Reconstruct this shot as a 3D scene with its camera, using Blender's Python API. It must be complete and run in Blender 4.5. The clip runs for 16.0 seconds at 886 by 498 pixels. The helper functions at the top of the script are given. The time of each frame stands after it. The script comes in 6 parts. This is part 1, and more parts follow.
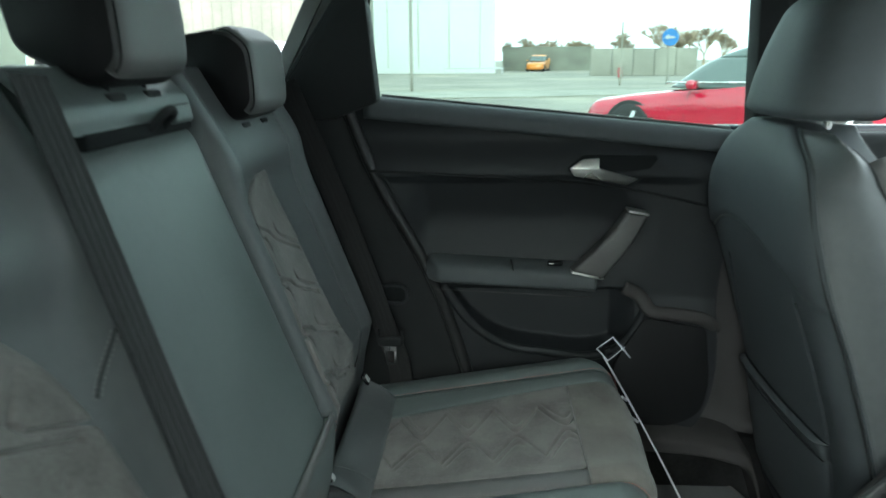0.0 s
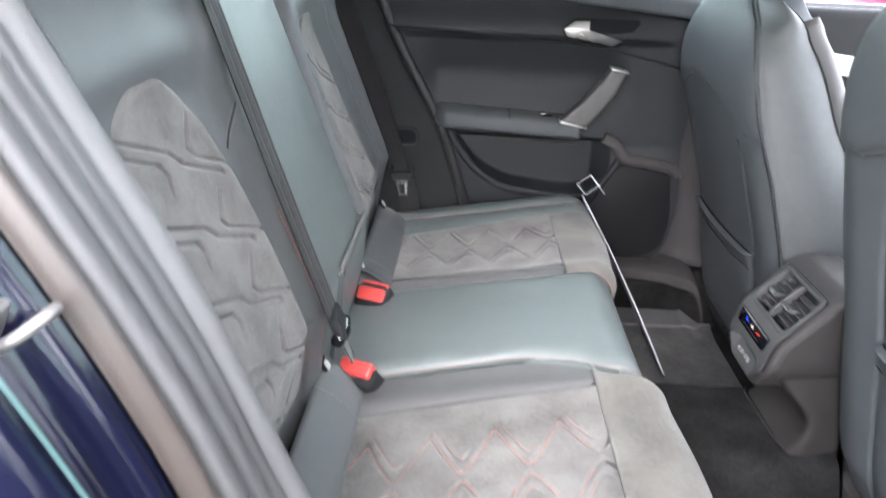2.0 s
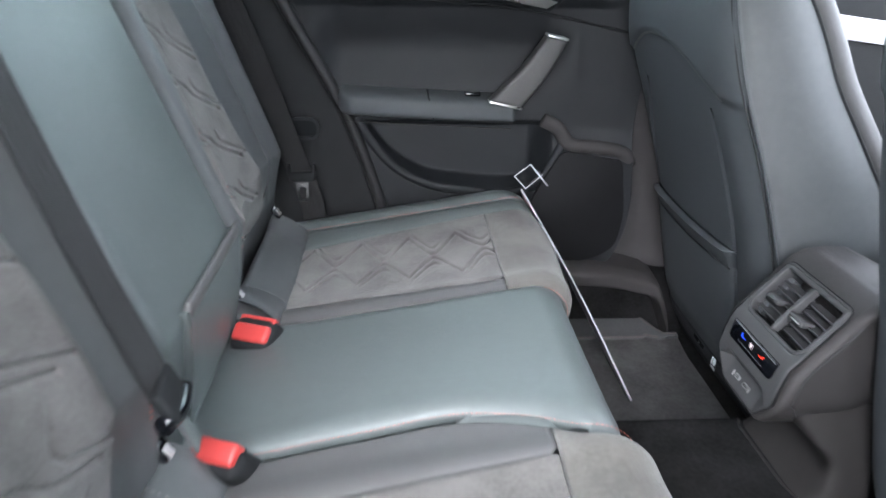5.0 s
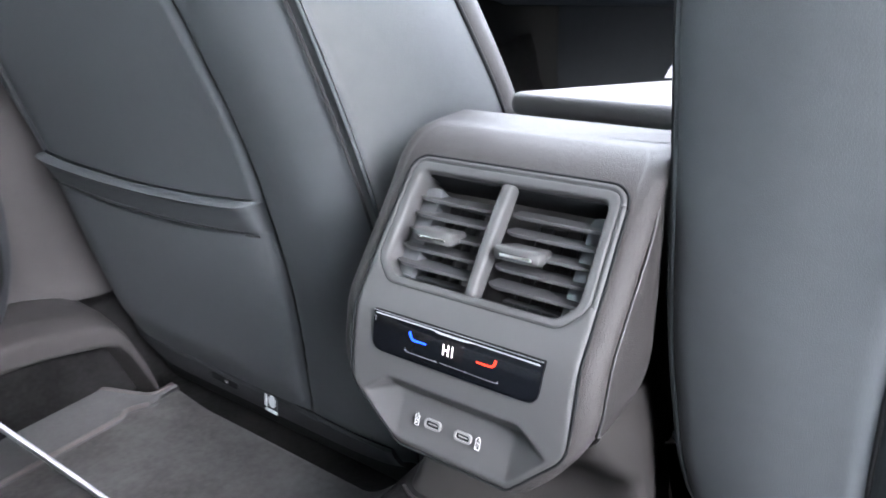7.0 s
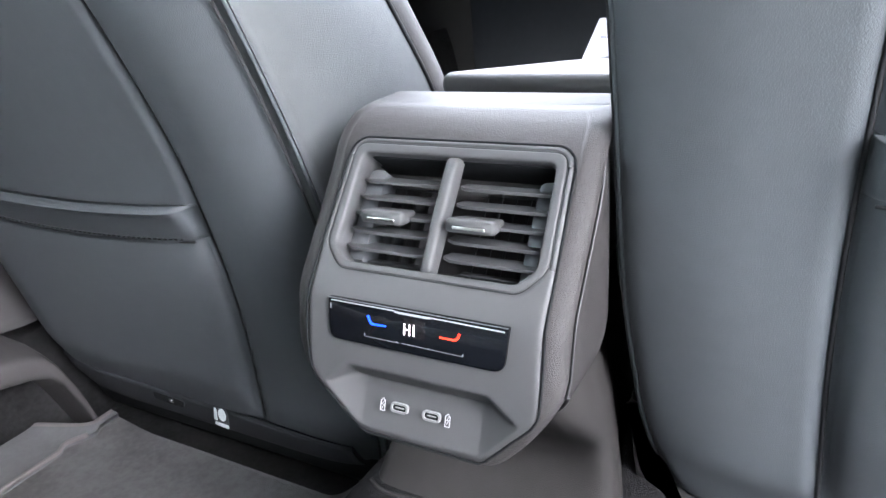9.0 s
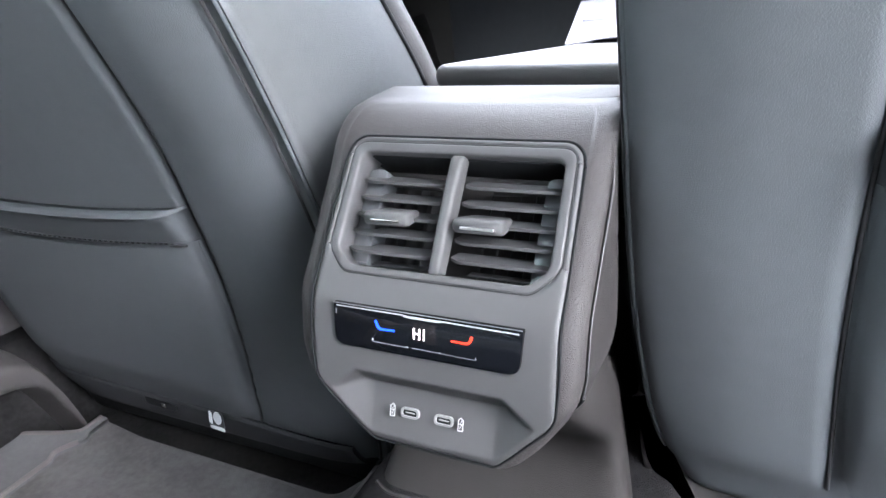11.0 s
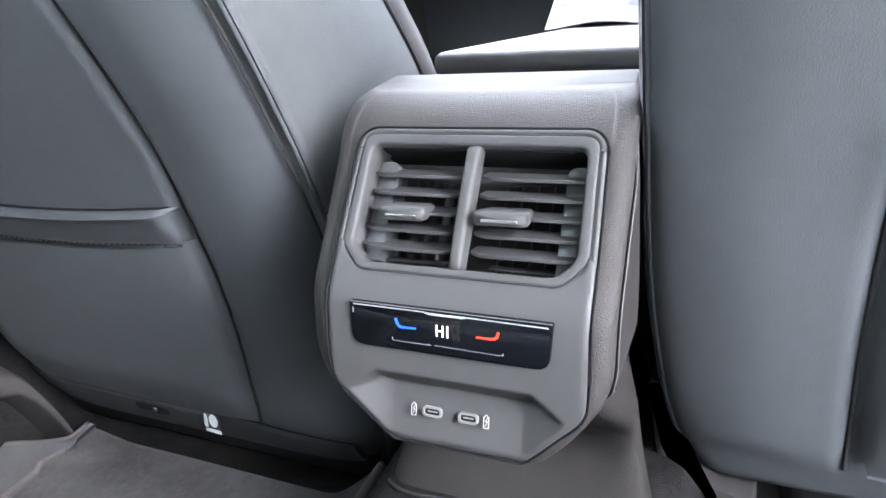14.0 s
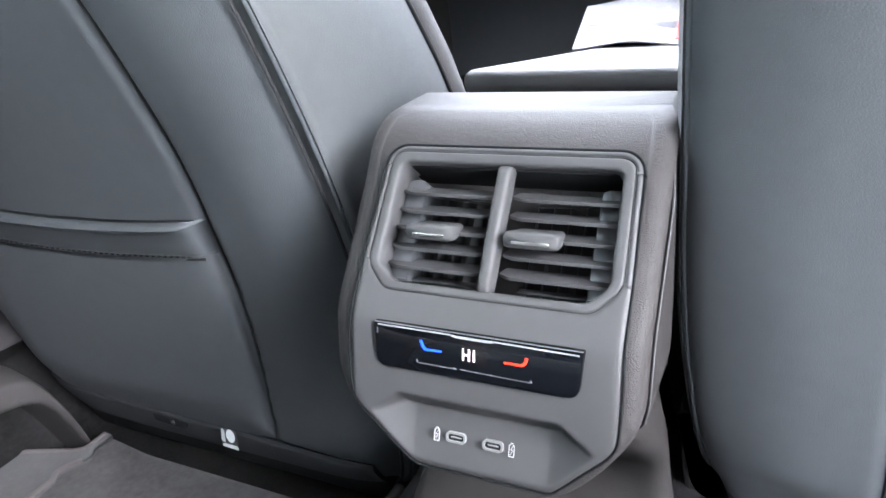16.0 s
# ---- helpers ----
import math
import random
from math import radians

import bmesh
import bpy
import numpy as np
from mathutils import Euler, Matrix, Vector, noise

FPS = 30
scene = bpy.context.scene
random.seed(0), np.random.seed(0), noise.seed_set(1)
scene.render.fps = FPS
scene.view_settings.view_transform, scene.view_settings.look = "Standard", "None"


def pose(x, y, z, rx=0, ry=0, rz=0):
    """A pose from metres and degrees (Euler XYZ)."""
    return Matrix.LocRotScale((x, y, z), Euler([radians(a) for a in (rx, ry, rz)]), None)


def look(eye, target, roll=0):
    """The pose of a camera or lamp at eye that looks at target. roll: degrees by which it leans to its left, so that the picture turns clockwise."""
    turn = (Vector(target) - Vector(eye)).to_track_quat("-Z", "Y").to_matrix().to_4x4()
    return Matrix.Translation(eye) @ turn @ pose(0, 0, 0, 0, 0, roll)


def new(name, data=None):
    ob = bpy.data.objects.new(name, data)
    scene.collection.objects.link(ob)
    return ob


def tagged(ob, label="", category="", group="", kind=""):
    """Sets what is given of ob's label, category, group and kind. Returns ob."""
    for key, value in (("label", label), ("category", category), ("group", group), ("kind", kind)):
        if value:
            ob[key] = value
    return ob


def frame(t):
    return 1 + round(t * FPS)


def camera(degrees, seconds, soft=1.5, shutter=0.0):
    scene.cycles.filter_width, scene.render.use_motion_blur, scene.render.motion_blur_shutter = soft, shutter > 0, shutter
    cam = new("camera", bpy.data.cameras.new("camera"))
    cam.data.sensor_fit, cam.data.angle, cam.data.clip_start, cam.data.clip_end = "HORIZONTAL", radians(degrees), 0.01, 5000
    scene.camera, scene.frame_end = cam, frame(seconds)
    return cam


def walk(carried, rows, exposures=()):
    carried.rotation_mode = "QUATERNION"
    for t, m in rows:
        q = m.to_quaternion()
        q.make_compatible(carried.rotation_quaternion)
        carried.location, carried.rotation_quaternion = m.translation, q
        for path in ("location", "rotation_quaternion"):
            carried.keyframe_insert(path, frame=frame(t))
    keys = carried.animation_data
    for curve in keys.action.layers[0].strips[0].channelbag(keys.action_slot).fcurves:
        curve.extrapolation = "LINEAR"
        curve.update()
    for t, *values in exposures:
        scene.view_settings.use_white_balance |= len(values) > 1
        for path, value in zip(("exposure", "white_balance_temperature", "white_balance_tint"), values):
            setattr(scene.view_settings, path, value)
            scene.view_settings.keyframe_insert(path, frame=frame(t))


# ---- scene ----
cam = camera(63.5, 16.0, shutter=0.6)
PATH = [
    (0, (-0.439, -0.729, 0.94), (-0.542, 1.201, 0.426), -0.3),
    (0.5, (-0.391, -0.651, 0.901), (-0.597, 1.26, 0.348), 0.7),
    (1, (-0.398, -0.726, 0.896), (-0.593, 1.171, 0.293), 1.7),
    (1.5, (-0.456, -0.895, 0.914), (-0.575, 0.974, 0.212), 2.4),
    (2, (-0.471, -1.002, 0.908), (-0.52, 0.833, 0.113), 2.3),
    (2.5, (-0.463, -1.044, 0.895), (-0.442, 0.752, 0.015), 2.5),
    (3, (-0.463, -1.051, 0.892), (-0.406, 0.719, -0.037), 2.9),
    (3.2, (-0.461, -1.043, 0.894), (-0.395, 0.717, -0.053), 3.0),
    (5.3, (-0.415, -0.632, 0.762), (-0.269, 1.22, 0.021), 0.0),
    (5.5, (-0.405, -0.564, 0.729), (-0.067, 1.272, 0.01), -0.0),
    (6, (-0.348, -0.384, 0.656), (0.611, 1.239, -0.012), -2.3),
    (6.5, (-0.27, -0.248, 0.596), (1.058, 1.068, -0.116), -3.5),
    (7, (-0.273, -0.197, 0.564), (1.205, 0.911, -0.202), -2.5),
    (7.5, (-0.283, -0.178, 0.557), (1.285, 0.783, -0.23), -2.9),
    (8, (-0.286, -0.177, 0.558), (1.316, 0.719, -0.237), -3.5),
    (8.5, (-0.28, -0.173, 0.556), (1.325, 0.715, -0.242), -4.7),
    (8.7, (-0.281, -0.187, 0.549), (1.307, 0.758, -0.214), -5.3),
    (10.8, (-0.276, -0.17, 0.555), (1.318, 0.717, -0.264), -6.7),
    (11, (-0.277, -0.168, 0.555), (1.32, 0.721, -0.258), -6.6),
    (11.5, (-0.284, -0.167, 0.556), (1.306, 0.728, -0.263), -6.7),
    (12, (-0.286, -0.165, 0.556), (1.298, 0.728, -0.276), -6.7),
    (12.5, (-0.285, -0.161, 0.557), (1.301, 0.72, -0.285), -6.8),
    (13, (-0.286, -0.155, 0.558), (1.306, 0.703, -0.295), -7.0),
    (13.5, (-0.284, -0.144, 0.557), (1.321, 0.688, -0.298), -7.2),
    (14, (-0.278, -0.14, 0.556), (1.34, 0.67, -0.295), -7.3),
    (14.5, (-0.278, -0.139, 0.554), (1.347, 0.66, -0.295), -7.4),
    (15, (-0.276, -0.139, 0.557), (1.357, 0.665, -0.272), -7.2),
    (15.5, (-0.277, -0.136, 0.554), (1.349, 0.686, -0.27), -6.9),
    (16, (-0.272, -0.132, 0.555), (1.344, 0.73, -0.249), -6.5),
]
EXPO = [(0.0, 1.95, 5950, -8), (0.5, 2.95, 6050, 2), (1.0, 3.48, 6150, 12), (1.5, 3.72, 6150, 16), (2.2, 3.45, 6250, 14), (3.2, 3.36, 6300, 14),
        (5.4, 3.15, 5900, 12), (6.3, 3.68, 5950, 18), (7.2, 4.35, 6000, 14), (16.0, 4.4, 6000, 14)]
walk(cam, [(t, look(eye, target, roll)) for t, eye, target, roll in PATH], EXPO)

# ---- world and light ----
world = bpy.data.worlds.new("overcast")
scene.world = world
world.use_nodes = True
wn, wl = world.node_tree.nodes, world.node_tree.links
sky = wn.new("ShaderNodeTexSky")
sky.sky_type, sky.sun_disc = "NISHITA", False
sky.sun_elevation, sky.sun_rotation = radians(33), radians(184)
sky.air_density, sky.dust_density, sky.ozone_density = 1.0, 4.0, 1.0
hs = wn.new("ShaderNodeHueSaturation")
hs.inputs["Saturation"].default_value = 0.35
wl.new(sky.outputs["Color"], hs.inputs["Color"])
haze = wn.new("ShaderNodeMix")
haze.data_type = "RGBA"
haze.inputs["Factor"].default_value = 0.6
haze.inputs["B"].default_value = (11.0, 11.4, 11.8, 1)
wl.new(hs.outputs["Color"], haze.inputs["A"])
wl.new(haze.outputs["Result"], wn["Background"].inputs["Color"])
wn["Background"].inputs["Strength"].default_value = 0.15
sun = new("sun", bpy.data.lights.new("sun", "SUN"))
sun.data.energy, sun.data.angle, sun.data.color = 0.7, radians(50), (1.0, 0.97, 0.94)
sun.matrix_world = look((0, 0, 8), (0.2, 2.5, 6.37))

# ---- materials ----


def material(name, color, rough=0.5, metal=0.0, grain=None, vary=None, spec=0.5, coat=0.0, emit=0.0, sheen=0.0, stains=None):
    """grain: (scale, bump height, kind); vary: (scale, strength) of brightness; stains: (scale, colour, amount)."""
    m = bpy.data.materials.new(name)
    m.use_nodes = True
    n, l = m.node_tree.nodes, m.node_tree.links
    b = n["Principled BSDF"]
    b.inputs["Base Color"].default_value = (*color, 1)
    b.inputs["Roughness"].default_value = rough
    b.inputs["Metallic"].default_value = metal
    b.inputs["Specular IOR Level"].default_value = spec
    b.inputs["Coat Weight"].default_value = coat
    b.inputs["Coat Roughness"].default_value = 0.08
    if sheen:
        b.inputs["Sheen Weight"].default_value = sheen
        b.inputs["Sheen Roughness"].default_value = 0.45
    if emit:
        b.inputs["Emission Color"].default_value = (*color, 1)
        b.inputs["Emission Strength"].default_value = emit
    co = n.new("ShaderNodeTexCoord").outputs["Object"]
    if vary:
        scale, strength = vary
        t1, t2 = n.new("ShaderNodeTexNoise"), n.new("ShaderNodeTexNoise")
        t1.inputs["Scale"].default_value, t1.inputs["Detail"].default_value = scale, 3
        t2.inputs["Scale"].default_value, t2.inputs["Detail"].default_value = scale * 14, 2
        mixn = n.new("ShaderNodeMath")
        mixn.operation = "MULTIPLY_ADD"
        l.new(co, t1.inputs["Vector"])
        l.new(co, t2.inputs["Vector"])
        l.new(t2.outputs["Fac"], mixn.inputs[0])
        mixn.inputs[1].default_value = 0.4
        l.new(t1.outputs["Fac"], mixn.inputs[2])
        ramp = n.new("ShaderNodeValToRGB")
        lo, hi = max(0.0, 1 - strength), 1 + strength
        ramp.color_ramp.elements[0].position, ramp.color_ramp.elements[1].position = 0.45, 0.95
        ramp.color_ramp.elements[0].color = (*[c * lo for c in color], 1)
        ramp.color_ramp.elements[1].color = (*[min(1, c * hi) for c in color], 1)
        l.new(mixn.outputs[0], ramp.inputs["Fac"])
        out = ramp.outputs["Color"]
        if stains:
            sscale, scol, amount = stains
            t3 = n.new("ShaderNodeTexNoise")
            t3.inputs["Scale"].default_value, t3.inputs["Detail"].default_value = sscale, 5
            l.new(co, t3.inputs["Vector"])
            r3 = n.new("ShaderNodeMapRange")
            r3.inputs["From Min"].default_value, r3.inputs["From Max"].default_value = 0.52, 0.72
            r3.inputs["To Max"].default_value = amount
            l.new(t3.outputs["Fac"], r3.inputs["Value"])
            mx = n.new("ShaderNodeMix")
            mx.data_type = "RGBA"
            l.new(r3.outputs["Result"], mx.inputs["Factor"])
            l.new(out, mx.inputs["A"])
            mx.inputs["B"].default_value = (*scol, 1)
            out = mx.outputs["Result"]
        l.new(out, b.inputs["Base Color"])
        rr = n.new("ShaderNodeMapRange")
        rr.inputs["To Min"].default_value, rr.inputs["To Max"].default_value = max(0.02, rough - 0.07), min(1, rough + 0.07)
        l.new(t1.outputs["Fac"], rr.inputs["Value"])
        l.new(rr.outputs["Result"], b.inputs["Roughness"])
    if grain:
        scale, height, kind = grain
        if kind == "voronoi":
            g = n.new("ShaderNodeTexVoronoi")
            g.feature = "SMOOTH_F1"
            g.inputs["Scale"].default_value = scale
            src = g.outputs["Distance"]
        elif kind == "wave":
            g = n.new("ShaderNodeTexWave")
            g.inputs["Scale"].default_value, g.inputs["Distortion"].default_value = scale, 0.6
            src = g.outputs["Fac"]
        else:
            g = n.new("ShaderNodeTexNoise")
            g.inputs["Scale"].default_value, g.inputs["Detail"].default_value = scale, 4
            src = g.outputs["Fac"]
        l.new(co, g.inputs["Vector"])
        bump = n.new("ShaderNodeBump")
        bump.inputs["Distance"].default_value, bump.inputs["Strength"].default_value = height, 1.0
        l.new(src, bump.inputs["Height"])
        l.new(bump.outputs["Normal"], b.inputs["Normal"])
    return m


# One leather in two tones: LEATHER is paler for the sky's sheen on it.
LEATHER = material("skylit_black_leather", (0.097, 0.112, 0.111), 0.40, grain=(1500, 0.00022, "voronoi"), vary=(6, 0.12), spec=0.48)
LEATHER_BACK = material("dim_black_leather", (0.080, 0.085, 0.087), 0.45, grain=(1500, 0.00022, "voronoi"), vary=(6, 0.12), spec=0.38)
LEATHER_FRONT = material("charcoal_leather", (0.076, 0.083, 0.088), 0.52, grain=(1500, 0.00016, "voronoi"), vary=(6, 0.08), spec=0.16)
FOOT = material("dark_foot_plastic", (0.030, 0.028, 0.027), 0.65, grain=(1800, 0.0003, "voronoi"), vary=(5, 0.1), spec=0.06)
LEATHER_SIDE = material("grey_leather", (0.088, 0.086, 0.086), 0.5, grain=(1500, 0.00025, "voronoi"), vary=(6, 0.10), spec=0.5)
# Headrest leather away from the windscreen, its shade put into the colour.
HEAD_SHADE = material("shaded_head_leather", (0.010, 0.0095, 0.0105), 0.55, grain=(1500, 0.0002, "voronoi"), vary=(6, 0.1), spec=0.12)
STRIKER = material("bright_striker_steel", (0.22, 0.21, 0.205), 0.4, 0.7, grain=(400, 0.0001, "noise"), vary=(30, 0.2))
CHROME_DULL = material("pale_end_plate", (0.095, 0.10, 0.105), 0.4, 0.3, grain=(1500, 0.0001, "noise"), vary=(20, 0.1))
GLOSS_GREY = material("smoked_digit_window", (0.009, 0.008, 0.009), 0.15, grain=(60, 0.00002, "noise"))
SUEDE = material("grey_suede", (0.112, 0.106, 0.101), 0.95, grain=(1400, 0.0005, "noise"), vary=(16, 0.40), spec=0.12, sheen=0.22, stains=(13, (0.160, 0.152, 0.145), 0.6))
PLASTIC = material("dark_grained_plastic", (0.0148, 0.0165, 0.0190), 0.5, grain=(1500, 0.0003, "voronoi"), vary=(5, 0.08), spec=0.3)
SUEDE_LIGHT = material("brushed_suede", (0.100, 0.095, 0.086), 0.95, grain=(1400, 0.0005, "noise"), vary=(14, 0.35), spec=0.12, sheen=0.22, stains=(9, (0.135, 0.125, 0.112), 0.6))
SPEAKER = material("speaker_black", (0.010, 0.010, 0.011), 0.6, grain=(1500, 0.0002, "noise"), vary=(6, 0.1), spec=0.15)
PLASTIC_SOFT = material("soft_black_plastic", (0.019, 0.020, 0.021), 0.6, grain=(1400, 0.0003, "noise"), vary=(4, 0.1), spec=0.12)
PLASTIC_WARM = material("warm_grey_plastic", (0.048, 0.045, 0.045), 0.6, grain=(1800, 0.0003, "voronoi"), vary=(5, 0.08), spec=0.22)
CONSOLE_SKIN = material("grained_console_skin", (0.040, 0.037, 0.0365), 0.52, grain=(1900, 0.0004, "voronoi"), vary=(5, 0.06), spec=0.28)
PANEL = material("satin_grey_panel", (0.058, 0.058, 0.059), 0.55, grain=(2500, 0.0001, "noise"), vary=(8, 0.04), spec=0.4)
VENT = material("satin_vent_plastic", (0.058, 0.058, 0.060), 0.5, grain=(2500, 0.0001, "noise"), vary=(8, 0.05), spec=0.5)
STRIP = material("dark_strip_plastic", (0.034, 0.037, 0.040), 0.6, grain=(1800, 0.0002, "voronoi"), vary=(6, 0.1), spec=0.25)
TAG_WHITE = material("bright_woven_print", (0.62, 0.66, 0.67), 0.6, grain=(1500, 0.0001, "noise"), vary=(60, 0.1))
FIN = material("dark_fin_plastic", (0.030, 0.031, 0.032), 0.5, grain=(2500, 0.0001, "noise"), vary=(8, 0.05), spec=0.4)
SIDE_COVER = material("dark_side_plastic", (0.029, 0.027, 0.0265), 0.6, grain=(1800, 0.0003, "voronoi"), vary=(5, 0.08), spec=0.2)
PORT = material("pale_port_plastic", (0.19, 0.19, 0.19), 0.4, grain=(900, 0.0001, "noise"))
# Near-black for hollows and gaps, with their shade put into the colour.
VOID = material("unlit_hollow_black", (0.009, 0.010, 0.011), 0.8, grain=(300, 0.0002, "noise"), spec=0.15)
GLOSS = material("gloss_black", (0.003, 0.0035, 0.005), 0.06, grain=(40, 0.00002, "noise"), spec=0.5)
CHROME = material("satin_chrome", (0.72, 0.71, 0.69), 0.28, 1.0, grain=(1800, 0.00005, "noise"), vary=(12, 0.05))
STEEL = material("polished_steel", (0.62, 0.62, 0.62), 0.2, 1.0, grain=(500, 0.0001, "noise"), vary=(20, 0.1))
RED = material("red_buckle_plastic", (0.52, 0.055, 0.05), 0.38, grain=(1200, 0.0001, "noise"), vary=(20, 0.08))
THREAD = material("red_thread", (0.46, 0.13, 0.10), 0.8, grain=(2000, 0.0002, "noise"))
THREAD_PALE = material("pale_thread", (0.20, 0.19, 0.19), 0.8, grain=(2000, 0.0002, "noise"))
SEAM = material("seam_shadow_thread", (0.018, 0.019, 0.020), 0.85, grain=(2000, 0.0002, "noise"))
WEB = material("black_webbing", (0.016, 0.015, 0.016), 0.5, grain=(520, 0.0006, "wave"), vary=(10, 0.1), spec=0.25, sheen=0.08)
CARPET = material("black_carpet", (0.026, 0.0255, 0.026), 1.0, grain=(900, 0.004, "noise"), vary=(12, 0.5), stains=(9, (0.04, 0.037, 0.034), 0.5), spec=0.03)
MAT = material("grey_floor_mat", (0.120, 0.117, 0.117), 1.0, grain=(1100, 0.002, "noise"), vary=(10, 0.35), spec=0.05)
NAVY = material("navy_car_paint", (0.003, 0.0035, 0.012), 0.16, grain=(30, 0.00003, "noise"), spec=0.35, coat=0.25)
BINDING = material("pale_binding_tape", (0.135, 0.120, 0.120), 0.7, grain=(1400, 0.0003, "noise"), vary=(20, 0.12), spec=0.3)
BORDER = material("smooth_mat_border", (0.105, 0.105, 0.108), 0.75, grain=(1500, 0.0004, "noise"), vary=(14, 0.15), spec=0.2)
SEAL_GREY = material("grey_seal_rubber", (0.042, 0.041, 0.042), 0.55, grain=(600, 0.0002, "noise"), vary=(8, 0.12))
EDGE_TEAL = material("pale_teal_edge", (0.040, 0.080, 0.080), 0.25, grain=(60, 0.00005, "noise"), coat=0.2)
RUBBER = material("black_rubber", (0.020, 0.020, 0.021), 0.45, grain=(400, 0.0003, "noise"), vary=(8, 0.1), spec=0.3)
FLANGE = material("bare_sill_trim", (0.036, 0.029, 0.026), 0.38, grain=(500, 0.0002, "noise"), vary=(6, 0.08))
TRIM_LIGHT = material("light_grey_trim", (0.092, 0.090, 0.090), 0.55, grain=(1700, 0.00025, "voronoi"), vary=(5, 0.06))
HEADLINER = material("grey_headliner", (0.55, 0.54, 0.52), 0.95, grain=(900, 0.001, "noise"), vary=(5, 0.08), spec=0.1)
PAPER = material("white_paper", (0.55, 0.55, 0.60), 0.6, grain=(200, 0.0001, "noise"), vary=(10, 0.06))
LEAFLET = material("grey_leaflet_paper", (0.185, 0.185, 0.205), 0.7, grain=(200, 0.0001, "noise"), vary=(30, 0.25))
DASH = material("slate_dashboard_skin", (0.055, 0.062, 0.072), 0.6, grain=(1200, 0.0003, "voronoi"), vary=(4, 0.1), spec=0.2)
DECOR = material("pale_satin_trim", (0.50, 0.50, 0.51), 0.35, grain=(600, 0.0001, "noise"), vary=(8, 0.05))
WHITE = material("white_print", (0.38, 0.38, 0.38), 0.5, grain=(800, 0.00005, "noise"))
LINE_WHITE = material("bright_print_line", (0.32, 0.33, 0.34), 0.3, grain=(800, 0.00003, "noise"))
LINE_GREY = material("fine_print_line", (0.14, 0.14, 0.15), 0.3, grain=(800, 0.00003, "noise"))
BLUE_LIT = material("blue_lit_symbol", (0.015, 0.07, 1.0), 0.5, emit=0.16)
RED_LIT = material("red_lit_symbol", (1.0, 0.035, 0.012), 0.5, emit=0.10)
WHITE_LIT = material("white_lit_digits", (1.0, 0.82, 0.78), 0.5, emit=0.06)


def glass_material(name, color, rough=0.0, ior=1.1):
    m = bpy.data.materials.new(name)
    m.use_nodes = True
    b = m.node_tree.nodes["Principled BSDF"]
    b.inputs["Base Color"].default_value = (*color, 1)
    b.inputs["Roughness"].default_value = rough
    b.inputs["Transmission Weight"].default_value = 1.0
    b.inputs["IOR"].default_value = ior
    return m


GLASS = glass_material("window_glass", (0.44, 0.54, 0.515))
ACRYLIC = glass_material("clear_acrylic", (0.97, 0.97, 0.98), 0.03, 1.45)

# ---- mesh helpers ----


def smoothstep(a, b, x):
    t = np.clip((np.asarray(x, float) - a) / (b - a), 0, 1)
    return t * t * (3 - 2 * t)


def hump(x, c, w):
    return np.exp(-(((np.asarray(x, float) - c) / w) ** 2))


def curve1(x, xs, ys):
    """Smooth interpolation through a few knots."""
    xs, ys = np.array(xs, float), np.array(ys, float)
    x = np.clip(np.asarray(x, float), xs[0], xs[-1])
    h = np.diff(xs)
    d = np.diff(ys) / h
    m = np.concatenate([[d[0]], (d[:-1] * h[1:] + d[1:] * h[:-1]) / (h[1:] + h[:-1]), [d[-1]]])
    i = np.clip(np.searchsorted(xs, x, side="right") - 1, 0, len(h) - 1)
    t = (x - xs[i]) / h[i]
    return ((2 * t**3 - 3 * t**2 + 1) * ys[i] + (t**3 - 2 * t**2 + t) * h[i] * m[i]
            + (-2 * t**3 + 3 * t**2) * ys[i + 1] + (t**3 - t**2) * h[i] * m[i + 1])


def empty(name, label, category, group="", kind="", at=(0, 0, 0)):
    ob = new(name)
    ob.empty_display_size = 0.05
    ob.location = at
    return tagged(ob, label, category, group, kind)


def mesh_part(name, verts, faces, mat, parent=None, label="", smooth=True):
    me = bpy.data.meshes.new(name)
    me.from_pydata([tuple(map(float, v)) for v in verts], [], [tuple(map(int, q)) for q in faces])
    me.materials.append(mat)
    if smooth:
        me.polygons.foreach_set("use_smooth", [True] * len(me.polygons))
    me.update()
    ob = new(name, me)
    if parent:
        ob.parent = parent
        off = parent
        shift = Vector((0, 0, 0))
        while off:
            shift += off.location
            off = off.parent
        ob.matrix_parent_inverse = Matrix.Translation(-shift)
    if label:
        ob["label"] = label
    return ob


def part(name, bm, mat, parent=None, label="", smooth=True, angle=40):
    bmesh.ops.recalc_face_normals(bm, faces=bm.faces[:])
    me = bpy.data.meshes.new(name)
    if smooth:
        for fc in bm.faces:
            fc.smooth = True
        for e in bm.edges:
            if len(e.link_faces) == 2 and e.calc_face_angle(0) > radians(angle):
                e.smooth = False
    bm.to_mesh(me)
    bm.free()
    me.materials.append(mat)
    ob = new(name, me)
    if parent:
        ob.parent = parent
        off = parent
        shift = Vector((0, 0, 0))
        while off:
            shift += off.location
            off = off.parent
        ob.matrix_parent_inverse = Matrix.Translation(-shift)
    if label:
        ob["label"] = label
    return ob


def grid_faces(nu, nv, base=0, flip=False, wrap=False):
    i, j = np.meshgrid(np.arange(nu - 1), np.arange(nv if wrap else nv - 1), indexing="ij")
    j2 = (j + 1) % nv
    q = np.stack([base + i * nv + j, base + (i + 1) * nv + j, base + (i + 1) * nv + j2, base + i * nv + j2], -1).reshape(-1, 4)
    return q[:, ::-1] if flip else q


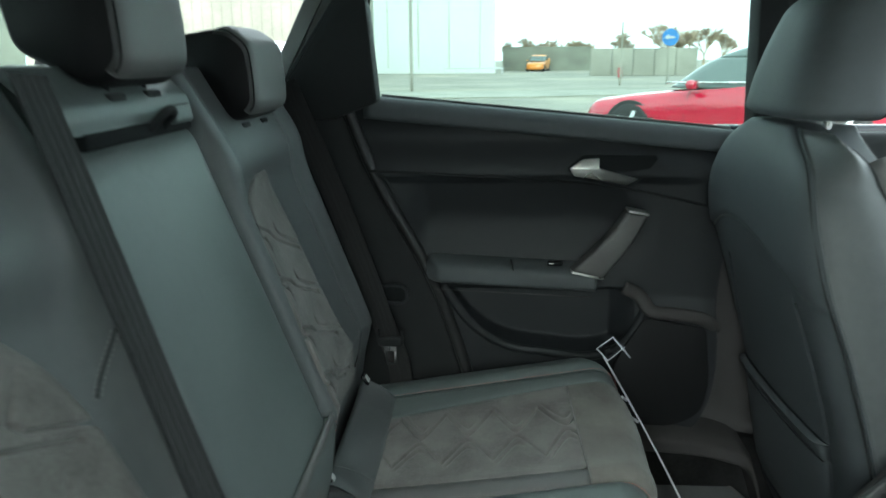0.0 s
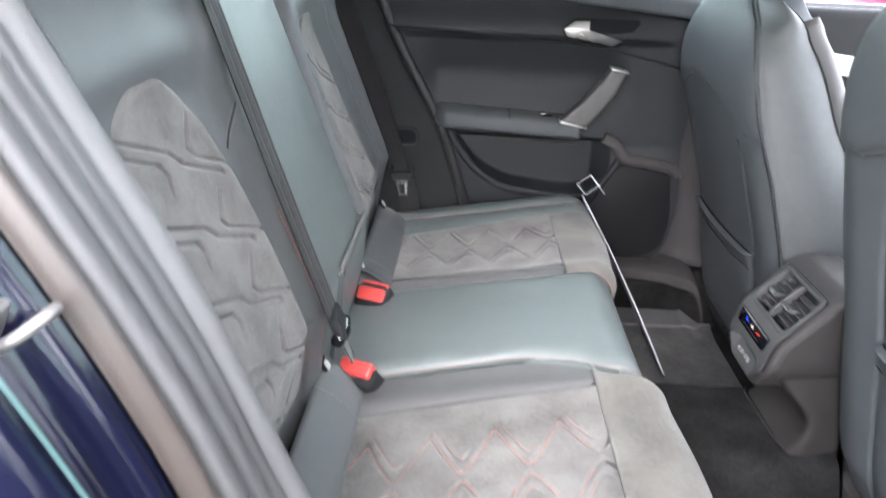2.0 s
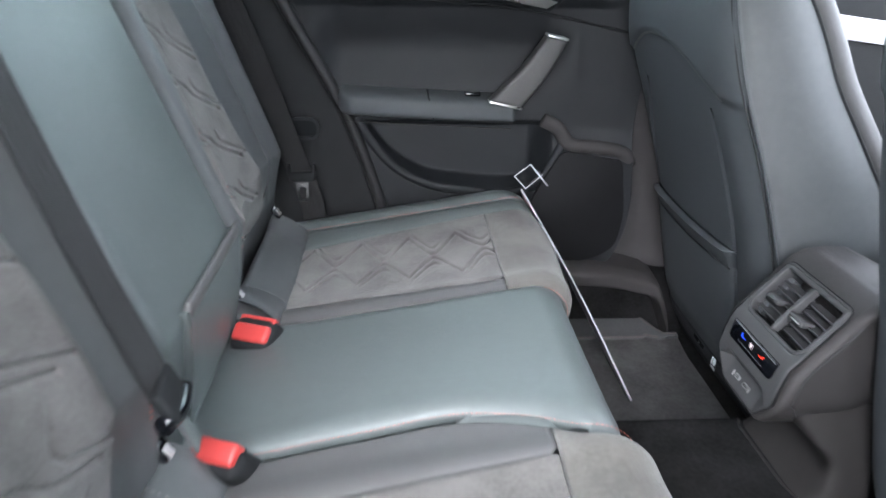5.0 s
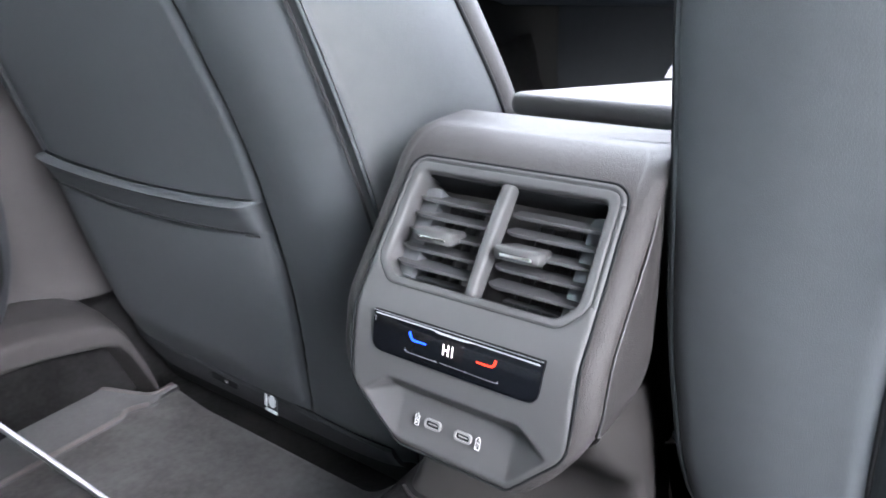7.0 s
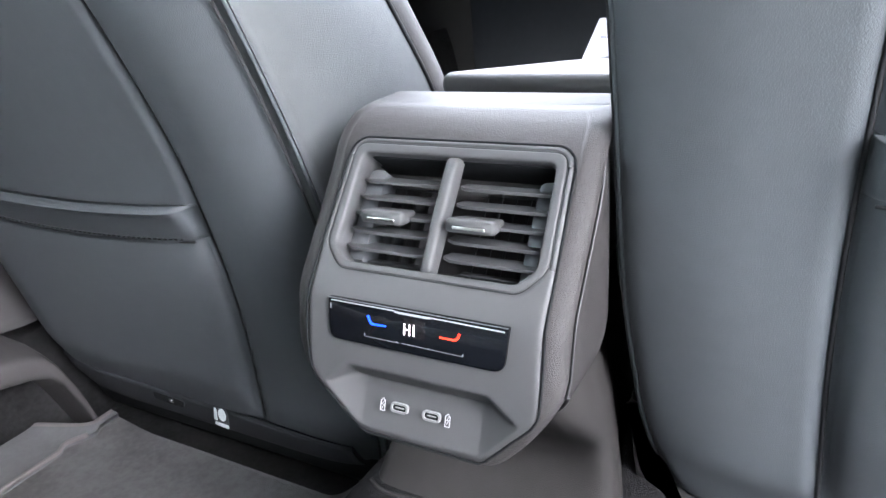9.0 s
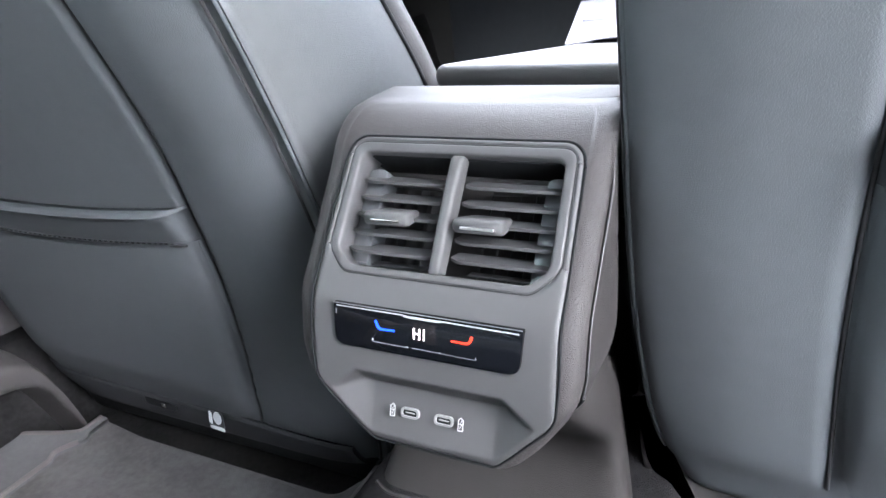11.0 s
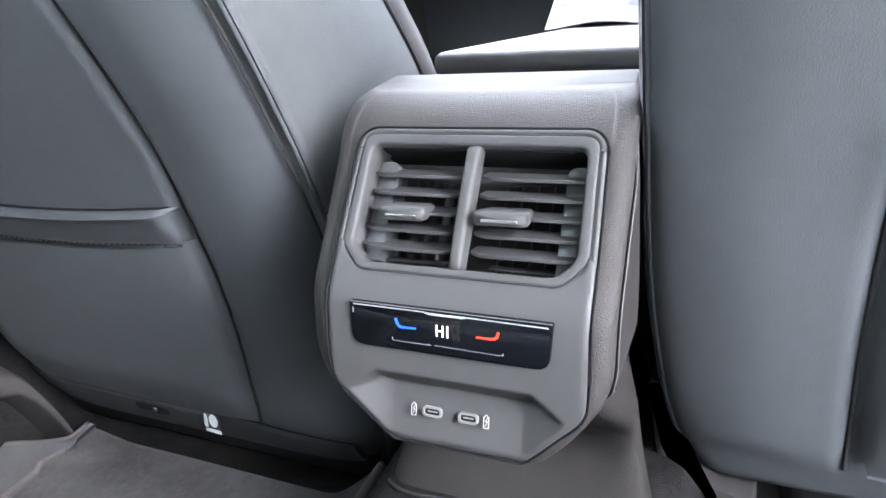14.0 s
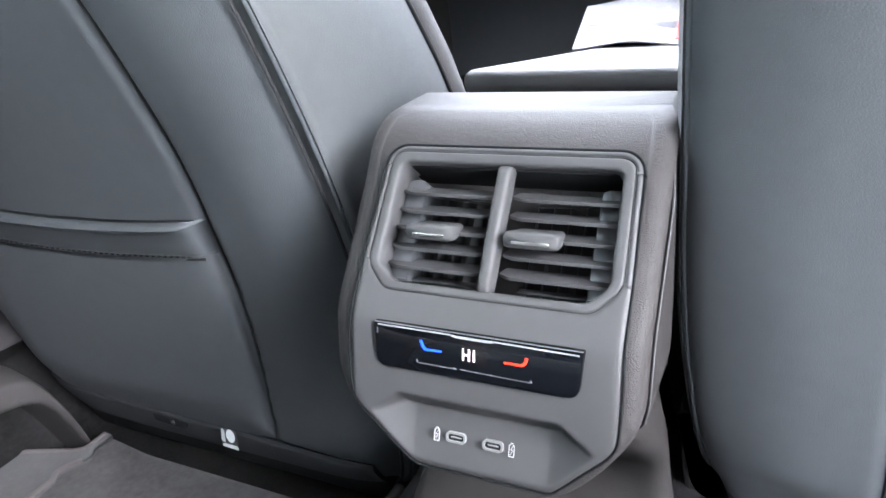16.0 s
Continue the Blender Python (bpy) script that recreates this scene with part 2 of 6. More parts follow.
def slab(name, front, thick, mat, parent=None, label="", flip=False):
    """A closed shell: front is an array (nu, nv, 3); thick: an offset vector, or an array of the back's points."""
    nu, nv = front.shape[:2]
    back = np.array(thick, float)
    back = front + back if back.ndim == 1 else back
    verts = np.concatenate([front.reshape(-1, 3), back.reshape(-1, 3)])
    n = nu * nv
    faces = [grid_faces(nu, nv, 0, flip), grid_faces(nu, nv, n, not flip)]
    rim = [a * nv for a in range(nu)] + [(nu - 1) * nv + b for b in range(1, nv)] + [a * nv + nv - 1 for a in range(nu - 2, -1, -1)] + list(range(nv - 2, 0, -1))
    rim = np.array(rim)
    nxt = np.roll(rim, -1)
    side = np.stack([rim, nxt, nxt + n, rim + n], -1)
    faces.append(side if not flip else side[:, ::-1])
    return mesh_part(name, verts, np.concatenate(faces), mat, parent, label)


def loft(name, rings, mat, parent=None, label="", caps=True):
    """Closed cross-sections (n, k, 3) joined along n."""
    rings = np.asarray(rings, float)
    n, k = rings.shape[:2]
    verts = list(rings.reshape(-1, 3))
    faces = [tuple(q) for q in grid_faces(n, k, 0, False, True)]
    if caps:
        for base, rv in ((0, False), ((n - 1) * k, True)):
            c = len(verts)
            verts.append(rings[0 if not rv else -1].mean(0))
            for j in range(k):
                a, b = base + j, base + (j + 1) % k
                faces.append((c, a, b) if not rv else (c, b, a))
    ob = mesh_part(name, verts, faces, mat, parent, label)
    bm = bmesh.new()
    bm.from_mesh(ob.data)
    bmesh.ops.recalc_face_normals(bm, faces=bm.faces[:])
    bm.to_mesh(ob.data)
    bm.free()
    return ob


def frames_along(pts):
    pts = np.asarray(pts, float)
    tan = np.gradient(pts, axis=0)
    tan /= np.linalg.norm(tan, axis=1)[:, None] + 1e-12
    up = np.array([0, 0, 1.0]) if abs(tan[0][2]) < 0.9 else np.array([1.0, 0, 0])
    a = up - tan[0] * (up @ tan[0])
    a /= np.linalg.norm(a)
    out = []
    for t in tan:
        a = a - t * (a @ t)
        a /= np.linalg.norm(a) + 1e-12
        out.append((t, a, np.cross(t, a)))
    return pts, out


def resample(pts, n):
    pts = np.asarray(pts, float)
    d = np.r_[0, np.cumsum(np.linalg.norm(np.diff(pts, axis=0), axis=1))]
    s = np.linspace(0, d[-1], n)
    return np.stack([curve1(s, d, pts[:, k]) for k in range(3)], -1)


def tube(name, pts, r, mat, parent=None, label="", sides=8, n=0, flat=1.0):
    pts = resample(pts, n) if n else np.asarray(pts, float)
    pts, fr = frames_along(pts)
    ang = np.linspace(0, 2 * np.pi, sides, endpoint=False)
    rs = np.broadcast_to(np.asarray(r, float), (len(pts),))
    rings = [p + q * (np.cos(ang)[:, None] * a + flat * np.sin(ang)[:, None] * b) for p, q, (t, a, b) in zip(pts, rs, fr)]
    return loft(name, rings, mat, parent, label)


def stitches(name, pts, mat, parent, label, length=0.004, gap=0.0025, r=0.0006):
    """A row of small raised stitches along a line, one mesh."""
    pts = np.asarray(pts, float)
    total = np.linalg.norm(np.diff(pts, axis=0), axis=1).sum()
    k = max(2, int(total / (length + gap)))
    fine = resample(pts, k * 3)
    verts, faces = [], []
    for i in range(k):
        a, b = fine[3 * i], fine[min(3 * i + 2, 3 * k - 1)]
        t = (b - a) / (np.linalg.norm(b - a) + 1e-9)
        s = np.cross(t, (0.3, 0.1, 1.0))
        s /= np.linalg.norm(s)
        u = np.cross(s, t)
        base = len(verts)
        for p, q in ((a, 0.5), ((a + b) / 2, 1.0), (b, 0.5)):
            verts += [p + s * r * q, p + u * r * q * 1.2, p - s * r * q, p - u * r * q]
        for m in range(2):
            for j in range(4):
                o = base + 4 * m
                faces.append((o + j, o + (j + 1) % 4, o + 4 + (j + 1) % 4, o + 4 + j))
        faces += [(base + 3, base + 2, base + 1, base), (base + 8, base + 9, base + 10, base + 11)]
    ob = mesh_part(name, verts, faces, mat, parent, label)
    ob["kind"] = "stuff"
    return ob


def rbox(size, bevel=0.004, m=None, segments=3):
    bm = bmesh.new()
    bmesh.ops.create_cube(bm, size=1.0)
    bmesh.ops.scale(bm, vec=size, verts=bm.verts)
    if bevel:
        bmesh.ops.bevel(bm, geom=bm.edges[:], offset=min(bevel, min(size) * 0.49), segments=segments, profile=0.5, affect="EDGES")
    if m is not None:
        bmesh.ops.transform(bm, matrix=m, verts=bm.verts)
    return bm


def prism(poly, depth, bevel=0.0, m=None, segments=2):
    """A flat outline in x, y, raised by depth along z, with rounded edges on top."""
    bm = bmesh.new()
    vs = [bm.verts.new((x, y, 0)) for x, y in poly]
    fc = bm.faces.new(vs)
    res = bmesh.ops.extrude_face_region(bm, geom=[fc])
    top = [v for v in res["geom"] if isinstance(v, bmesh.types.BMVert)]
    bmesh.ops.translate(bm, verts=top, vec=(0, 0, depth))
    if bevel:
        edges = [e for e in bm.edges if all(v in top for v in e.verts)]
        bmesh.ops.bevel(bm, geom=edges, offset=bevel, segments=segments, profile=0.5, affect="EDGES")
    if m is not None:
        bmesh.ops.transform(bm, matrix=m, verts=bm.verts)
    return bm


def rounded(poly, r, n=5):
    """A polygon with rounded corners; r: one radius or one for each corner."""
    out, k = [], len(poly)
    rs = r if isinstance(r, (list, tuple)) else [r] * k
    for i, p in enumerate(poly):
        p, a, b = np.array(p, float), np.array(poly[i - 1], float), np.array(poly[(i + 1) % k], float)
        da, db = a - p, b - p
        la, lb = np.linalg.norm(da), np.linalg.norm(db)
        d = min(rs[i], la * 0.45, lb * 0.45)
        p0, p1 = p + da / la * d, p + db / lb * d
        for s in np.linspace(0, 1, n):
            out.append(tuple((1 - s) ** 2 * p0 + 2 * s * (1 - s) * p + s * s * p1))
    return out


def frame_ring(outer, inner, depth, m=None):
    """A flat ring between two outlines with the same number of points."""
    k = len(outer)
    verts = [(x, y, z) for z in (0, depth) for ring in (outer, inner) for x, y in ring]
    faces = []
    for j in range(k):
        j2 = (j + 1) % k
        o0, i0, o1, i1 = 0, k, 2 * k, 3 * k
        faces += [(o0 + j, o0 + j2, i0 + j2, i0 + j), (o1 + j, i1 + j, i1 + j2, o1 + j2), (o0 + j, o1 + j, o1 + j2, o0 + j2), (i0 + j, i0 + j2, i1 + j2, i1 + j)]
    bm = bmesh.new()
    vs = [bm.verts.new(v) for v in verts]
    for fc in faces:
        bm.faces.new([vs[q] for q in fc])
    if m is not None:
        bmesh.ops.transform(bm, matrix=m, verts=bm.verts)
    return bm


def axes(origin, ex, ey, ez=None):
    """A matrix that lays local x, y, z along the given directions."""
    ex, ey = Vector(ex).normalized(), Vector(ey)
    ey = (ey - ex * ey.dot(ex)).normalized()
    ez = ex.cross(ey) if ez is None else Vector(ez)
    m = Matrix.Identity(4)
    for c, v in enumerate((ex, ey, ez)):
        for r in range(3):
            m[r][c] = v[r]
    m.translation = Vector(origin)
    return m


# ---- the car's shell ----
GROUND = -0.38


floor = empty("floor", "black carpeted car floor with a centre tunnel", "floor", kind="structure")
u = np.linspace(-0.75, 1.25, 60)
v = np.linspace(-0.72, 0.72, 120)
U, V = np.meshgrid(u, v, indexing="ij")
tunnel = 0.165 * (1 - smoothstep(0.09, 0.19, np.abs(V)))
Z = 0.03 + tunnel + 0.13 * smoothstep(0.625, 0.66, np.abs(V)) + 0.22 * smoothstep(0.75, 1.2, U)
slab("carpet", np.stack([U, V, Z], -1), (0, 0, -0.03), CARPET, floor, flip=False)

roof = empty("ceiling", "light grey fabric headliner under the car roof", "headliner", kind="structure")
u = np.linspace(-1.25, 0.50, 30)
v = np.linspace(-0.62, 0.62, 30)
U, V = np.meshgrid(u, v, indexing="ij")
slab("headliner", np.stack([U, V, 1.24 - 0.10 * V**2 - 0.03 * (U + 0.2) ** 2], -1), (0, 0, 0.04), HEADLINER, roof, flip=True)

U, V = np.meshgrid(np.linspace(-1.32, 0.56, 30), np.linspace(-0.70, 0.70, 30), indexing="ij")
slab("roof_skin", np.stack([U, V, 1.315 - 0.11 * V**2 - 0.03 * (U + 0.2) ** 2], -1), (0, 0, -0.012), NAVY, roof, "navy painted roof panel")

side_wall = empty("wall_left", "dark lower body side behind the door trim", "car body", kind="structure")
for sgn in (1,):
    part("outer_skin", rbox((3.0, 0.03, 0.95), 0.01, pose(0.2, 0.80, 0.33)), NAVY, side_wall)
    for x0, x1 in ((0.055, 0.17),):
        poly = [(x0, 0.80), (x1, 0.78), (x1 - 0.01, 1.22), (x0 - 0.02, 1.22)]
        part("pillar_trim", prism(rounded(poly, 0.01), 0.05, 0.008, axes((0, 0.66, 0), (1, 0, 0), (0, 0, 1))), PLASTIC_SOFT, side_wall, "black pillar trim")
    poly = [(-0.632, 0.862), (-0.650, 1.06), (-0.66, 1.24), (-0.69, 1.24), (-0.70, 1.06), (-0.80, 0.915), (-0.845, 0.84), (-0.72, 0.828)]
    part("rear_pillar", prism(rounded(poly, 0.008), 0.05, 0.006, axes((0, 0.67, 0), (1, 0, 0), (0, 0, 1))), PLASTIC_SOFT, side_wall, "black rear pillar trim")
    poly = [(-0.83, 0.86), (-0.822, 0.936), (-0.763, 1.05), (-0.70, 1.17), (-0.66, 1.17), (-0.70, 1.06), (-0.80, 0.905)]
    part("quarter_frame", prism(rounded(poly, 0.006), 0.04, 0.004, axes((0, 0.678, 0), (1, 0, 0), (0, 0, 1))), TRIM_LIGHT, side_wall, "grey quarter window frame")
    tube("pillar_edge", [(-0.672, 0.656, 0.90), (-0.662, 0.658, 0.97), (-0.645, 0.660, 1.06)], 0.003, GLOSS, side_wall, n=20)
    part("roof_rail", rbox((2.2, 0.09, 0.10), 0.03, pose(-0.2, 0.64, 1.21)), PLASTIC_SOFT, side_wall)
    zz, xx = np.linspace(0.175, 0.77, 40), np.linspace(0.02, 0.30, 14)
    ZZ, XX = np.meshgrid(zz, xx, indexing="ij")
    slab("pillar_lower_trim", np.stack([XX, 0.700 - 0.045 * smoothstep(0.22, 0.10, ZZ) - 0.03 * smoothstep(0.06, 0.14, XX), ZZ], -1), (0, 0.04, 0), PLASTIC_WARM, side_wall, "grey lower pillar trim", flip=False)
    # quarter trim beside the seat, behind the door opening
    zz, ss = np.linspace(0.05, 0.92, 50), np.linspace(0, 1, 24)
    ZZ, SS = np.meshgrid(zz, ss, indexing="ij")
    edge = curve1(ZZ, [0.05, 0.30, 0.49, 0.72, 0.92], [-0.40, -0.47, -0.535, -0.655, -0.73])
    XX = edge - 0.33 * SS
    YY = 0.676 - 0.012 * smoothstep(0.0, 0.25, SS) - 0.02 * smoothstep(0.25, 1.0, SS) * (0.4 + 0.6 * ZZ)
    slab("quarter_trim", np.stack([XX, YY, ZZ], -1), (0, 0.04, 0), PLASTIC_SOFT, side_wall, "black quarter trim with belt outlet", flip=True)
    tube("opening_seal", np.stack([edge[:, 0] + 0.006, np.full(50, 0.672), zz], -1), 0.012, RUBBER, side_wall, "black door seal")

sill = empty("sill", "dark plastic door sill trim", "sill", kind="structure")
for sgn in (1, -1):
    pts = [(-0.55, 0.63 * sgn, 0.205), (-0.1, 0.63 * sgn, 0.195), (0.06, 0.625 * sgn, 0.178), (0.105, 0.618 * sgn, 0.165), (0.125, 0.612 * sgn, 0.12), (0.14, 0.605 * sgn, 0.05)]
    fine = resample(pts, 40)
    ring = np.array(rounded([(-0.030, -0.035), (0.10, -0.06), (0.10, 0.012), (0.0, 0.006), (-0.030, -0.006)], 0.008, 4))
    rings = [np.stack([np.full(len(ring), p[0]), p[1] + sgn * ring[:, 0], np.maximum(0.0, p[2] + ring[:, 1])], -1) for p in fine]
    loft("sill_cover", rings, PLASTIC_WARM, sill)

rear_shelf = empty("parcel_shelf", "black parcel shelf behind the rear seat", "shelf", kind="structure")
part("shelf_board", rbox((0.45, 1.25, 0.03), 0.008, pose(-1.12, 0, 0.80)), PLASTIC_SOFT, rear_shelf)
tailgate = empty("wall_rear", "tailgate with a rear window and black frame", "tailgate", kind="structure")
part("lower_panel", rbox((0.06, 1.35, 0.80), 0.02, pose(-1.36, 0, 0.40)), PLASTIC_SOFT, tailgate)
part("top_frame", rbox((0.10, 1.35, 0.06), 0.02, pose(-1.22, 0, 1.22)), PLASTIC_SOFT, tailgate)
part("rear_window_frame", rbox((0.05, 0.05, 0.5), 0.01, pose(-1.27, 0.70, 1.0, 0, 18, 0)), PLASTIC_SOFT, tailgate)

rear_glass = empty("window_2", "dark tinted rear window of the tailgate", "window", kind="structure")
part("pane", prism([(-0.66, 0.0), (0.66, 0.0), (0.58, 0.41), (-0.58, 0.41)], 0.004, 0, axes((-1.345, 0, 0.80), (0, 1, 0), (0.12, 0, 0.40))), GLASS, rear_glass).visible_shadow = False

front_wall = empty("wall_front", "dark dashboard and bulkhead", "dashboard", kind="structure")
part("dash_body", rbox((0.45, 1.36, 0.32), 0.08, pose(1.18, 0, 0.62)), DASH, front_wall)
part("bulkhead", rbox((0.05, 1.40, 0.75), 0.02, pose(1.42, 0, 0.35)), DASH, front_wall)
front_door = empty("door_2", "dark front door card of the car", "door", kind="structure")
part("front_door_card", rbox((1.35, 0.05, 0.72), 0.02, pose(0.88, 0.69, 0.44)), PLASTIC_SOFT, front_door)
part("decor_strip", prism([(0.16, 0.685), (1.10, 0.570), (1.10, 0.615), (0.16, 0.728)], 0.006, 0.002, axes((0, 0.664, 0), (1, 0, 0), (0, 0, 1))), DECOR, front_door, "pale satin trim strip")
part("pull_handle", rbox((0.048, 0.030, 0.105), 0.012, pose(0.780, 0.652, 0.535, 0, 14, 0)), LEATHER_SIDE, front_door, "grey pull handle")
front_door_r = empty("door_3", "dark front door card on the near side", "door", kind="structure")
part("front_door_card", rbox((1.15, 0.05, 0.72), 0.02, pose(0.72, -0.70, 0.44)), PLASTIC_SOFT, front_door_r)
# unseen pillar, made wide to keep grazing side light off the driver seat
part("pillar_trim", rbox((0.25, 0.08, 1.15), 0.02, pose(0.075, -0.71, 0.62)), PLASTIC_SOFT, front_door_r)
part("roof_rail", rbox((2.2, 0.09, 0.20), 0.03, pose(-0.2, -0.64, 1.16)), PLASTIC_SOFT, front_door_r)

# ---- rear backrest ----


rear_seat = empty("rear_bench_seat", "black leather rear bench with grey suede inserts and red stitching", "car seat")


def back_x(z):
    z = np.asarray(z, float)
    return np.where(z > 0.46, -0.655 - 0.37 * (z - 0.47), -0.6513 - 0.13 * (0.46 - z))


def side_relief(v, z):
    """How far the outer backrest stands forward of its plane; v: metres from the car's middle."""
    r = 0.012 * hump(v, 0.560, 0.050) * smoothstep(0.34, 0.50, z) * (1 - 0.4 * smoothstep(0.7, 0.85, z))
    r = r + 0.014 * hump(v, 0.185, 0.028)
    r = r - 0.012 * hump(v, 0.35, 0.12) * (1 - smoothstep(0.74, 0.80, z))
    r = r + 0.012 * hump(z, 0.815, 0.045)
    r = r - 0.35 * np.maximum(0, z - 0.865) ** 1.3
    r = r - 0.09 * smoothstep(0.605, 0.668, v) ** 1.5 - 0.020 * (1 - smoothstep(0.150, 0.168, v))
    r = r - 0.004 * np.exp(-((v - 0.482) / 0.004) ** 2) * smoothstep(0.36, 0.42, z)
    return r


def groove(y, z, pts, fade=0.0):
    """How deep (0 to 1) a pressed line through pts is at y, z; fade: the length over which its last leg runs out."""
    g = np.zeros_like(y)
    for k, ((y0, z0), (y1, z1)) in enumerate(zip(pts[:-1], pts[1:])):
        dy, dz = y1 - y0, z1 - z0
        t = np.clip(((y - y0) * dy + (z - z0) * dz) / (dy * dy + dz * dz), 0, 1)
        d = np.hypot(y - y0 - t * dy, z - z0 - t * dz)
        keep = 1 - 0.85 * t if fade and k == len(pts) - 2 else 1.0
        g = np.maximum(g, np.exp(-((d / 0.0023) ** 2)) * keep)
    return g


def pad_lines(y, z):
    """Stepped double quilting lines of the suede inserts: depth of the grooves. They fall towards the car's left."""
    g = np.zeros_like(y)
    far = y.mean() > 0
    for k in range(-1, 4):
        ym, zm = (0.262, 0.481 + 0.0725 * k) if far else (-0.351, 0.558 + 0.076 * (k - 1))
        left, right = (0.074, 0.092) if far else (0.100, 0.066)
        step = [(ym - left, zm + 0.38 * left), (ym, zm), (ym + 0.016, zm - 0.015), (ym + 0.016 + right, zm - 0.015 - 0.40 * right)]
        upper = [(ym + 0.044 + right, zm - 0.015 - 0.40 * right), (ym + 0.044, zm - 0.014), (ym + 0.035, zm - 0.003), (ym + 0.060, zm + 0.026) if not far else (ym + 0.036, zm + 0.008)]
        lower = [(ym - left - 0.01, zm - 0.003 + 0.38 * (left - 0.02)), (ym - 0.030, zm - 0.003), (ym - 0.025, zm - 0.014), (ym - 0.034, zm - 0.030) if not far else (ym - 0.026, zm - 0.022)]
        g = np.maximum(g, groove(y, z, step))
        g = np.maximum(g, np.maximum(groove(y, z, upper, 1.0), groove(y, z, lower, 1.0)))
    return g


def rear_backrest(sgn):
    thing = rear_seat
    vv, zz = np.linspace(0.152, 0.695 if sgn > 0 else 0.63, 120), np.linspace(0.27, 0.93, 130)
    VV, ZZ = np.meshgrid(vv, zz, indexing="ij")
    wide = -0.065 * smoothstep(0.49, 0.585, VV) if sgn > 0 else 0.0
    front = np.stack([back_x(ZZ) + side_relief(VV - wide, ZZ), sgn * VV, ZZ], -1)
    back = np.stack([back_x(ZZ) - 0.13 + 0 * VV, sgn * VV, ZZ], -1)
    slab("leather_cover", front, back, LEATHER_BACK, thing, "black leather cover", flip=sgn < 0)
    # suede insert
    t, s = np.linspace(0, 1, 230), np.linspace(0, 1, 300)
    T, S = np.meshgrid(t, s, indexing="ij")
    z = 0.368 + 0.414 * np.sin(S * np.pi / 2) ** 0.85
    inner = curve1(z, [0.368, 0.380, 0.41, 0.62, 0.69, 0.735, 0.765, 0.777, 0.782], [0.256, 0.240, 0.231, 0.221, 0.234, 0.256, 0.290, 0.318, 0.345])
    outer = curve1(z, [0.368, 0.385, 0.43, 0.60, 0.68, 0.735, 0.765, 0.777, 0.782], [0.440, 0.460, 0.472, 0.475, 0.465, 0.447, 0.420, 0.394, 0.366])
    if sgn > 0:
        inner = inner - 0.040
        outer = curve1(z, [0.368, 0.385, 0.43, 0.50, 0.58, 0.71, 0.76, 0.777, 0.782], [0.430, 0.452, 0.440, 0.412, 0.396, 0.382, 0.362, 0.342, 0.325])
    else:
        inner = inner + 0.012
    v = inner + (outer - inner) * T
    edge = np.minimum(np.minimum(T, 1 - T) * (outer - inner), np.minimum(z - 0.368, 0.782 - z) * 1.0)
    lift = -0.004 + 0.009 * (1 - np.exp(-edge / 0.006)) - 0.0050 * pad_lines(sgn * v, z)
    x = back_x(z) + side_relief(v, z) + lift
    slab("suede_insert", np.stack([x, sgn * v, z], -1), (-0.012, 0, 0), SUEDE, thing, "grey suede insert with embossed stepped lines", flip=sgn < 0)
    # seams
    zs = np.linspace(0.40, 0.86, 60)
    vs = 0.482 - 0.022 * smoothstep(0.43, 0.40, zs)
    tube("bolster_seam", np.stack([back_x(zs) + side_relief(vs, zs) + 0.0005, sgn * vs, zs], -1), 0.0012, SEAM, thing, sides=6)
    stitches("bolster_stitch", np.stack([back_x(zs) + side_relief(vs - 0.006, zs) + 0.0006, sgn * (vs - 0.006), zs], -1), THREAD_PALE, thing, "pale stitching", length=0.003, gap=0.002, r=0.0004)
    zs = np.linspace(0.42, 0.60, 30)
    vs = 0.196 + 0.02 * (zs - 0.5)
    stitches("seam_thread", np.stack([back_x(zs) + side_relief(vs, zs) + 0.0006, sgn * vs, zs], -1), THREAD, thing, "red stitching")
    # short stitched tuck beside the insert
    zs = np.linspace(0.684, 0.727, 16)
    vs = 0.232 - 0.95 * (zs - 0.684)
    tube("tuck_seam", np.stack([back_x(zs) + side_relief(vs, zs) + 0.0006, sgn * vs, zs], -1), 0.0012, SEAM, thing, sides=6)
    for d in (-0.004, 0.004):
        stitches("tuck_stitch", np.stack([back_x(zs) + side_relief(vs + d, zs) + 0.0008, sgn * (vs + d), zs], -1), THREAD_PALE, thing, "pale stitching", length=0.003, gap=0.0015, r=0.0004)
    return thing


rear_backrest(1)
rear_backrest(-1)

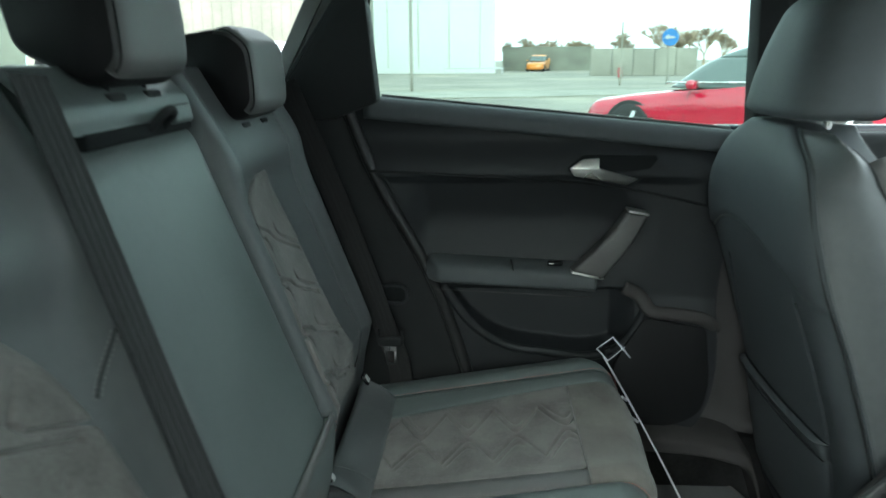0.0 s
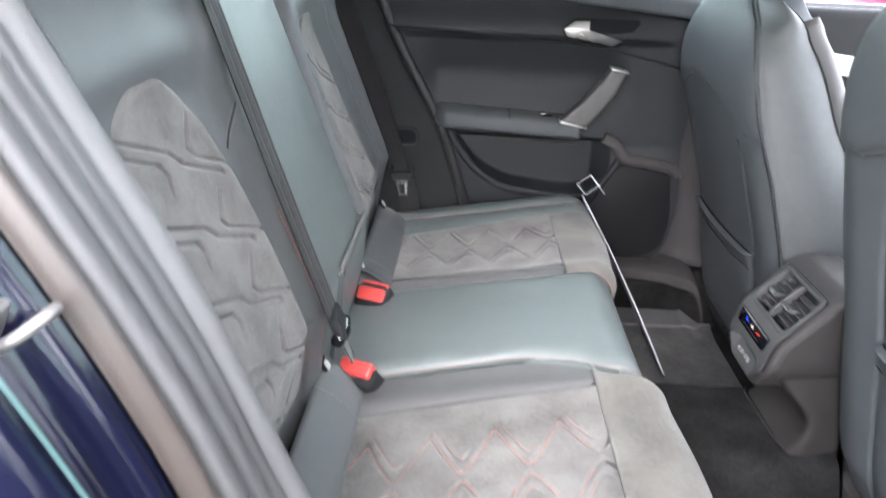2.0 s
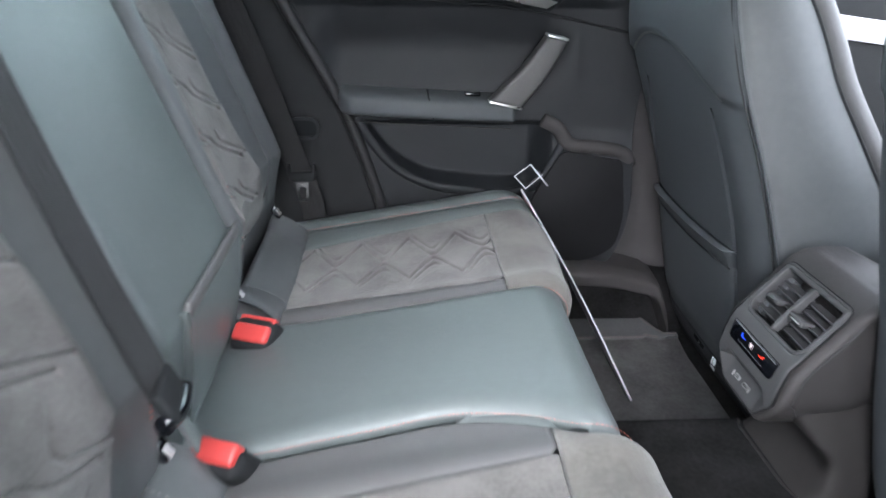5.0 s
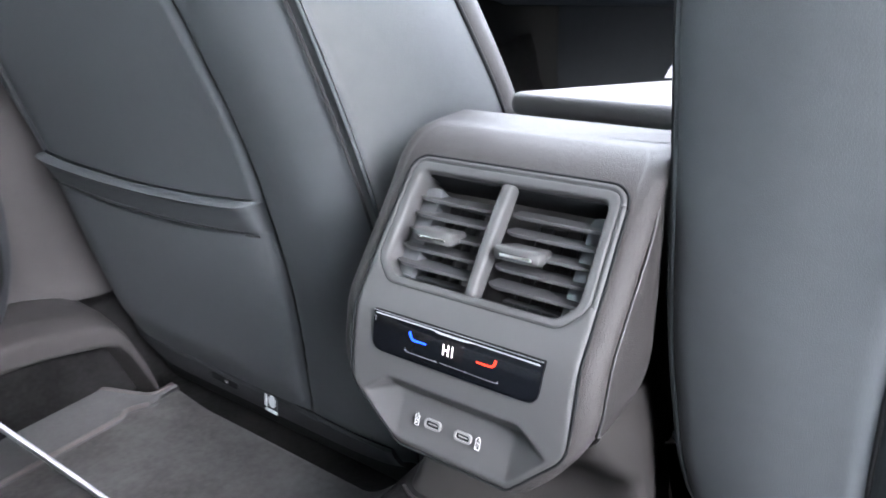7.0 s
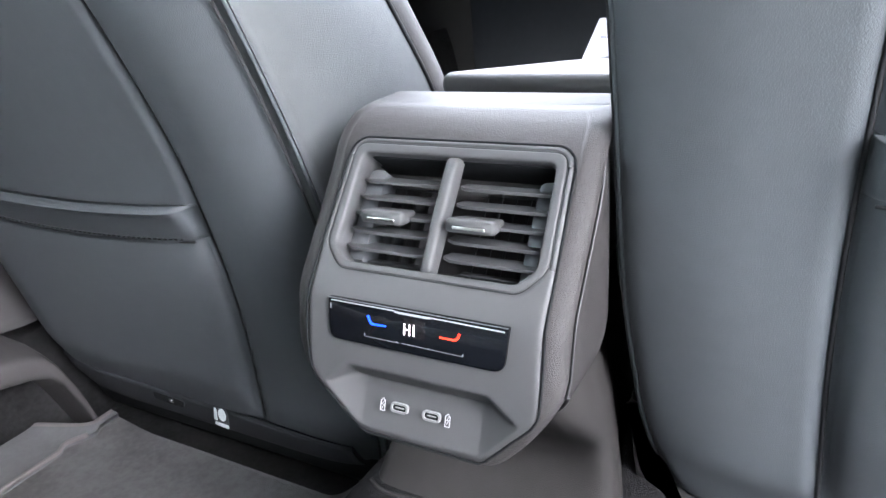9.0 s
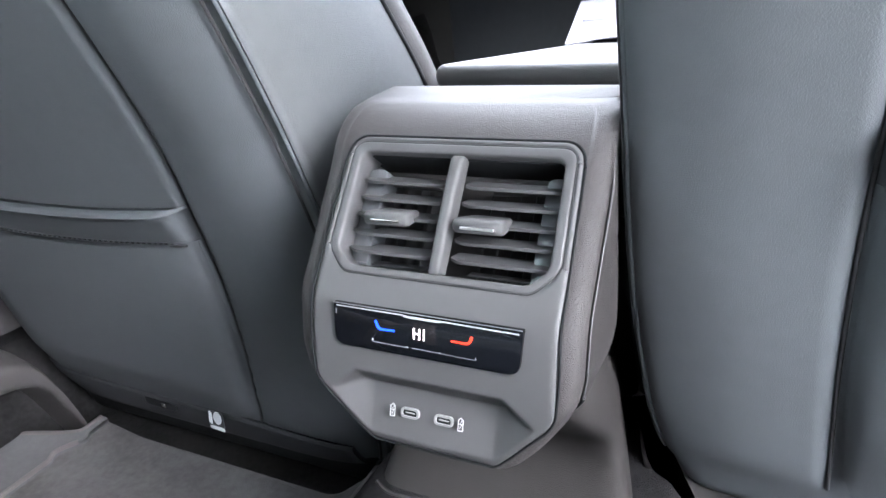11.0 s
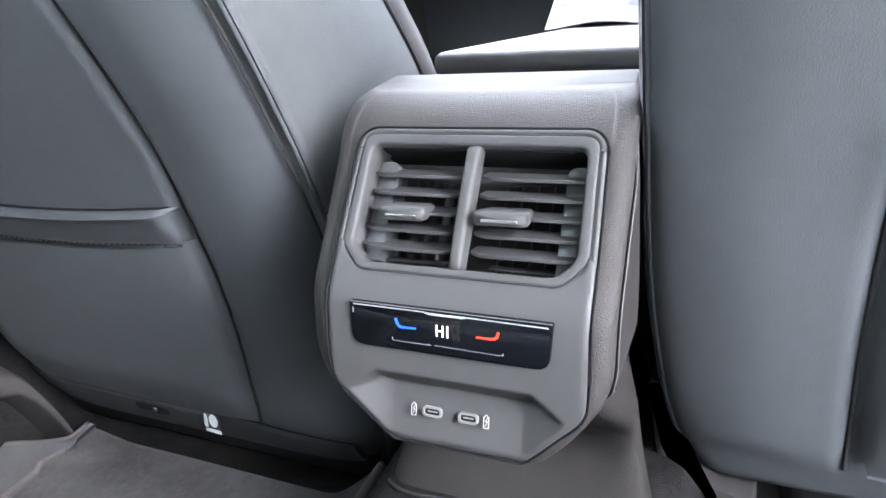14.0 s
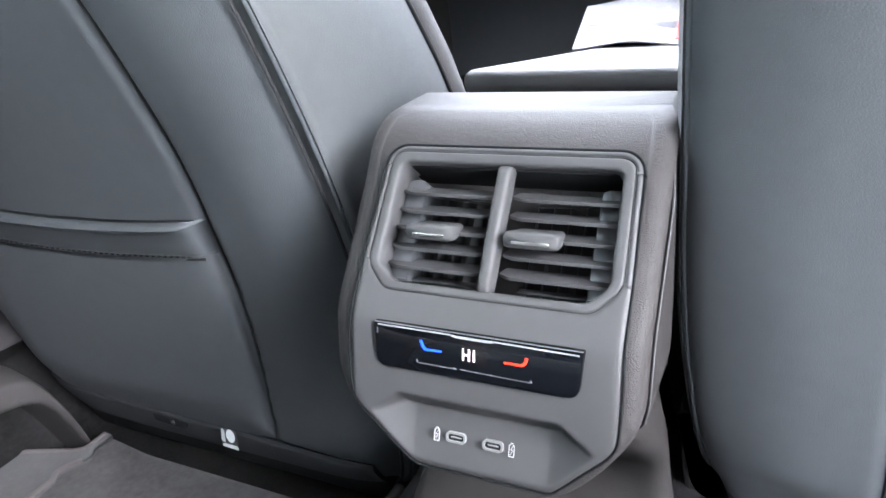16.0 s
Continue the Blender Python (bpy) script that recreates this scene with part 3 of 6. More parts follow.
for sgn in (1, -1):
    # leather flap between backrest and cushion, with the anchor tags
    yy, ss = np.linspace(0.150, 0.50, 60), np.linspace(0, 1, 24)
    YY, SS = np.meshgrid(yy, ss, indexing="ij")
    up = 0.012 * (1 - smoothstep(0.16, 0.24, YY)) + 0.008 * smoothstep(0.42, 0.49, YY)
    XX = -0.664 + 0.070 * SS + 0.003 * np.sin(np.pi * SS)
    ZZ = 0.352 + up - 0.040 * SS**1.3 - 0.02 * np.exp(-SS / 0.04) + 0.003 * np.sin(np.pi * SS) - 0.03 * smoothstep(0.95, 1.0, SS)
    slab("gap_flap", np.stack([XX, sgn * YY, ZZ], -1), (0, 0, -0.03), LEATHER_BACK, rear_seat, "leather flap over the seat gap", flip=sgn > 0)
    s_ = np.linspace(0.0, 1.0, 24)
    stitches("flap_stitch", np.stack([-0.664 + 0.070 * s_ + 0.003 * np.sin(np.pi * s_), sgn * (0.205 + 0.02 * s_), 0.3565 - 0.040 * s_**1.3 + 0.004 * np.sin(np.pi * s_)], -1), THREAD_PALE, rear_seat, "pale stitching")
    for y in (0.166, 0.492):
        tag = part("anchor_tag", rbox((0.005, 0.024, 0.024), 0.004, pose(-0.650, sgn * y, 0.362, 0, -32, 0)), GLOSS, rear_seat, "small child-seat anchor tag")
        part("tag_print", rbox((0.002, 0.012, 0.013), 0.0008, pose(-0.6465, sgn * y, 0.364, 0, -32, 0)), WHITE, tag)
        part("tag_print", rbox((0.002, 0.008, 0.006), 0.0008, pose(-0.6452, sgn * y + 0.001, 0.3615, 0, -32, 0)), GLOSS, tag)

# fold-down centre armrest in the backrest
centre = rear_seat
yy, zz = np.linspace(-0.152, 0.150, 60), np.linspace(0.28, 0.862, 90)
YY, ZZ = np.meshgrid(yy, zz, indexing="ij")
edge = np.minimum(YY + 0.152, 0.150 - YY)
edge = np.minimum(edge, (0.862 - ZZ) * 0.7)
x = back_x(ZZ) - 0.012 + 0.020 * (1 - np.exp(-edge / 0.007)) + 0.006 * hump(YY, 0.01, 0.09)
# paler leather tone here stands for sky light on the flap
slab("flap", np.stack([x, YY, ZZ], -1), (-0.10, 0, 0), LEATHER, centre, flip=False)
yl = np.linspace(-0.085, 0.146, 30)
zl = np.full(30, 0.468)
tube("pull_strap", np.stack([back_x(zl) + 0.016, yl, zl], -1), 0.010, LEATHER_SIDE, centre, "leather pull strap edge", flat=0.45)
YY, ZZ = np.meshgrid(np.linspace(-0.09, 0.146, 30), np.linspace(0.33, 0.468, 24), indexing="ij")
slab("lower_tab", np.stack([back_x(ZZ) + 0.016 + 0.004 * hump(ZZ, 0.40, 0.05), YY, ZZ], -1), (-0.02, 0, 0), LEATHER, centre)
top = rear_seat
YY, ZZ = np.meshgrid(np.linspace(-0.155, 0.158, 50), np.linspace(0.874, 0.935, 30), indexing="ij")
x = back_x(ZZ) + 0.004 - 0.35 * np.maximum(0, ZZ - 0.90) ** 1.25 * 3 + 0.008 * hump(ZZ, 0.895, 0.02)
slab("top_pad", np.stack([x, YY, ZZ], -1), (-0.13, 0, 0), LEATHER, top)
part("slot", rbox((0.05, 0.24, 0.016), 0.003, pose(-0.818, 0.022, 0.867)), VOID, top)
tube("release_loop", [(-0.795, 0.030, 0.868), (-0.780, 0.034, 0.884), (-0.778, 0.048, 0.888), (-0.780, 0.062, 0.884), (-0.795, 0.066, 0.868)], 0.005, PLASTIC_SOFT, top, n=20)
part("slot_flap", rbox((0.012, 0.05, 0.022), 0.004, pose(-0.792, 0.105, 0.880, 0, -10, 0)), LEATHER, top)


def headrest(parent, y0, y1, profile, posts, front_mat, side_mat, r=0.016):
    """A padded box headrest: a shell along y with its shade as a near-black colour, and a panel that wraps its front,
    paler for windscreen light; profile: (x, z) outline, front corners first.
    """
    loop = np.array(rounded(profile, r, 7))
    c = loop.mean(0)
    rings = []
    for s in np.linspace(-1, 1, 31):
        f = 1 - 0.11 * abs(s) ** 14 - 0.05 * abs(s) ** 6
        rings.append(np.stack([c[0] + (loop[:, 0] - c[0]) * f, np.full(len(loop), (y0 + y1) / 2 + s * (y1 - y0) / 2), c[1] + (loop[:, 1] - c[1]) * f], -1))
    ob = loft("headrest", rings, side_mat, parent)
    k = 7 * 3
    strip_ = resample(np.c_[loop[:k, 0], np.zeros(k), loop[:k, 1]], 50)
    S, T = np.meshgrid(np.arange(50), np.linspace(-1, 1, 40), indexing="ij")
    f = 1 - 0.05 * np.abs(T) ** 6 - 0.09 * np.abs(T) ** 20
    nrm = np.gradient(strip_, axis=0)
    nrm = np.stack([-nrm[:, 2], 0 * nrm[:, 0], nrm[:, 0]], -1)
    nrm /= np.linalg.norm(nrm, axis=1)[:, None]
    if nrm[25, 0] < 0:
        nrm = -nrm
    rise = (0.0035 * (1 - np.abs(T) ** 10) * np.minimum(1, np.minimum(S, 49 - S) / 4.0))[..., None]
    P = np.stack([c[0] + (strip_[S, 0] - c[0]) * f, (y0 + y1) / 2 + T * ((y1 - y0) / 2 - 0.001), c[1] + (strip_[S, 2] - c[1]) * f], -1) + nrm[S] * rise
    slab("face_panel", P, P - nrm[S] * 0.010, front_mat, ob, "leather front panel, paler for the windscreen light")
    edge_ = P[2:48, 1]
    tube("panel_seam", edge_ + nrm[2:48] * 0.0004 + np.array([0, -0.0005, 0]), 0.0013, SEAM, ob, sides=6)
    for q in (-0.25, 0.25):
        y = (y0 + y1) / 2 + q * (y1 - y0)
        tube("post", [(c[0], y, c[1] - 0.02), (c[0] + 0.01, y, posts)], 0.006, PLASTIC_SOFT, ob, "dark headrest post", sides=12, n=6)
        part("guide", rbox((0.028, 0.036, 0.012), 0.004, pose(c[0] + 0.01, y, posts + 0.002)), PLASTIC_SOFT, ob)
    return ob


def head_restraint(parent, c, size, posts):
    """A tapered front head restraint, rounded behind, seen from its back; size: depth, width, height."""
    d, w, h = size
    ang = np.linspace(0, 2 * np.pi, 60, endpoint=False)
    rings = []
    for s in np.linspace(0, 1, 34):
        f = np.sqrt(max(0.0, 1 - (max(0.0, s - 0.80) / 0.20) ** 2)) * 0.75 + 0.25 if s > 0.80 else 1.0
        f *= 1 - 0.12 * (1 - min(1, s / 0.06)) ** 2
        wd, dp = w * (1 - 0.34 * s**1.4) * f, d * (1 - 0.25 * s**2) * f
        ce, se = np.cos(ang), np.sin(ang)
        px, py = np.sign(ce) * np.abs(ce) ** 0.62, np.sign(se) * np.abs(se) ** 0.62
        rings.append(np.stack([c[0] + 0.035 * s**1.5 + dp / 2 * px, c[1] + wd / 2 * py, np.full(60, c[2] - h / 2 + h * s)], -1))
    rings = np.array(rings)
    ob = loft("head_restraint", rings, LEATHER_FRONT, parent, "black leather head restraint")
    for j in (10, 50):
        tube("edge_piping", rings[1:27, j], 0.0022, LEATHER_SIDE, ob, sides=8)
    for q in (-0.22, 0.22):
        y = c[1] + q * w
        tube("post", [(c[0], y, c[2] - h / 2 + 0.01), (c[0], y, posts)], 0.0065, STEEL, ob, "chrome headrest post", sides=12, n=6)
        part("guide", rbox((0.030, 0.040, 0.014), 0.005, pose(c[0], y, posts + 0.006)), PLASTIC_SOFT, ob)
        part("post_button", rbox((0.010, 0.016, 0.008), 0.002, pose(c[0] - 0.020, y, posts + 0.010)), STEEL, ob)
    return ob


PROFILE = [(-0.796, 0.986), (-0.762, 0.960), (-0.757, 0.872), (-0.785, 0.850), (-0.868, 0.888), (-0.885, 0.972)]
headrest(rear_seat, 0.285, 0.462, PROFILE, 0.842, LEATHER_SIDE, HEAD_SHADE)
headrest(rear_seat, -0.052, 0.112, [(x - 0.018, z + 0.060) for x, z in PROFILE], 0.90, LEATHER_SIDE, HEAD_SHADE)

# ---- rear cushion ----


def centre_edge(x):
    """Half width of the smooth centre panel on the car's right side, where it flares at the front."""
    return curve1(x, [-0.66, -0.59, -0.475, -0.346, -0.283, -0.253, -0.20], [0.128, 0.124, 0.115, 0.114, 0.140, 0.160, 0.168])


def from_centre(x, y):
    """The distance from the car's middle, as if the centre panel's edges lay at 0.139."""
    return np.abs(y) + smoothstep(0.02, 0.10, -y) * (0.139 - centre_edge(x)) - 0.013 * smoothstep(0.02, 0.10, y)


def cushion_z(x, y):
    v = np.abs(y)
    c = from_centre(x, y)
    z = 0.315 + 0.17 * (x + 0.6)
    z = z + 0.013 * smoothstep(0.158, 0.112, c) * (1 - smoothstep(-0.25, -0.18, x))
    z = z + 0.010 * hump(v, 0.535, 0.035) + 0.006 * hump(v, 0.185, 0.025)
    z = z - 0.007 * hump(v, 0.34, 0.10) * smoothstep(-0.66, -0.58, x) * (1 - smoothstep(-0.34, -0.28, x))
    z = z - 0.007 * np.exp(-(((c - 0.140) / 0.006) ** 2))
    z = z - 0.05 * smoothstep(0.565, 0.615, v) ** 2
    return z


def cushion_point(s, y):
    """s: the way along the cushion from its rear, over the front edge and down."""
    front = -0.232 + 0.012 * hump(np.abs(y), 0.36, 0.14) - 0.02 * smoothstep(0.50, 0.60, np.abs(y)) - 0.020 * smoothstep(0.165, 0.12, from_centre(np.minimum(s, -0.2), y))
    x = np.minimum(s, front)
    over = np.maximum(0, s - front)
    r = 0.045
    ang = np.clip(over / r, 0, np.pi / 2 + 0.15)
    drop = np.maximum(0, over - r * (np.pi / 2 + 0.15))
    z0 = cushion_z(x, y)
    a2 = ang
    px = x + r * np.sin(a2) - drop * np.sin(0.15)
    pz = z0 - r * (1 - np.cos(a2)) - drop * np.cos(0.15)
    return np.stack([px, y, pz], -1)


CHEV_P, CHEV_A = 0.080, 0.0705


def chevron(x):
    """A zigzag from 0 to 1, rounded at 0 and sharp at 1."""
    t = np.abs((((np.asarray(x, float) + 0.016) / CHEV_P) % 1.0) - 0.5) * 2
    return (np.sqrt(t * t + 0.03) - 0.173) / 0.842


def chevron_line(x, upper, off=0.0):
    a = CHEV_A * chevron(x)
    mid = 0.339 - 0.09 * (np.asarray(x, float) + 0.455)
    return mid + 0.008 + a + off if upper else mid - 0.008 - a - off


def cushion_lines(x, v):
    """Embossed chevrons of the cushion insert: depth of the grooves."""
    g = np.zeros_like(x)
    ph = ((x + 0.016) / CHEV_P) % 1.0
    for upper in (True, False):
        for off, deep in ((0.0, 1.0), (0.024, 0.7)):
            d = np.abs(v - chevron_line(x, upper, off)) * 0.5
            on = 1.0 if off == 0 else smoothstep(0.05, 0.15, ph) * (1 - smoothstep(0.55, 0.68, ph))
            g = np.maximum(g, deep * on * np.exp(-((d / 0.0022) ** 2)))
    return g


bench = rear_seat


def cushion_piece(name, s0, s1, lo, hi, mat, ns, nv, label="", lines=False, drop=0.035, soft=0.006, lift=0.0):
    s, t = np.linspace(s0, s1, ns), np.linspace(0, 1, nv)
    S, T = np.meshgrid(s, t, indexing="ij")
    a, b = lo(S), hi(S)
    y = a + (b - a) * T
    P = cushion_point(S, y)
    edge = np.minimum(np.minimum(T, 1 - T) * np.abs(b - a), np.minimum(S - s0, s1 - S) + 0.006)
    P[..., 2] += lift - 0.0038 * np.exp(-edge / soft)
    if lines:
        P[..., 2] -= 0.0040 * cushion_lines(S, np.abs(y))
    return slab(name, P, (0, 0, -drop) if s1 < -0.2 else (-drop, 0, -drop * 0.5), mat, bench, label)


FRONT_S = 0.07
cushion_piece("centre_panel", -0.66, FRONT_S, lambda s: -centre_edge(s), lambda s: 0.152 + 0 * s, LEATHER, 120, 50, "smooth black leather centre panel")
for sgn in (1, -1):
    def inner(s, sgn=sgn):
        return sgn * curve1(s, [-0.66, -0.609, -0.547, -0.434, -0.322, -0.28], [0.222, 0.216, 0.209, 0.200, 0.193, 0.190])

    def middle(s, sgn=sgn):
        return 0.154 + 0 * s if sgn > 0 else -centre_edge(s) - 0.002

    def outer(s, sgn=sgn):
        return sgn * (0.440 + 0.030 * smoothstep(-0.62, -0.29, s))

    def lo(f, g):
        return (f, g) if sgn > 0 else (g, f)

    a, b = lo(middle, inner)
    cushion_piece("inner_side", -0.66, -0.2823, a, b, LEATHER_SIDE, 70, 24)
    a, b = lo(outer, lambda s: sgn * 0.507 + 0 * s)
    cushion_piece("outer_side", -0.66, FRONT_S, a, b, LEATHER, 110, 14)
    a, b = lo(lambda s: sgn * 0.508 + 0 * s, lambda s: sgn * 0.615 + 0 * s)
    cushion_piece("bolster", -0.66, FRONT_S, a, b, LEATHER, 90, 30)
    a, b = lo(inner, outer)
    cushion_piece("suede_insert", -0.64, -0.2823, a, b, SUEDE, 300, 220, "grey suede insert with embossed chevrons", lines=True)
    a, b = lo(middle, outer)
    cushion_piece("front_panel", -0.2820, FRONT_S, a, b, SUEDE_LIGHT, 70, 60, "grey suede front panel")
    for upper, off in ((True, 0.0), (False, 0.0), (True, 0.024), (False, 0.024)):
        s = np.linspace(-0.60, -0.305, 120)
        vv = chevron_line(s, upper, off)
        keep = (vv > np.abs(inner(s)) + 0.003) & (vv < np.abs(outer(s)) - 0.003)
        P = cushion_point(s, sgn * vv)
        P[:, 2] -= 0.0022
        runs = np.split(np.arange(120), np.where(np.diff(keep.astype(int)) != 0)[0] + 1)
        for run in runs:
            if sgn < 0 and keep[run[0]] and len(run) > 4:
                stitches("chevron_stitch", P[run], THREAD, bench, "red chevron stitching", length=0.0028, gap=0.0022, r=0.0005 if off == 0 else 0.00035)
    s = np.linspace(-0.60, -0.10, 80)
    for ys in (middle(s), np.full(80, sgn * 0.5075)):
        P = cushion_point(s, ys)
        P[:, 2] += 0.001
        stitches("seam_thread", P + np.array([0, sgn * -0.006, 0.0030]), THREAD, bench, "red stitching", length=0.0032, gap=0.0016, r=0.00045)
part("base", rbox((0.44, 1.16, 0.20), 0.03, pose(-0.44, 0, 0.15)), CARPET, bench)


def buckle(at, turn, latch):
    """A belt buckle that stands in the seat gap; latch: the second red bar behind the slot shows."""
    thing = empty("belt_buckle", "black seat belt buckle with red release button", "belt buckle", "rear belt buckles", at=at)
    m = pose(at[0], at[1], at[2] + 0.006, 0, -50, turn)
    part("housing", rbox((0.070, 0.060, 0.052 if latch else 0.036), 0.013, m @ pose(-0.004, 0, 0.006 if latch else -0.002), 4), PLASTIC_SOFT, thing)
    part("button", rbox((0.022, 0.050, 0.024), 0.005, m @ pose(0.0255, 0, 0.0060)), RED, thing, "red release button")
    part("slot", rbox((0.008, 0.042, 0.004), 0.001, m @ pose(0.010, 0, 0.0152)), VOID, thing)
    if latch:
        part("latch_lip", rbox((0.016, 0.050, 0.010), 0.002, m @ pose(0.0200, 0, 0.0265)), RED, thing, "red latch lip")
    return thing


buckle((-0.617, 0.113, 0.306), -110, True)
buckle((-0.604, -0.138, 0.318), -110, False)


def belt(name, pts, width, side, label, n=60):
    thing = empty(name, label, "seat belt", "seat belts")
    p = resample(pts, n)
    side = np.array(side, float)
    side /= np.linalg.norm(side)
    tan = np.gradient(p, axis=0)
    tan /= np.linalg.norm(tan, axis=1)[:, None]
    sd = side - tan * (tan @ side)[:, None]
    sd /= np.linalg.norm(sd, axis=1)[:, None]
    nrm = np.cross(tan, sd)
    w = np.linspace(-0.5, 0.5, 13)
    front = p[:, None] + sd[:, None] * (w * width)[None, :, None] + nrm[:, None] * (0.0006 * np.cos(w * 30))[None, :, None]
    slab("webbing", front, front - nrm[:, None] * 0.0018, WEB, thing)
    return thing


zb = np.array([0.93, 0.86, 0.76, 0.64, 0.54, 0.455])
cb = belt("seat_belt", [(float(back_x(z) + 0.030), y, z) for z, y in zip(zb, (-0.166, -0.173, -0.186, -0.202, -0.212, -0.211))], 0.047, (0, 1, 0), "black webbing of the centre seat belt hanging on the backrest")
part("tongue", rbox((0.012, 0.054, 0.034), 0.005, pose(-0.621, -0.212, 0.458, 0, -24, 8)), PLASTIC_SOFT, cb)
tube("tongue_roll", [(-0.618, -0.240, 0.446), (-0.614, -0.212, 0.443), (-0.618, -0.184, 0.446)], 0.0085, GLOSS, cb, n=10, sides=12)
part("tongue_plate", rbox((0.004, 0.024, 0.05), 0.0015, pose(-0.613, -0.208, 0.424, 0, -22, 8)), STEEL, cb, "steel tongue")
lb = belt("seat_belt", [(-0.790, 0.560, 0.90), (-0.712, 0.600, 0.678), (-0.646, 0.600, 0.485), (-0.620, 0.600, 0.403), (-0.604, 0.600, 0.360), (-0.596, 0.600, 0.310), (-0.592, 0.598, 0.260)], 0.046, (1, -0.12, 0.3), "black webbing of a rear seat belt beside the bolster")
BM = axes((-0.615, 0.592, 0.398), (1, -0.12, 0.05), (-0.25, 0.1, 1))
part("tongue", rbox((0.052, 0.020, 0.014), 0.006, BM), PLASTIC_SOFT, lb)
for dx in (-0.024, 0.024):
    part("tongue_arm", rbox((0.006, 0.024, 0.012), 0.0025, BM @ pose(dx, 0.012, 0.0)), PLASTIC_SOFT, lb)
part("tongue_plate", frame_ring(rounded([(-0.008, -0.046), (0.012, -0.046), (0.014, -0.008), (-0.012, -0.008)], 0.002), rounded([(-0.003, -0.040), (0.007, -0.040), (0.008, -0.018), (-0.005, -0.018)], 0.0015), 0.003, BM @ pose(0, 0, 0.006)), STEEL, lb, "steel tongue with a slot")
outlet = empty("belt_outlet", "black oval belt outlet in the quarter trim", "trim")
part("rim", frame_ring(rounded([(-0.03, -0.022), (0.03, -0.022), (0.03, 0.022), (-0.03, 0.022)], 0.02), rounded([(-0.024, -0.016), (0.024, -0.016), (0.024, 0.016), (-0.024, 0.016)], 0.015), 0.008, axes((-0.612, 0.650, 0.478), (1, -0.1, 0), (0, 0, 1))), PLASTIC, outlet)
part("hollow", prism(rounded([(-0.025, -0.017), (0.025, -0.017), (0.025, 0.017), (-0.025, 0.017)], 0.015), 0.003, 0, axes((-0.612, 0.656, 0.478), (1, -0.1, 0), (0, 0, 1))), VOID, outlet)

# ---- front seats ----


def front_seat(sgn, dx, dy, dz, label):
    thing = empty("bucket_seat", label, "car seat", "front seats")
    k = 96
    ang = np.linspace(0, 2 * np.pi, k, endpoint=False)
    zs = np.linspace(0.09 if sgn > 0 else 0.104, 0.845, 130)

    def bx(z):
        return curve1(z, [0.09, 0.136, 0.25, 0.378, 0.54, 0.68, 0.78, 0.845], [0.152, 0.132, 0.105, 0.078, 0.030, -0.012, -0.020, 0.0])

    def vi(z):
        return curve1(z, [0.09, 0.105, 0.13, 0.17, 0.22, 0.40, 0.47, 0.54, 0.64, 0.72, 0.77, 0.80, 0.825, 0.845], [0.175, 0.158, 0.146, 0.136, 0.130, 0.128, 0.131, 0.138, 0.160, 0.182, 0.203, 0.236, 0.290, 0.325])

    def vo(z):
        return curve1(z, [0.09, 0.20, 0.40, 0.54, 0.68, 0.76, 0.82, 0.845], [0.60, 0.63, 0.635, 0.64, 0.635, 0.60, 0.545, 0.49])

    def depth(z):
        return curve1(z, [0.09, 0.4, 0.7, 0.845], [0.10, 0.105, 0.085, 0.05])

    def flat_back(v, z):
        """Rear surface at a place across the back."""
        c, w = (vi(z) + vo(z)) / 2, (vo(z) - vi(z)) / 2
        q = np.clip(np.abs((v - c) / w), 0, 0.999)
        d = depth(z)
        e = 8 if sgn > 0 else 20
        return bx(z) + d - d * (1 - q**e) ** (1 / e)

    seam_in = ((-0.60, -0.50, -0.378, -0.25, -0.14), (0.275, 0.250, 0.240, 0.238, 0.242)) if sgn < 0 else ((-0.60, -0.53, -0.43, -0.378, -0.30, -0.22, -0.14), (0.264, 0.250, 0.241, 0.244, 0.248, 0.262, 0.281))
    seam_out = (-0.60, -0.50, -0.378, -0.25, -0.14), (0.545, 0.575, 0.598, 0.600, 0.590)

    def pipe_z(v):
        return curve1(v, [0.215, 0.26, 0.34, 0.42, 0.52, 0.60], [0.620, 0.636, 0.665, 0.680, 0.675, 0.640])

    def relief(v, z):
        """Panels that stand proud between the seams of the back."""
        r = np.zeros_like(v)
        live = smoothstep(0.13, 0.16, z) * (1 - smoothstep(0.56, 0.62, z))
        for ks, vs in (seam_in, seam_out):
            r = r - 0.006 * live * np.exp(-(((v - curve1(-z, ks, vs)) / 0.005) ** 2))
        r = r + 0.007 * smoothstep(-0.004, 0.006, z - pipe_z(v)) * (1 - smoothstep(0.70, 0.80, z))
        r = r + 0.006 * live * hump(v, (curve1(-z, *seam_in) + vi(z)) / 2, 0.04)
        return r

    def back_at(v, z):
        v, z = np.asarray(v, float), np.asarray(z, float)
        return flat_back(v, z) - relief(v, z)

    rings = []
    for z in zs:
        c, w, d = (vi(z) + vo(z)) / 2, (vo(z) - vi(z)) / 2, depth(z)
        q = np.sin(np.linspace(-1, 1, 141) * np.pi / 2)
        q = 0.55 * q + 0.45 * np.linspace(-1, 1, 141)
        vb = c + w * q
        xb = back_at(vb, np.full(141, z))
        qf = np.linspace(1, -1, 50)[1:-1]
        xfr = bx(z) + d + (1 - np.abs(qf) ** 5) ** 0.2 * (d + 0.03 + 0.05 * np.abs(qf) ** 3) * (1 if sgn < 0 else curve1(z, [0.40, 0.56, 0.70], [0.85, 0.55, 0.45]))
        ring = np.concatenate([np.stack([xb, vb], -1), np.stack([xfr, c + w * qf], -1)])
        rings.append(np.stack([ring[:, 0] + dx, dy + sgn * ring[:, 1], np.full(len(ring), z + dz)], -1))
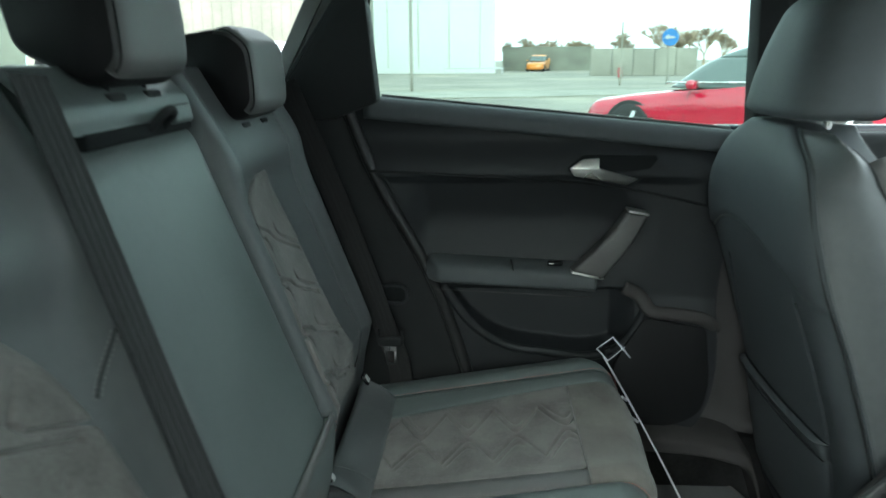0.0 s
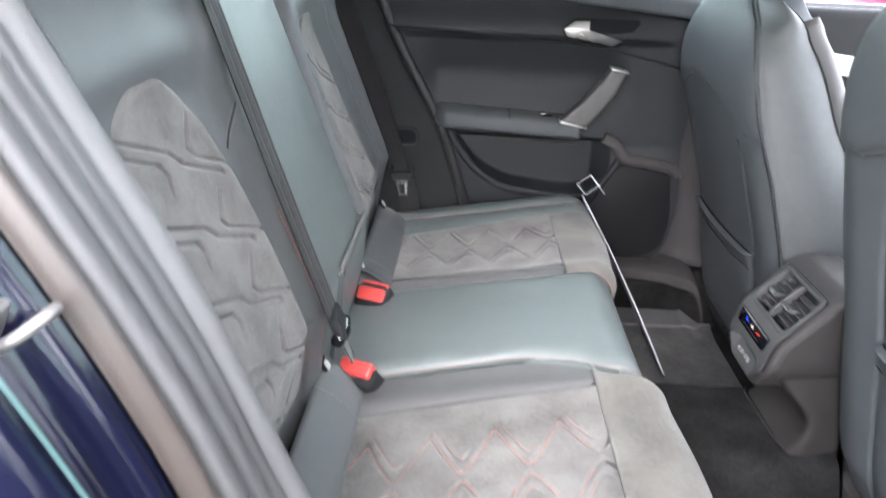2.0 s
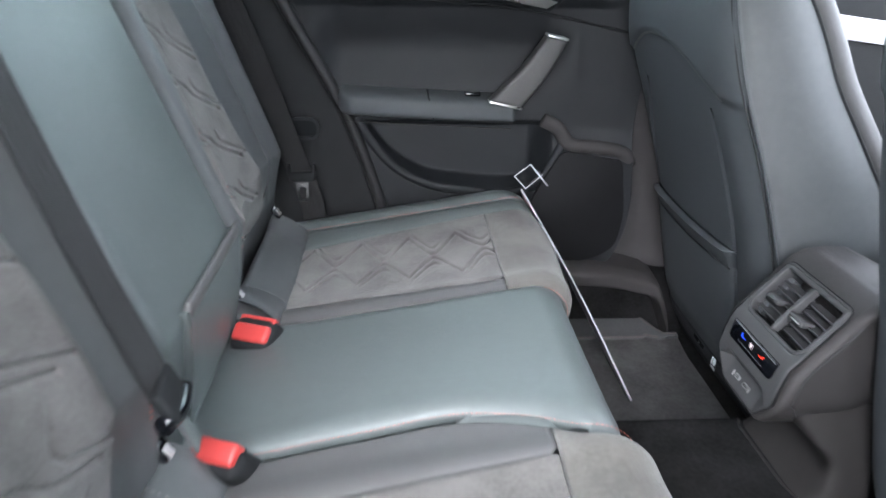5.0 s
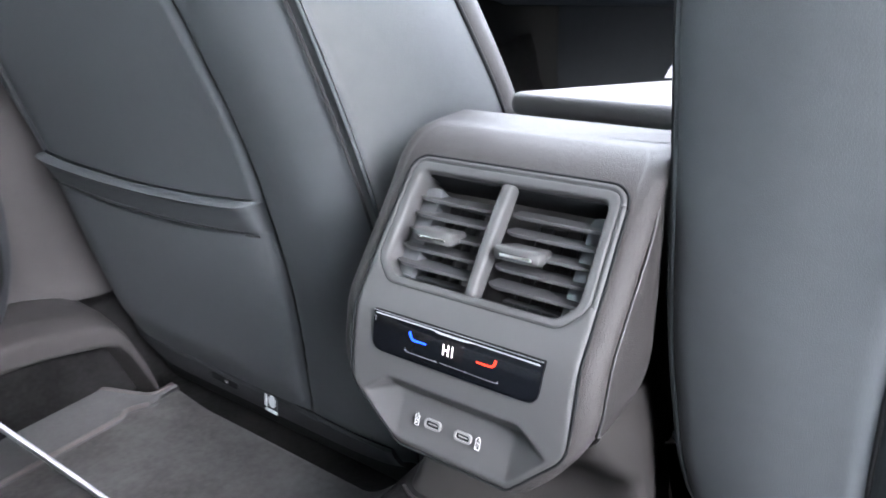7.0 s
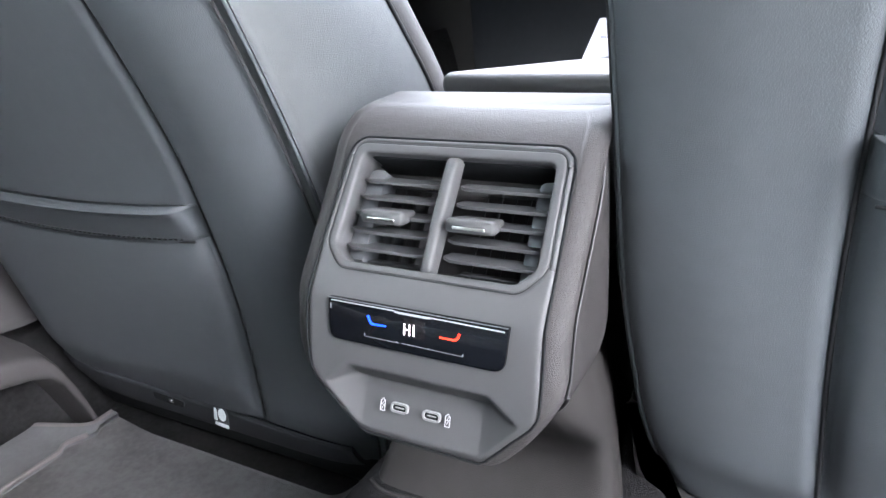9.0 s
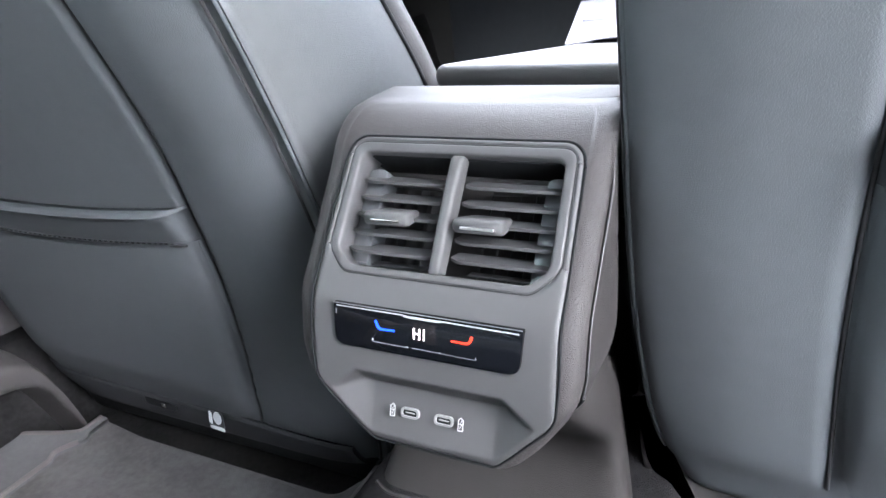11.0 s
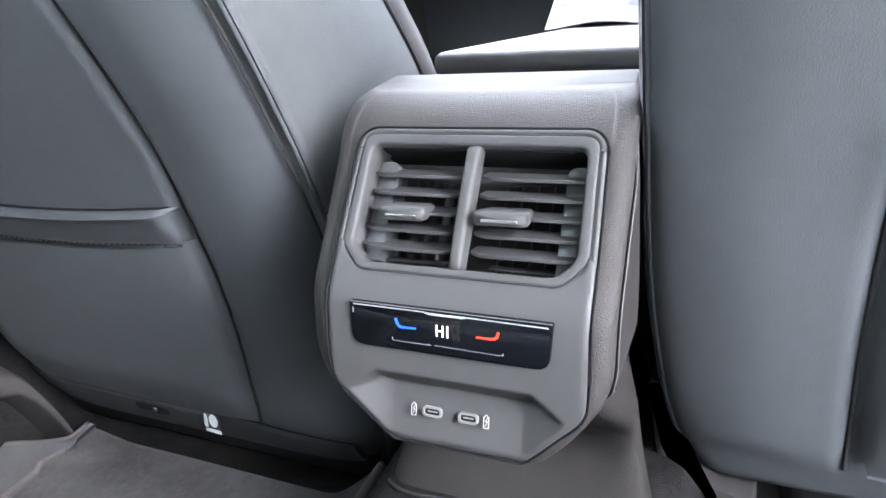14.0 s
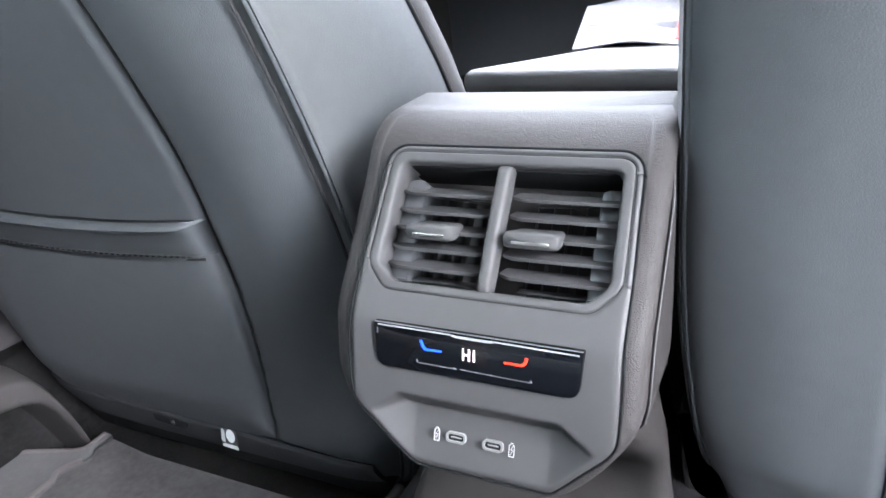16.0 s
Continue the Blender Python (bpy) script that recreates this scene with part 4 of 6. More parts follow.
    loft("back_cover", rings, LEATHER_FRONT, thing, "black leather back cover")
    O = np.array([dx, dy, dz])

    def on_back(v, z, lift):
        v, z = np.asarray(v, float), np.asarray(z, float)
        return np.stack([back_at(v, z) - lift, sgn * v, z], -1) + O

    # lighter side panel on the tunnel side
    zz, ss = np.linspace(0.10, 0.842, 62), np.linspace(0.02, 1, 26)
    ZZ, SS = np.meshgrid(zz, ss, indexing="ij")
    lead = 0.004
    if sgn > 0:
        wide = curve1(ZZ, [0.10, 0.40, 0.45, 0.50, 0.55, 0.60, 0.65, 0.70, 0.73, 0.77, 0.815, 0.842], [0.22, 0.210, 0.202, 0.187, 0.172, 0.160, 0.148, 0.139, 0.132, 0.113, 0.08, 0.04])
        XX = bx(ZZ) + 0.012 + (SS - 0.02) * (wide - 0.030)
    else:
        XX = back_at(vi(ZZ) + 0.004, ZZ) - 0.002 + SS * curve1(ZZ, [0.10, 0.40, 0.60, 0.70, 0.815, 0.842], [0.20, 0.215, 0.225, 0.18, 0.10, 0.04])
    swell = (0.020 if sgn > 0 else 0.010) + 0.075 * smoothstep(0.77, 0.84, ZZ)
    YY = vi(ZZ) - lead - swell * np.sin(SS * np.pi * 0.75) + 0.004 * (1 - smoothstep(0, 0.12, SS)) + 0.01 * SS
    slab("side_panel", np.stack([XX + dx, dy + sgn * YY, ZZ + dz], -1), (0, sgn * 0.02, 0), LEATHER_BACK, thing, "charcoal leather side panel", flip=sgn > 0)
    # edge seam between the back and the side panel
    pts = np.stack([XX[:, 0] + dx - 0.002, dy + sgn * (YY[:, 0] + 0.003), zz + dz], -1)
    tube("edge_piping", pts + np.array([0.002, 0, 0]), 0.0018, LEATHER_FRONT, thing, sides=8)
    if sgn > 0:
        tube("edge_seam", pts + np.array([-0.002, sgn * 0.006, 0]), 0.0012, SEAM, thing, sides=6)
    pts = np.stack([XX[:, -1] + dx, dy + sgn * (YY[:, -1] - 0.001), zz + dz], -1)
    if sgn > 0:
        tube("front_seam", pts, 0.0018, SEAM, thing, sides=8)
        tube("front_bolster", pts[4:-3] + np.array([0.012, 0.014, 0.0]), 0.018, LEATHER_SIDE, thing, "pale leather front bolster edge", sides=16)
    # curved piping under the shoulders
    vv = np.linspace(0.215, 0.60, 40)
    zp = pipe_z(vv)
    tube("shoulder_piping", on_back(vv, zp, -0.002), 0.0030, LEATHER_SIDE, thing, sides=8)
    # panel seam down both sides
    for ks_, v_knots in (seam_in, seam_out):
        z5 = np.linspace(0.60, 0.14, 50)
        v5 = curve1(-z5, ks_, v_knots)
        tube("panel_seam", on_back(v5, z5, 0.0008), 0.0014, SEAM, thing, sides=6)
    # map pocket
    S, T = np.meshgrid(np.linspace(0, 1, 40), np.linspace(0, 1, 50), indexing="ij")
    z = 0.135 + S * (0.347 + 0.012 * (2 * T - 1) ** 2 - 0.135)
    a = curve1(-z, *seam_in) + 0.001
    b = curve1(-z, *seam_out) - 0.001
    v = a + (b - a) * T
    lift = -0.002 + (0.004 + 0.010 * smoothstep(0, 0.3, S)) * (1 - np.exp(-np.minimum(T, 1 - T) / 0.05))
    slab("map_pocket", on_back(v, z, lift), (0.008, 0, 0), LEATHER_FRONT, thing, "leather map pocket", flip=sgn > 0)
    S, T = np.meshgrid(np.linspace(0, 1, 24), np.linspace(0, 1, 60), indexing="ij")
    mid_z = 0.362 + 0.010 * (2 * T - 1) ** 2
    z = mid_z - 0.0165 + 0.031 * S
    a, b = curve1(-z, *seam_in) + 0.0015, curve1(-z, *seam_out) - 0.0015
    v = a + (b - a) * T
    close = 1 - np.exp(-np.minimum(T, 1 - T) / 0.018)
    lift = (0.0085 + 0.006 * smoothstep(0.05, 0.95, S) + 0.0035 * hump(S, 0.93, 0.09) - 0.012 * smoothstep(0.95, 1.0, S) ** 2 - 0.004 * (1 - smoothstep(0.0, 0.08, S))) * close
    slab("pocket_rim", on_back(v, z, lift), (0.010, 0, 0), LEATHER_FRONT, thing, "padded pocket rim", flip=sgn > 0)
    vr, zr = v[0], z[0]
    tube("pocket_seam", on_back(vr[1:-1], zr[1:-1] - 0.001, 0.0075), 0.0011, SEAM, thing, sides=6)
    stitches("pocket_stitch", on_back(vr[2:-2], zr[2:-2] + 0.0035, 0.0125), SEAM, thing, "dark stitching")
    # head restraint, facing forward
    head_restraint(thing, (0.052 + dx, sgn * 0.380, 0.947 + dz), (0.150, 0.250, 0.182), 0.818 + dz)
    # seat base under the back
    part("seat_base", rbox((0.46, 0.46, 0.14), 0.04, pose(0.36 + dx, sgn * 0.385, 0.20 + dz)), LEATHER_FRONT, thing)
    part("base_cover", rbox((0.05, 0.44, 0.09), 0.015, pose(0.18 + dx, sgn * 0.385, 0.10 + dz, 0, -20, 0)), PLASTIC_SOFT, thing)
    for v in (0.22, 0.55):
        part("seat_rail", rbox((0.34, 0.045, 0.04 + dz), 0.006, pose(0.42 + dx, sgn * v, 0.045 + dz / 2)), PLASTIC_SOFT, thing, "dark steel seat rail")
    return thing, on_back


seat_l, on_left = front_seat(1, 0.0, 0.0, 0.0, "black leather front passenger seat seen from behind")
seat_r, _ = front_seat(-1, -0.010, 0.045, 0.075, "black leather driver seat seen from behind, raised")
S, T = np.meshgrid(np.linspace(0, 1, 16), np.linspace(0, 1, 50), indexing="ij")
v = 0.180 + 0.440 * T
z = 0.096 + (0.046 + 0.008 * T - 0.010 * (1 - T) ** 3) * S
slab("lower_strip", on_left(v, z, 0.0035 * (1 - np.exp(-np.minimum(S, 1 - S) / 0.06)) + 0.0015), (0.006, 0, 0), STRIP, seat_l, "dark plastic strip under the back", flip=True)
TM = axes(on_left(0.330, 0.1370, 0.0110), (0, -1, 0), (0.10, 0, 1.0))
tag = part("airbag_tag", prism(rounded([(-0.0100, -0.0108), (0.0100, -0.0108), (0.0085, 0.0095), (-0.0095, 0.0100)], 0.003), 0.0012, 0.0004, TM), STRIP, seat_l, "small woven safety tag")
part("tag_print", prism(rounded([(-0.0095, -0.004), (-0.0050, -0.0055), (-0.0045, 0.0085), (-0.0075, 0.0100)], 0.0015), 0.0006, 0, TM @ pose(0, 0, 0.001)), TAG_WHITE, tag)
part("tag_print", prism([(0.0025 + 0.0052 * math.cos(q), 0.0030 + 0.0072 * math.sin(q)) for q in np.linspace(0, 2 * math.pi, 20, endpoint=False)], 0.0006, 0, TM @ pose(0, 0, 0.001)), TAG_WHITE, tag)
part("tag_print", prism(rounded([(-0.0090, -0.0100), (0.0100, -0.0112), (0.0095, -0.0070), (-0.0080, -0.0066)], 0.001), 0.0006, 0, TM @ pose(0, 0, 0.001)), TAG_WHITE, tag)
LM = axes(on_left(0.415, 0.132, 0.005), (0, -1, 0), (0, 0, 1))
part("lever_slot", prism(rounded([(-0.024, -0.004), (0.020, -0.006), (0.022, 0.002), (-0.024, 0.005)], 0.003), 0.0015, 0, LM), VOID, seat_l)
part("lever", rbox((0.006, 0.005, 0.004), 0.0015, LM @ pose(0.004, 0.0, 0.002)), STEEL, seat_l)
# curved plastic trim at the tunnel-side foot of the driver seat
poly = rounded([(-0.0790, 0.262), (-0.0860, 0.252), (-0.0930, 0.205), (-0.1030, 0.184), (-0.1250, 0.174), (-0.1500, 0.168), (-0.1500, 0.118), (-0.1100, 0.112), (-0.0880, 0.155), (-0.0810, 0.21)], 0.004, 4)
part("side_trim", prism([(-y, z) for y, z in poly], 0.035, 0.006, axes((0.160, 0, 0), (0, -1, 0), (0, 0, 1))), SIDE_COVER, seat_r, "curved grey plastic seat trim")

# ---- rear centre console ----
console = empty("centre_console", "grey grained plastic rear console with air vents and climate panel", "console")


def face_x(z):
    """Rear face of the console, from the foot to the top edge."""
    return curve1(z, [0.265, 0.285, 0.312, 0.345, 0.362, 0.376, 0.392, 0.420, 0.448, 0.462], [-0.008, -0.011, -0.012, -0.008, -0.004, 0.0005, 0.013, 0.036, 0.059, 0.070])


def shell_w(z):
    return curve1(z, [0.2840, 0.2865, 0.2905, 0.2985, 0.316, 0.332, 0.344, 0.36, 0.40, 0.436, 0.450, 0.4565, 0.4605, 0.4635], [0.030, 0.037, 0.0435, 0.0520, 0.0665, 0.0765, 0.0800, 0.0808, 0.0812, 0.0812, 0.0808, 0.0800, 0.0785, 0.0740])


def side_in(x):
    """How far the flanks of the console draw in towards the front of the car."""
    return 0.030 * smoothstep(0.050, 0.17, x)


def panel_half(z):
    """Half width of the satin panel: cut corners below, nearly straight sides."""
    return curve1(z, [0.2972, 0.2985, 0.3010, 0.3150, 0.3285, 0.3330, 0.3400, 0.385, 0.445], [0.030, 0.0375, 0.0405, 0.0545, 0.0675, 0.0699, 0.0708, 0.0712, 0.0694])


def on_face(y, z, lift=0.0):
    """A place on the console's face; lift: metres off it."""
    z = np.asarray(z, float)
    y = np.asarray(y, float)
    dxdz = (face_x(z + 0.002) - face_x(z - 0.002)) / 0.004
    nx, nz = -1 / np.sqrt(1 + dxdz**2), dxdz / np.sqrt(1 + dxdz**2)
    return np.stack([face_x(z) + nx * lift, y + 0 * z, z + nz * lift], -1)


def face_axes(y, z, lift=0.0):
    """Local x to the car's right, y up along the face, z out of it."""
    p, q = on_face(y, z, lift), on_face(y, z + 0.002, lift)
    return axes(p, (0, -1, 0), q - p)


shell = []
for z in np.r_[np.linspace(0.284, 0.2965, 14), np.linspace(0.297, 0.380, 40), np.linspace(0.3805, 0.4405, 56), 0.4410 + 0.0225 * np.sin(np.linspace(0.06, 1, 26) * np.pi / 2)]:
    w = float(shell_w(z))
    xf = float(face_x(min(z, 0.4635))) + 0.002 + 0.014 * max(0.0, (0.295 - z) / 0.011) ** 2.2 + 0.020 * (1 - math.sqrt(max(0.0, 1 - (max(0.0, z - 0.4410) / 0.0225) ** 2)))
    xr, rc = float(np.interp(z, [0.43, 0.460, 0.4635], [0.20, 0.140, 0.132])), 0.011
    arc = np.linspace(0, np.pi / 2, 10)
    wl_ = w + 0.0060 * float(smoothstep(0.29, 0.33, z)) + 0.0020 * float(smoothstep(0.430, 0.456, z))
    yf = np.linspace(wl_ - rc, -(w - rc), 161)
    ph = float(panel_half(np.clip(z, 0.2972, 0.445)))
    deep = 0.036 * (1 - smoothstep(0.0625, 0.0635, np.abs(yf))) * smoothstep(0.3700, 0.3712, z) * (1 - smoothstep(0.4420, 0.4435, z))
    deep = np.maximum(deep, 0.010 * (1 - smoothstep(ph - 0.005, ph - 0.003, np.abs(yf))) * smoothstep(0.2995, 0.3005, z) * (1 - smoothstep(0.4455, 0.4470, z)))
    ring = [(xf + rc - rc * np.sin(t), wl_ - rc + rc * np.cos(t)) for t in arc] + list(zip(xf + deep, yf))
    ring += [(xf + rc - rc * np.cos(t), -(w - rc) - rc * np.sin(t)) for t in arc]
    flank = np.linspace(0.1, 1.0, 10) * (xr - xf - rc) + xf + rc
    drawn = 1 - 0.90 * float(smoothstep(0.432, 0.455, z))
    ring += [(x, -w + drawn * float(side_in(x))) for x in flank] + [(x, wl_) for x in flank[::-1]]
    shell.append(np.array([(x, y, z) for x, y in ring]))
loft("console_shell", shell, CONSOLE_SKIN, console, "grained grey console skin")

# satin panel below the vents, with the port shelf pressed in
yk = np.array([0.0, 0.0300, 0.0370, 0.0395, 0.0425, 0.0545, 0.0665, 0.0695, 0.0707, 0.0712])
zk = np.array([0.2972, 0.2972, 0.2976, 0.2992, 0.3020, 0.3145, 0.3265, 0.3310, 0.3370, 0.3440])
tk = np.array([0.0, 0.0500, 0.0535, 0.0575, 0.0625, 0.0655, 0.0670, 0.0712])
ztk = np.array([0.3882, 0.3882, 0.3886, 0.3904, 0.3940, 0.3970, 0.4000, 0.4000])
ts, ss = np.linspace(-1, 1, 181), np.linspace(0, 1, 130)
ts = 0.65 * ts + 0.35 * np.sin(ts * np.pi / 2)
SS, TT = np.meshgrid(ss, ts, indexing="ij")
YY = 0.0712 * TT
zb_, zt_ = np.interp(np.abs(YY), yk, zk), np.interp(np.abs(YY), tk, ztk)
ZZ = zb_ + (zt_ - zb_) * SS
shelf_top = 0.3400 - 0.80 * np.maximum(0, np.abs(YY) - 0.0430)
room = shelf_top - (zb_ + 0.0055)
q = (shelf_top - ZZ) / np.maximum(room, 1e-4)
dent = 0.30 * np.maximum(room, 0) * np.clip(np.minimum(q / 0.27, (1 - q) / 0.73), 0, 1)
for _ in range(3):
    dent[1:-1, 1:-1] = (dent[:-2, 1:-1] + dent[2:, 1:-1] + dent[1:-1, :-2] + dent[1:-1, 2:] + 2 * dent[1:-1, 1:-1]) / 6
edge = np.minimum(0.0712 - np.abs(YY), np.minimum((ZZ - zb_) * 0.75, (zt_ - ZZ) + 0.0006 + 0.02 * smoothstep(0.0668, 0.0672, np.abs(YY))))
lift = 0.0030 - dent - 0.0020 * np.exp(-np.maximum(edge, 0) / 0.0013)
slab("fascia", on_face(YY, ZZ, lift), on_face(YY, ZZ, -0.009), PANEL, console, "satin grey fascia panel")

# vents: all in the plane of the upper face
VC = 0.420
VM = face_axes(0.0, VC, 0.0)
bez_out = rounded([(-0.0674, -0.0275), (-0.0550, -0.0410), (0.0550, -0.0410), (0.0674, -0.0275), (0.0654, 0.0352), (-0.0654, 0.0352)], [0.005, 0.005, 0.005, 0.005, 0.008, 0.008], 8)
bez_in = rounded([(-0.0610, -0.0275), (-0.0520, -0.0364), (0.0520, -0.0364), (0.0610, -0.0275), (0.0598, 0.0292), (-0.0598, 0.0292)], [0.004, 0.004, 0.004, 0.004, 0.006, 0.006], 8)


def sweep_ring(name, rings, mat, parent, label=""):
    """Nested outlines with a height each, joined into one closed moulding."""
    pts = np.array([[VM @ Vector((x, y, h)) for x, y in poly] for poly, h in rings])
    return loft(name, np.concatenate([pts, pts[:1]]), mat, parent, label, caps=False)


def blend(a, b, s):
    return [(x0 + (x1 - x0) * s, y0 + (y1 - y0) * s) for (x0, y0), (x1, y1) in zip(a, b)]


# thin rim of the satin panel that runs round the vents
sides = []
for sx in (-1, 1):
    zz = np.linspace(0.3990, 0.4415, 24)
    T, Z = np.meshgrid(np.linspace(0, 1, 8), zz, indexing="ij")
    a = 0.0672 - 0.0016 * (Z - 0.40) / 0.047
    b = 0.0712 - 0.0022 * (Z - 0.40) / 0.047
    Y = sx * (a + (b - a) * T)
    slab("panel_rim", on_face(-Y, Z, 0.0029 - 0.002 * np.exp(-np.minimum(T, 1 - T) * 0.004 / 0.0008)), on_face(-Y, Z, -0.008), PANEL, console, flip=sx < 0)
ang = np.linspace(0, np.pi / 2, 10)
arc_o = [(0.0690 - 0.0115 * (1 - np.cos(t)), 0.0275 + 0.0113 * np.sin(t)) for t in ang]
arc_i = [(0.0654 - 0.0085 * (1 - np.cos(t)), 0.0275 + 0.0079 * np.sin(t)) for t in ang]
outer_ = arc_o + [(-x, y) for x, y in arc_o[::-1]]
inner_ = arc_i + [(-x, y) for x, y in arc_i[::-1]]
P = np.array([[VM @ Vector((x, y, 0.0030 - 0.002 * math.exp(-min(s, 1 - s) * 0.004 / 0.0008))) for x, y in blend(inner_, outer_, s)] for s in np.linspace(0, 1, 8)])
Q = np.array([[VM @ Vector((x, y, -0.008)) for x, y in blend(inner_, outer_, s)] for s in np.linspace(0, 1, 8)])
slab("panel_rim", P, Q, PANEL, console)

# bezel: a soft moulding that rolls into the opening
sweep_ring("vent_surround", [(bez_out, -0.006), (bez_out, 0.0016), (blend(bez_out, bez_in, 0.06), 0.0028), (blend(bez_out, bez_in, 0.20), 0.0031), (blend(bez_out, bez_in, 0.72), 0.0031), (blend(bez_out, bez_in, 0.88), 0.0026), (blend(bez_out, bez_in, 0.97), 0.0014), (bez_in, -0.0020), (bez_in, -0.016), (blend(bez_out, bez_in, 0.5), -0.016)], PANEL, console, "satin grey vent surround")
# dark joint lines: round the whole panel, and round the bezel
gz = np.r_[np.linspace(0.4400, 0.3345, 34), np.linspace(0.3330, 0.3000, 26), np.full(16, 0.2968), np.linspace(0.3000, 0.3330, 26), np.linspace(0.3345, 0.4400, 34)]
gh = panel_half(np.clip(gz, 0.2972, 0.445)) + 0.0007
gy = np.r_[-gh[:60], np.linspace(-0.036, 0.036, 16), gh[76:]]
loop = list(on_face(gy, gz, 0.0016)) + [np.array(VM @ Vector((-x * 1.010, y + 0.0006, 0.0016))) for x, y in arc_o[1:]] + [np.array(VM @ Vector((x * 1.010, y + 0.0006, 0.0016))) for x, y in arc_o[::-1][:-1]]
tube("panel_gap", np.array(loop + [loop[0]]), 0.0007, VOID, console, sides=6)
tube("bezel_gap", np.array([VM @ Vector((x * 1.003, y * 1.006, 0.0020)) for x, y in bez_out + bez_out[:1]]), 0.0004, SEAM, console, sides=6)

# black sheet behind the slats; its colour stands for the duct's unlit depth
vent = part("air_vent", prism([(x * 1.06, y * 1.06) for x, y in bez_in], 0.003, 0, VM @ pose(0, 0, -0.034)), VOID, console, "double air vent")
for sx in (-1, 1):
    part("duct_wall", rbox((0.003, 0.066, 0.032), 0.001, VM @ pose(sx * 0.0622, -0.003, -0.017)), VENT, vent)
# upper and lower walls take the same black as painted shade
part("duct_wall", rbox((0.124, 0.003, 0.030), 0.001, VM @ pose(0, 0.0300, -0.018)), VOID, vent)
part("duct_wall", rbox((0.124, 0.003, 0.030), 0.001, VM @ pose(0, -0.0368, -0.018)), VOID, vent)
# centre divider: a slim bar that bows out at its top
rings = []
for s in np.linspace(0, 1, 20):
    h = -0.0370 + 0.0680 * s
    top_, w = 0.0035 + 0.0012 * math.sin(math.pi * s) - 0.004 * max(0.0, (s - 0.93) / 0.07) ** 2, 0.0034 + 0.0004 * s
    prof = rounded([(-w, -0.006), (w, -0.006), (w, top_), (-w, top_)], [0.001, 0.001, 0.0030, 0.0030], 6)
    rings.append([tuple(VM @ Vector((u_, h, d_))) for u_, d_ in prof])
loft("divider", rings, PANEL, vent, "centre divider")
for sx in (-1, 1):
    a, b = (-0.0612, -0.0036) if sx < 0 else (0.0036, 0.0612)
    for i in range(5):
        h = 0.0166 - 0.0102 * i
        m = VM @ pose(0, h, -0.0095, 90 + 29, 0, 0)
        front_, back_ = 0.0080, -0.0075
        outl = [(a, back_), (b, back_), (b, front_ - 0.0045 if sx < 0 else front_), (b - 0.0050 if sx < 0 else b, front_), (a + 0.0085, front_), (a, front_ - 0.0055)]
        if sx > 0:
            outl = [(a, back_), (b, back_), (b, front_ - 0.0015), (b - 0.002, front_), (a + 0.0065, front_), (a, front_ - 0.0050)]
        part("slat", prism(rounded(outl, 0.0008, 2), 0.0018, 0.0005, m @ pose(0, 0, -0.0009)), VENT, vent)
        if i == 2:
            cx, wk = (-0.0335, 0.0275) if sx < 0 else (0.0212, 0.0290)
            km = VM @ pose(cx, h - 0.0022, -0.0030, 90 + 27, 0, 0)
            rings = []
            for s, tw, th in ((-0.0090, 0.74, 0.0020), (-0.0080, 0.82, 0.0028), (0.003, 0.97, 0.0036), (0.0065, 1.0, 0.0038), (0.0098, 0.97, 0.0036), (0.0108, 0.93, 0.0029)):
                prof = rounded([(-wk / 2 * tw, -th), (wk / 2 * tw, -th), (wk / 2 * tw, th), (-wk / 2 * tw, th)], th * 0.75, 4)
                rings.append([tuple(km @ Vector((u_, s, d_))) for u_, d_ in prof])
            knob = loft("slider", rings, PANEL, vent, "vent slider with chrome strip")
            part("slider_strip", rbox((wk * 0.66, 0.0012, 0.0016), 0.0005, km @ pose(0.0, 0.0108, 0.0008)), CHROME, knob, "chrome strip")
            if sx < 0:
                for q in (-0.0045, 0.0045):
                    part("slider_mark", rbox((0.0042, 0.0026, 0.0005), 0.0002, km @ pose(q, 0.000, -0.0031)), SEAM, knob)
    for q in range(5):
        part("guide_fin", rbox((0.0012, 0.050, 0.008), 0.0004, VM @ pose(sx * 0.0300 - 0.018 + 0.0088 * q, -0.006, -0.027, 0, 22 * sx, 0)), FIN, vent)
    part("cross_vane", rbox((0.036, 0.0012, 0.006), 0.0004, VM @ pose(sx * 0.030, 0.0165, -0.021, 20, 0, 3 * sx)), FIN, vent)
    part("cross_vane", rbox((0.036, 0.0012, 0.006), 0.0004, VM @ pose(sx * 0.030, -0.0310, -0.016, 30, 0, 0)), FIN, vent)
    poly = rounded([(-0.0062, -0.034), (0.0062, -0.034), (0.0062, 0.0235), (-0.0062, 0.0235)], [0.001, 0.001, 0.005, 0.005], 5)
    part("end_plate", prism(poly, 0.014, 0.0016, VM @ pose(sx * 0.0545, 0, -0.0235)), CHROME_DULL, vent, "pale satin end plate")

# climate display
DC = 0.3650
DM = face_axes(0.0, DC, 0.0022)
poly = rounded([(-0.0550, 0.0122), (-0.0540, -0.0118), (0.0532, -0.0118), (0.0550, 0.0122)], [0.001, 0.007, 0.007, 0.001], 6)
display = part("climate_display", prism(poly, 0.0026, 0.0008, DM), GLOSS, console, "gloss black climate display")


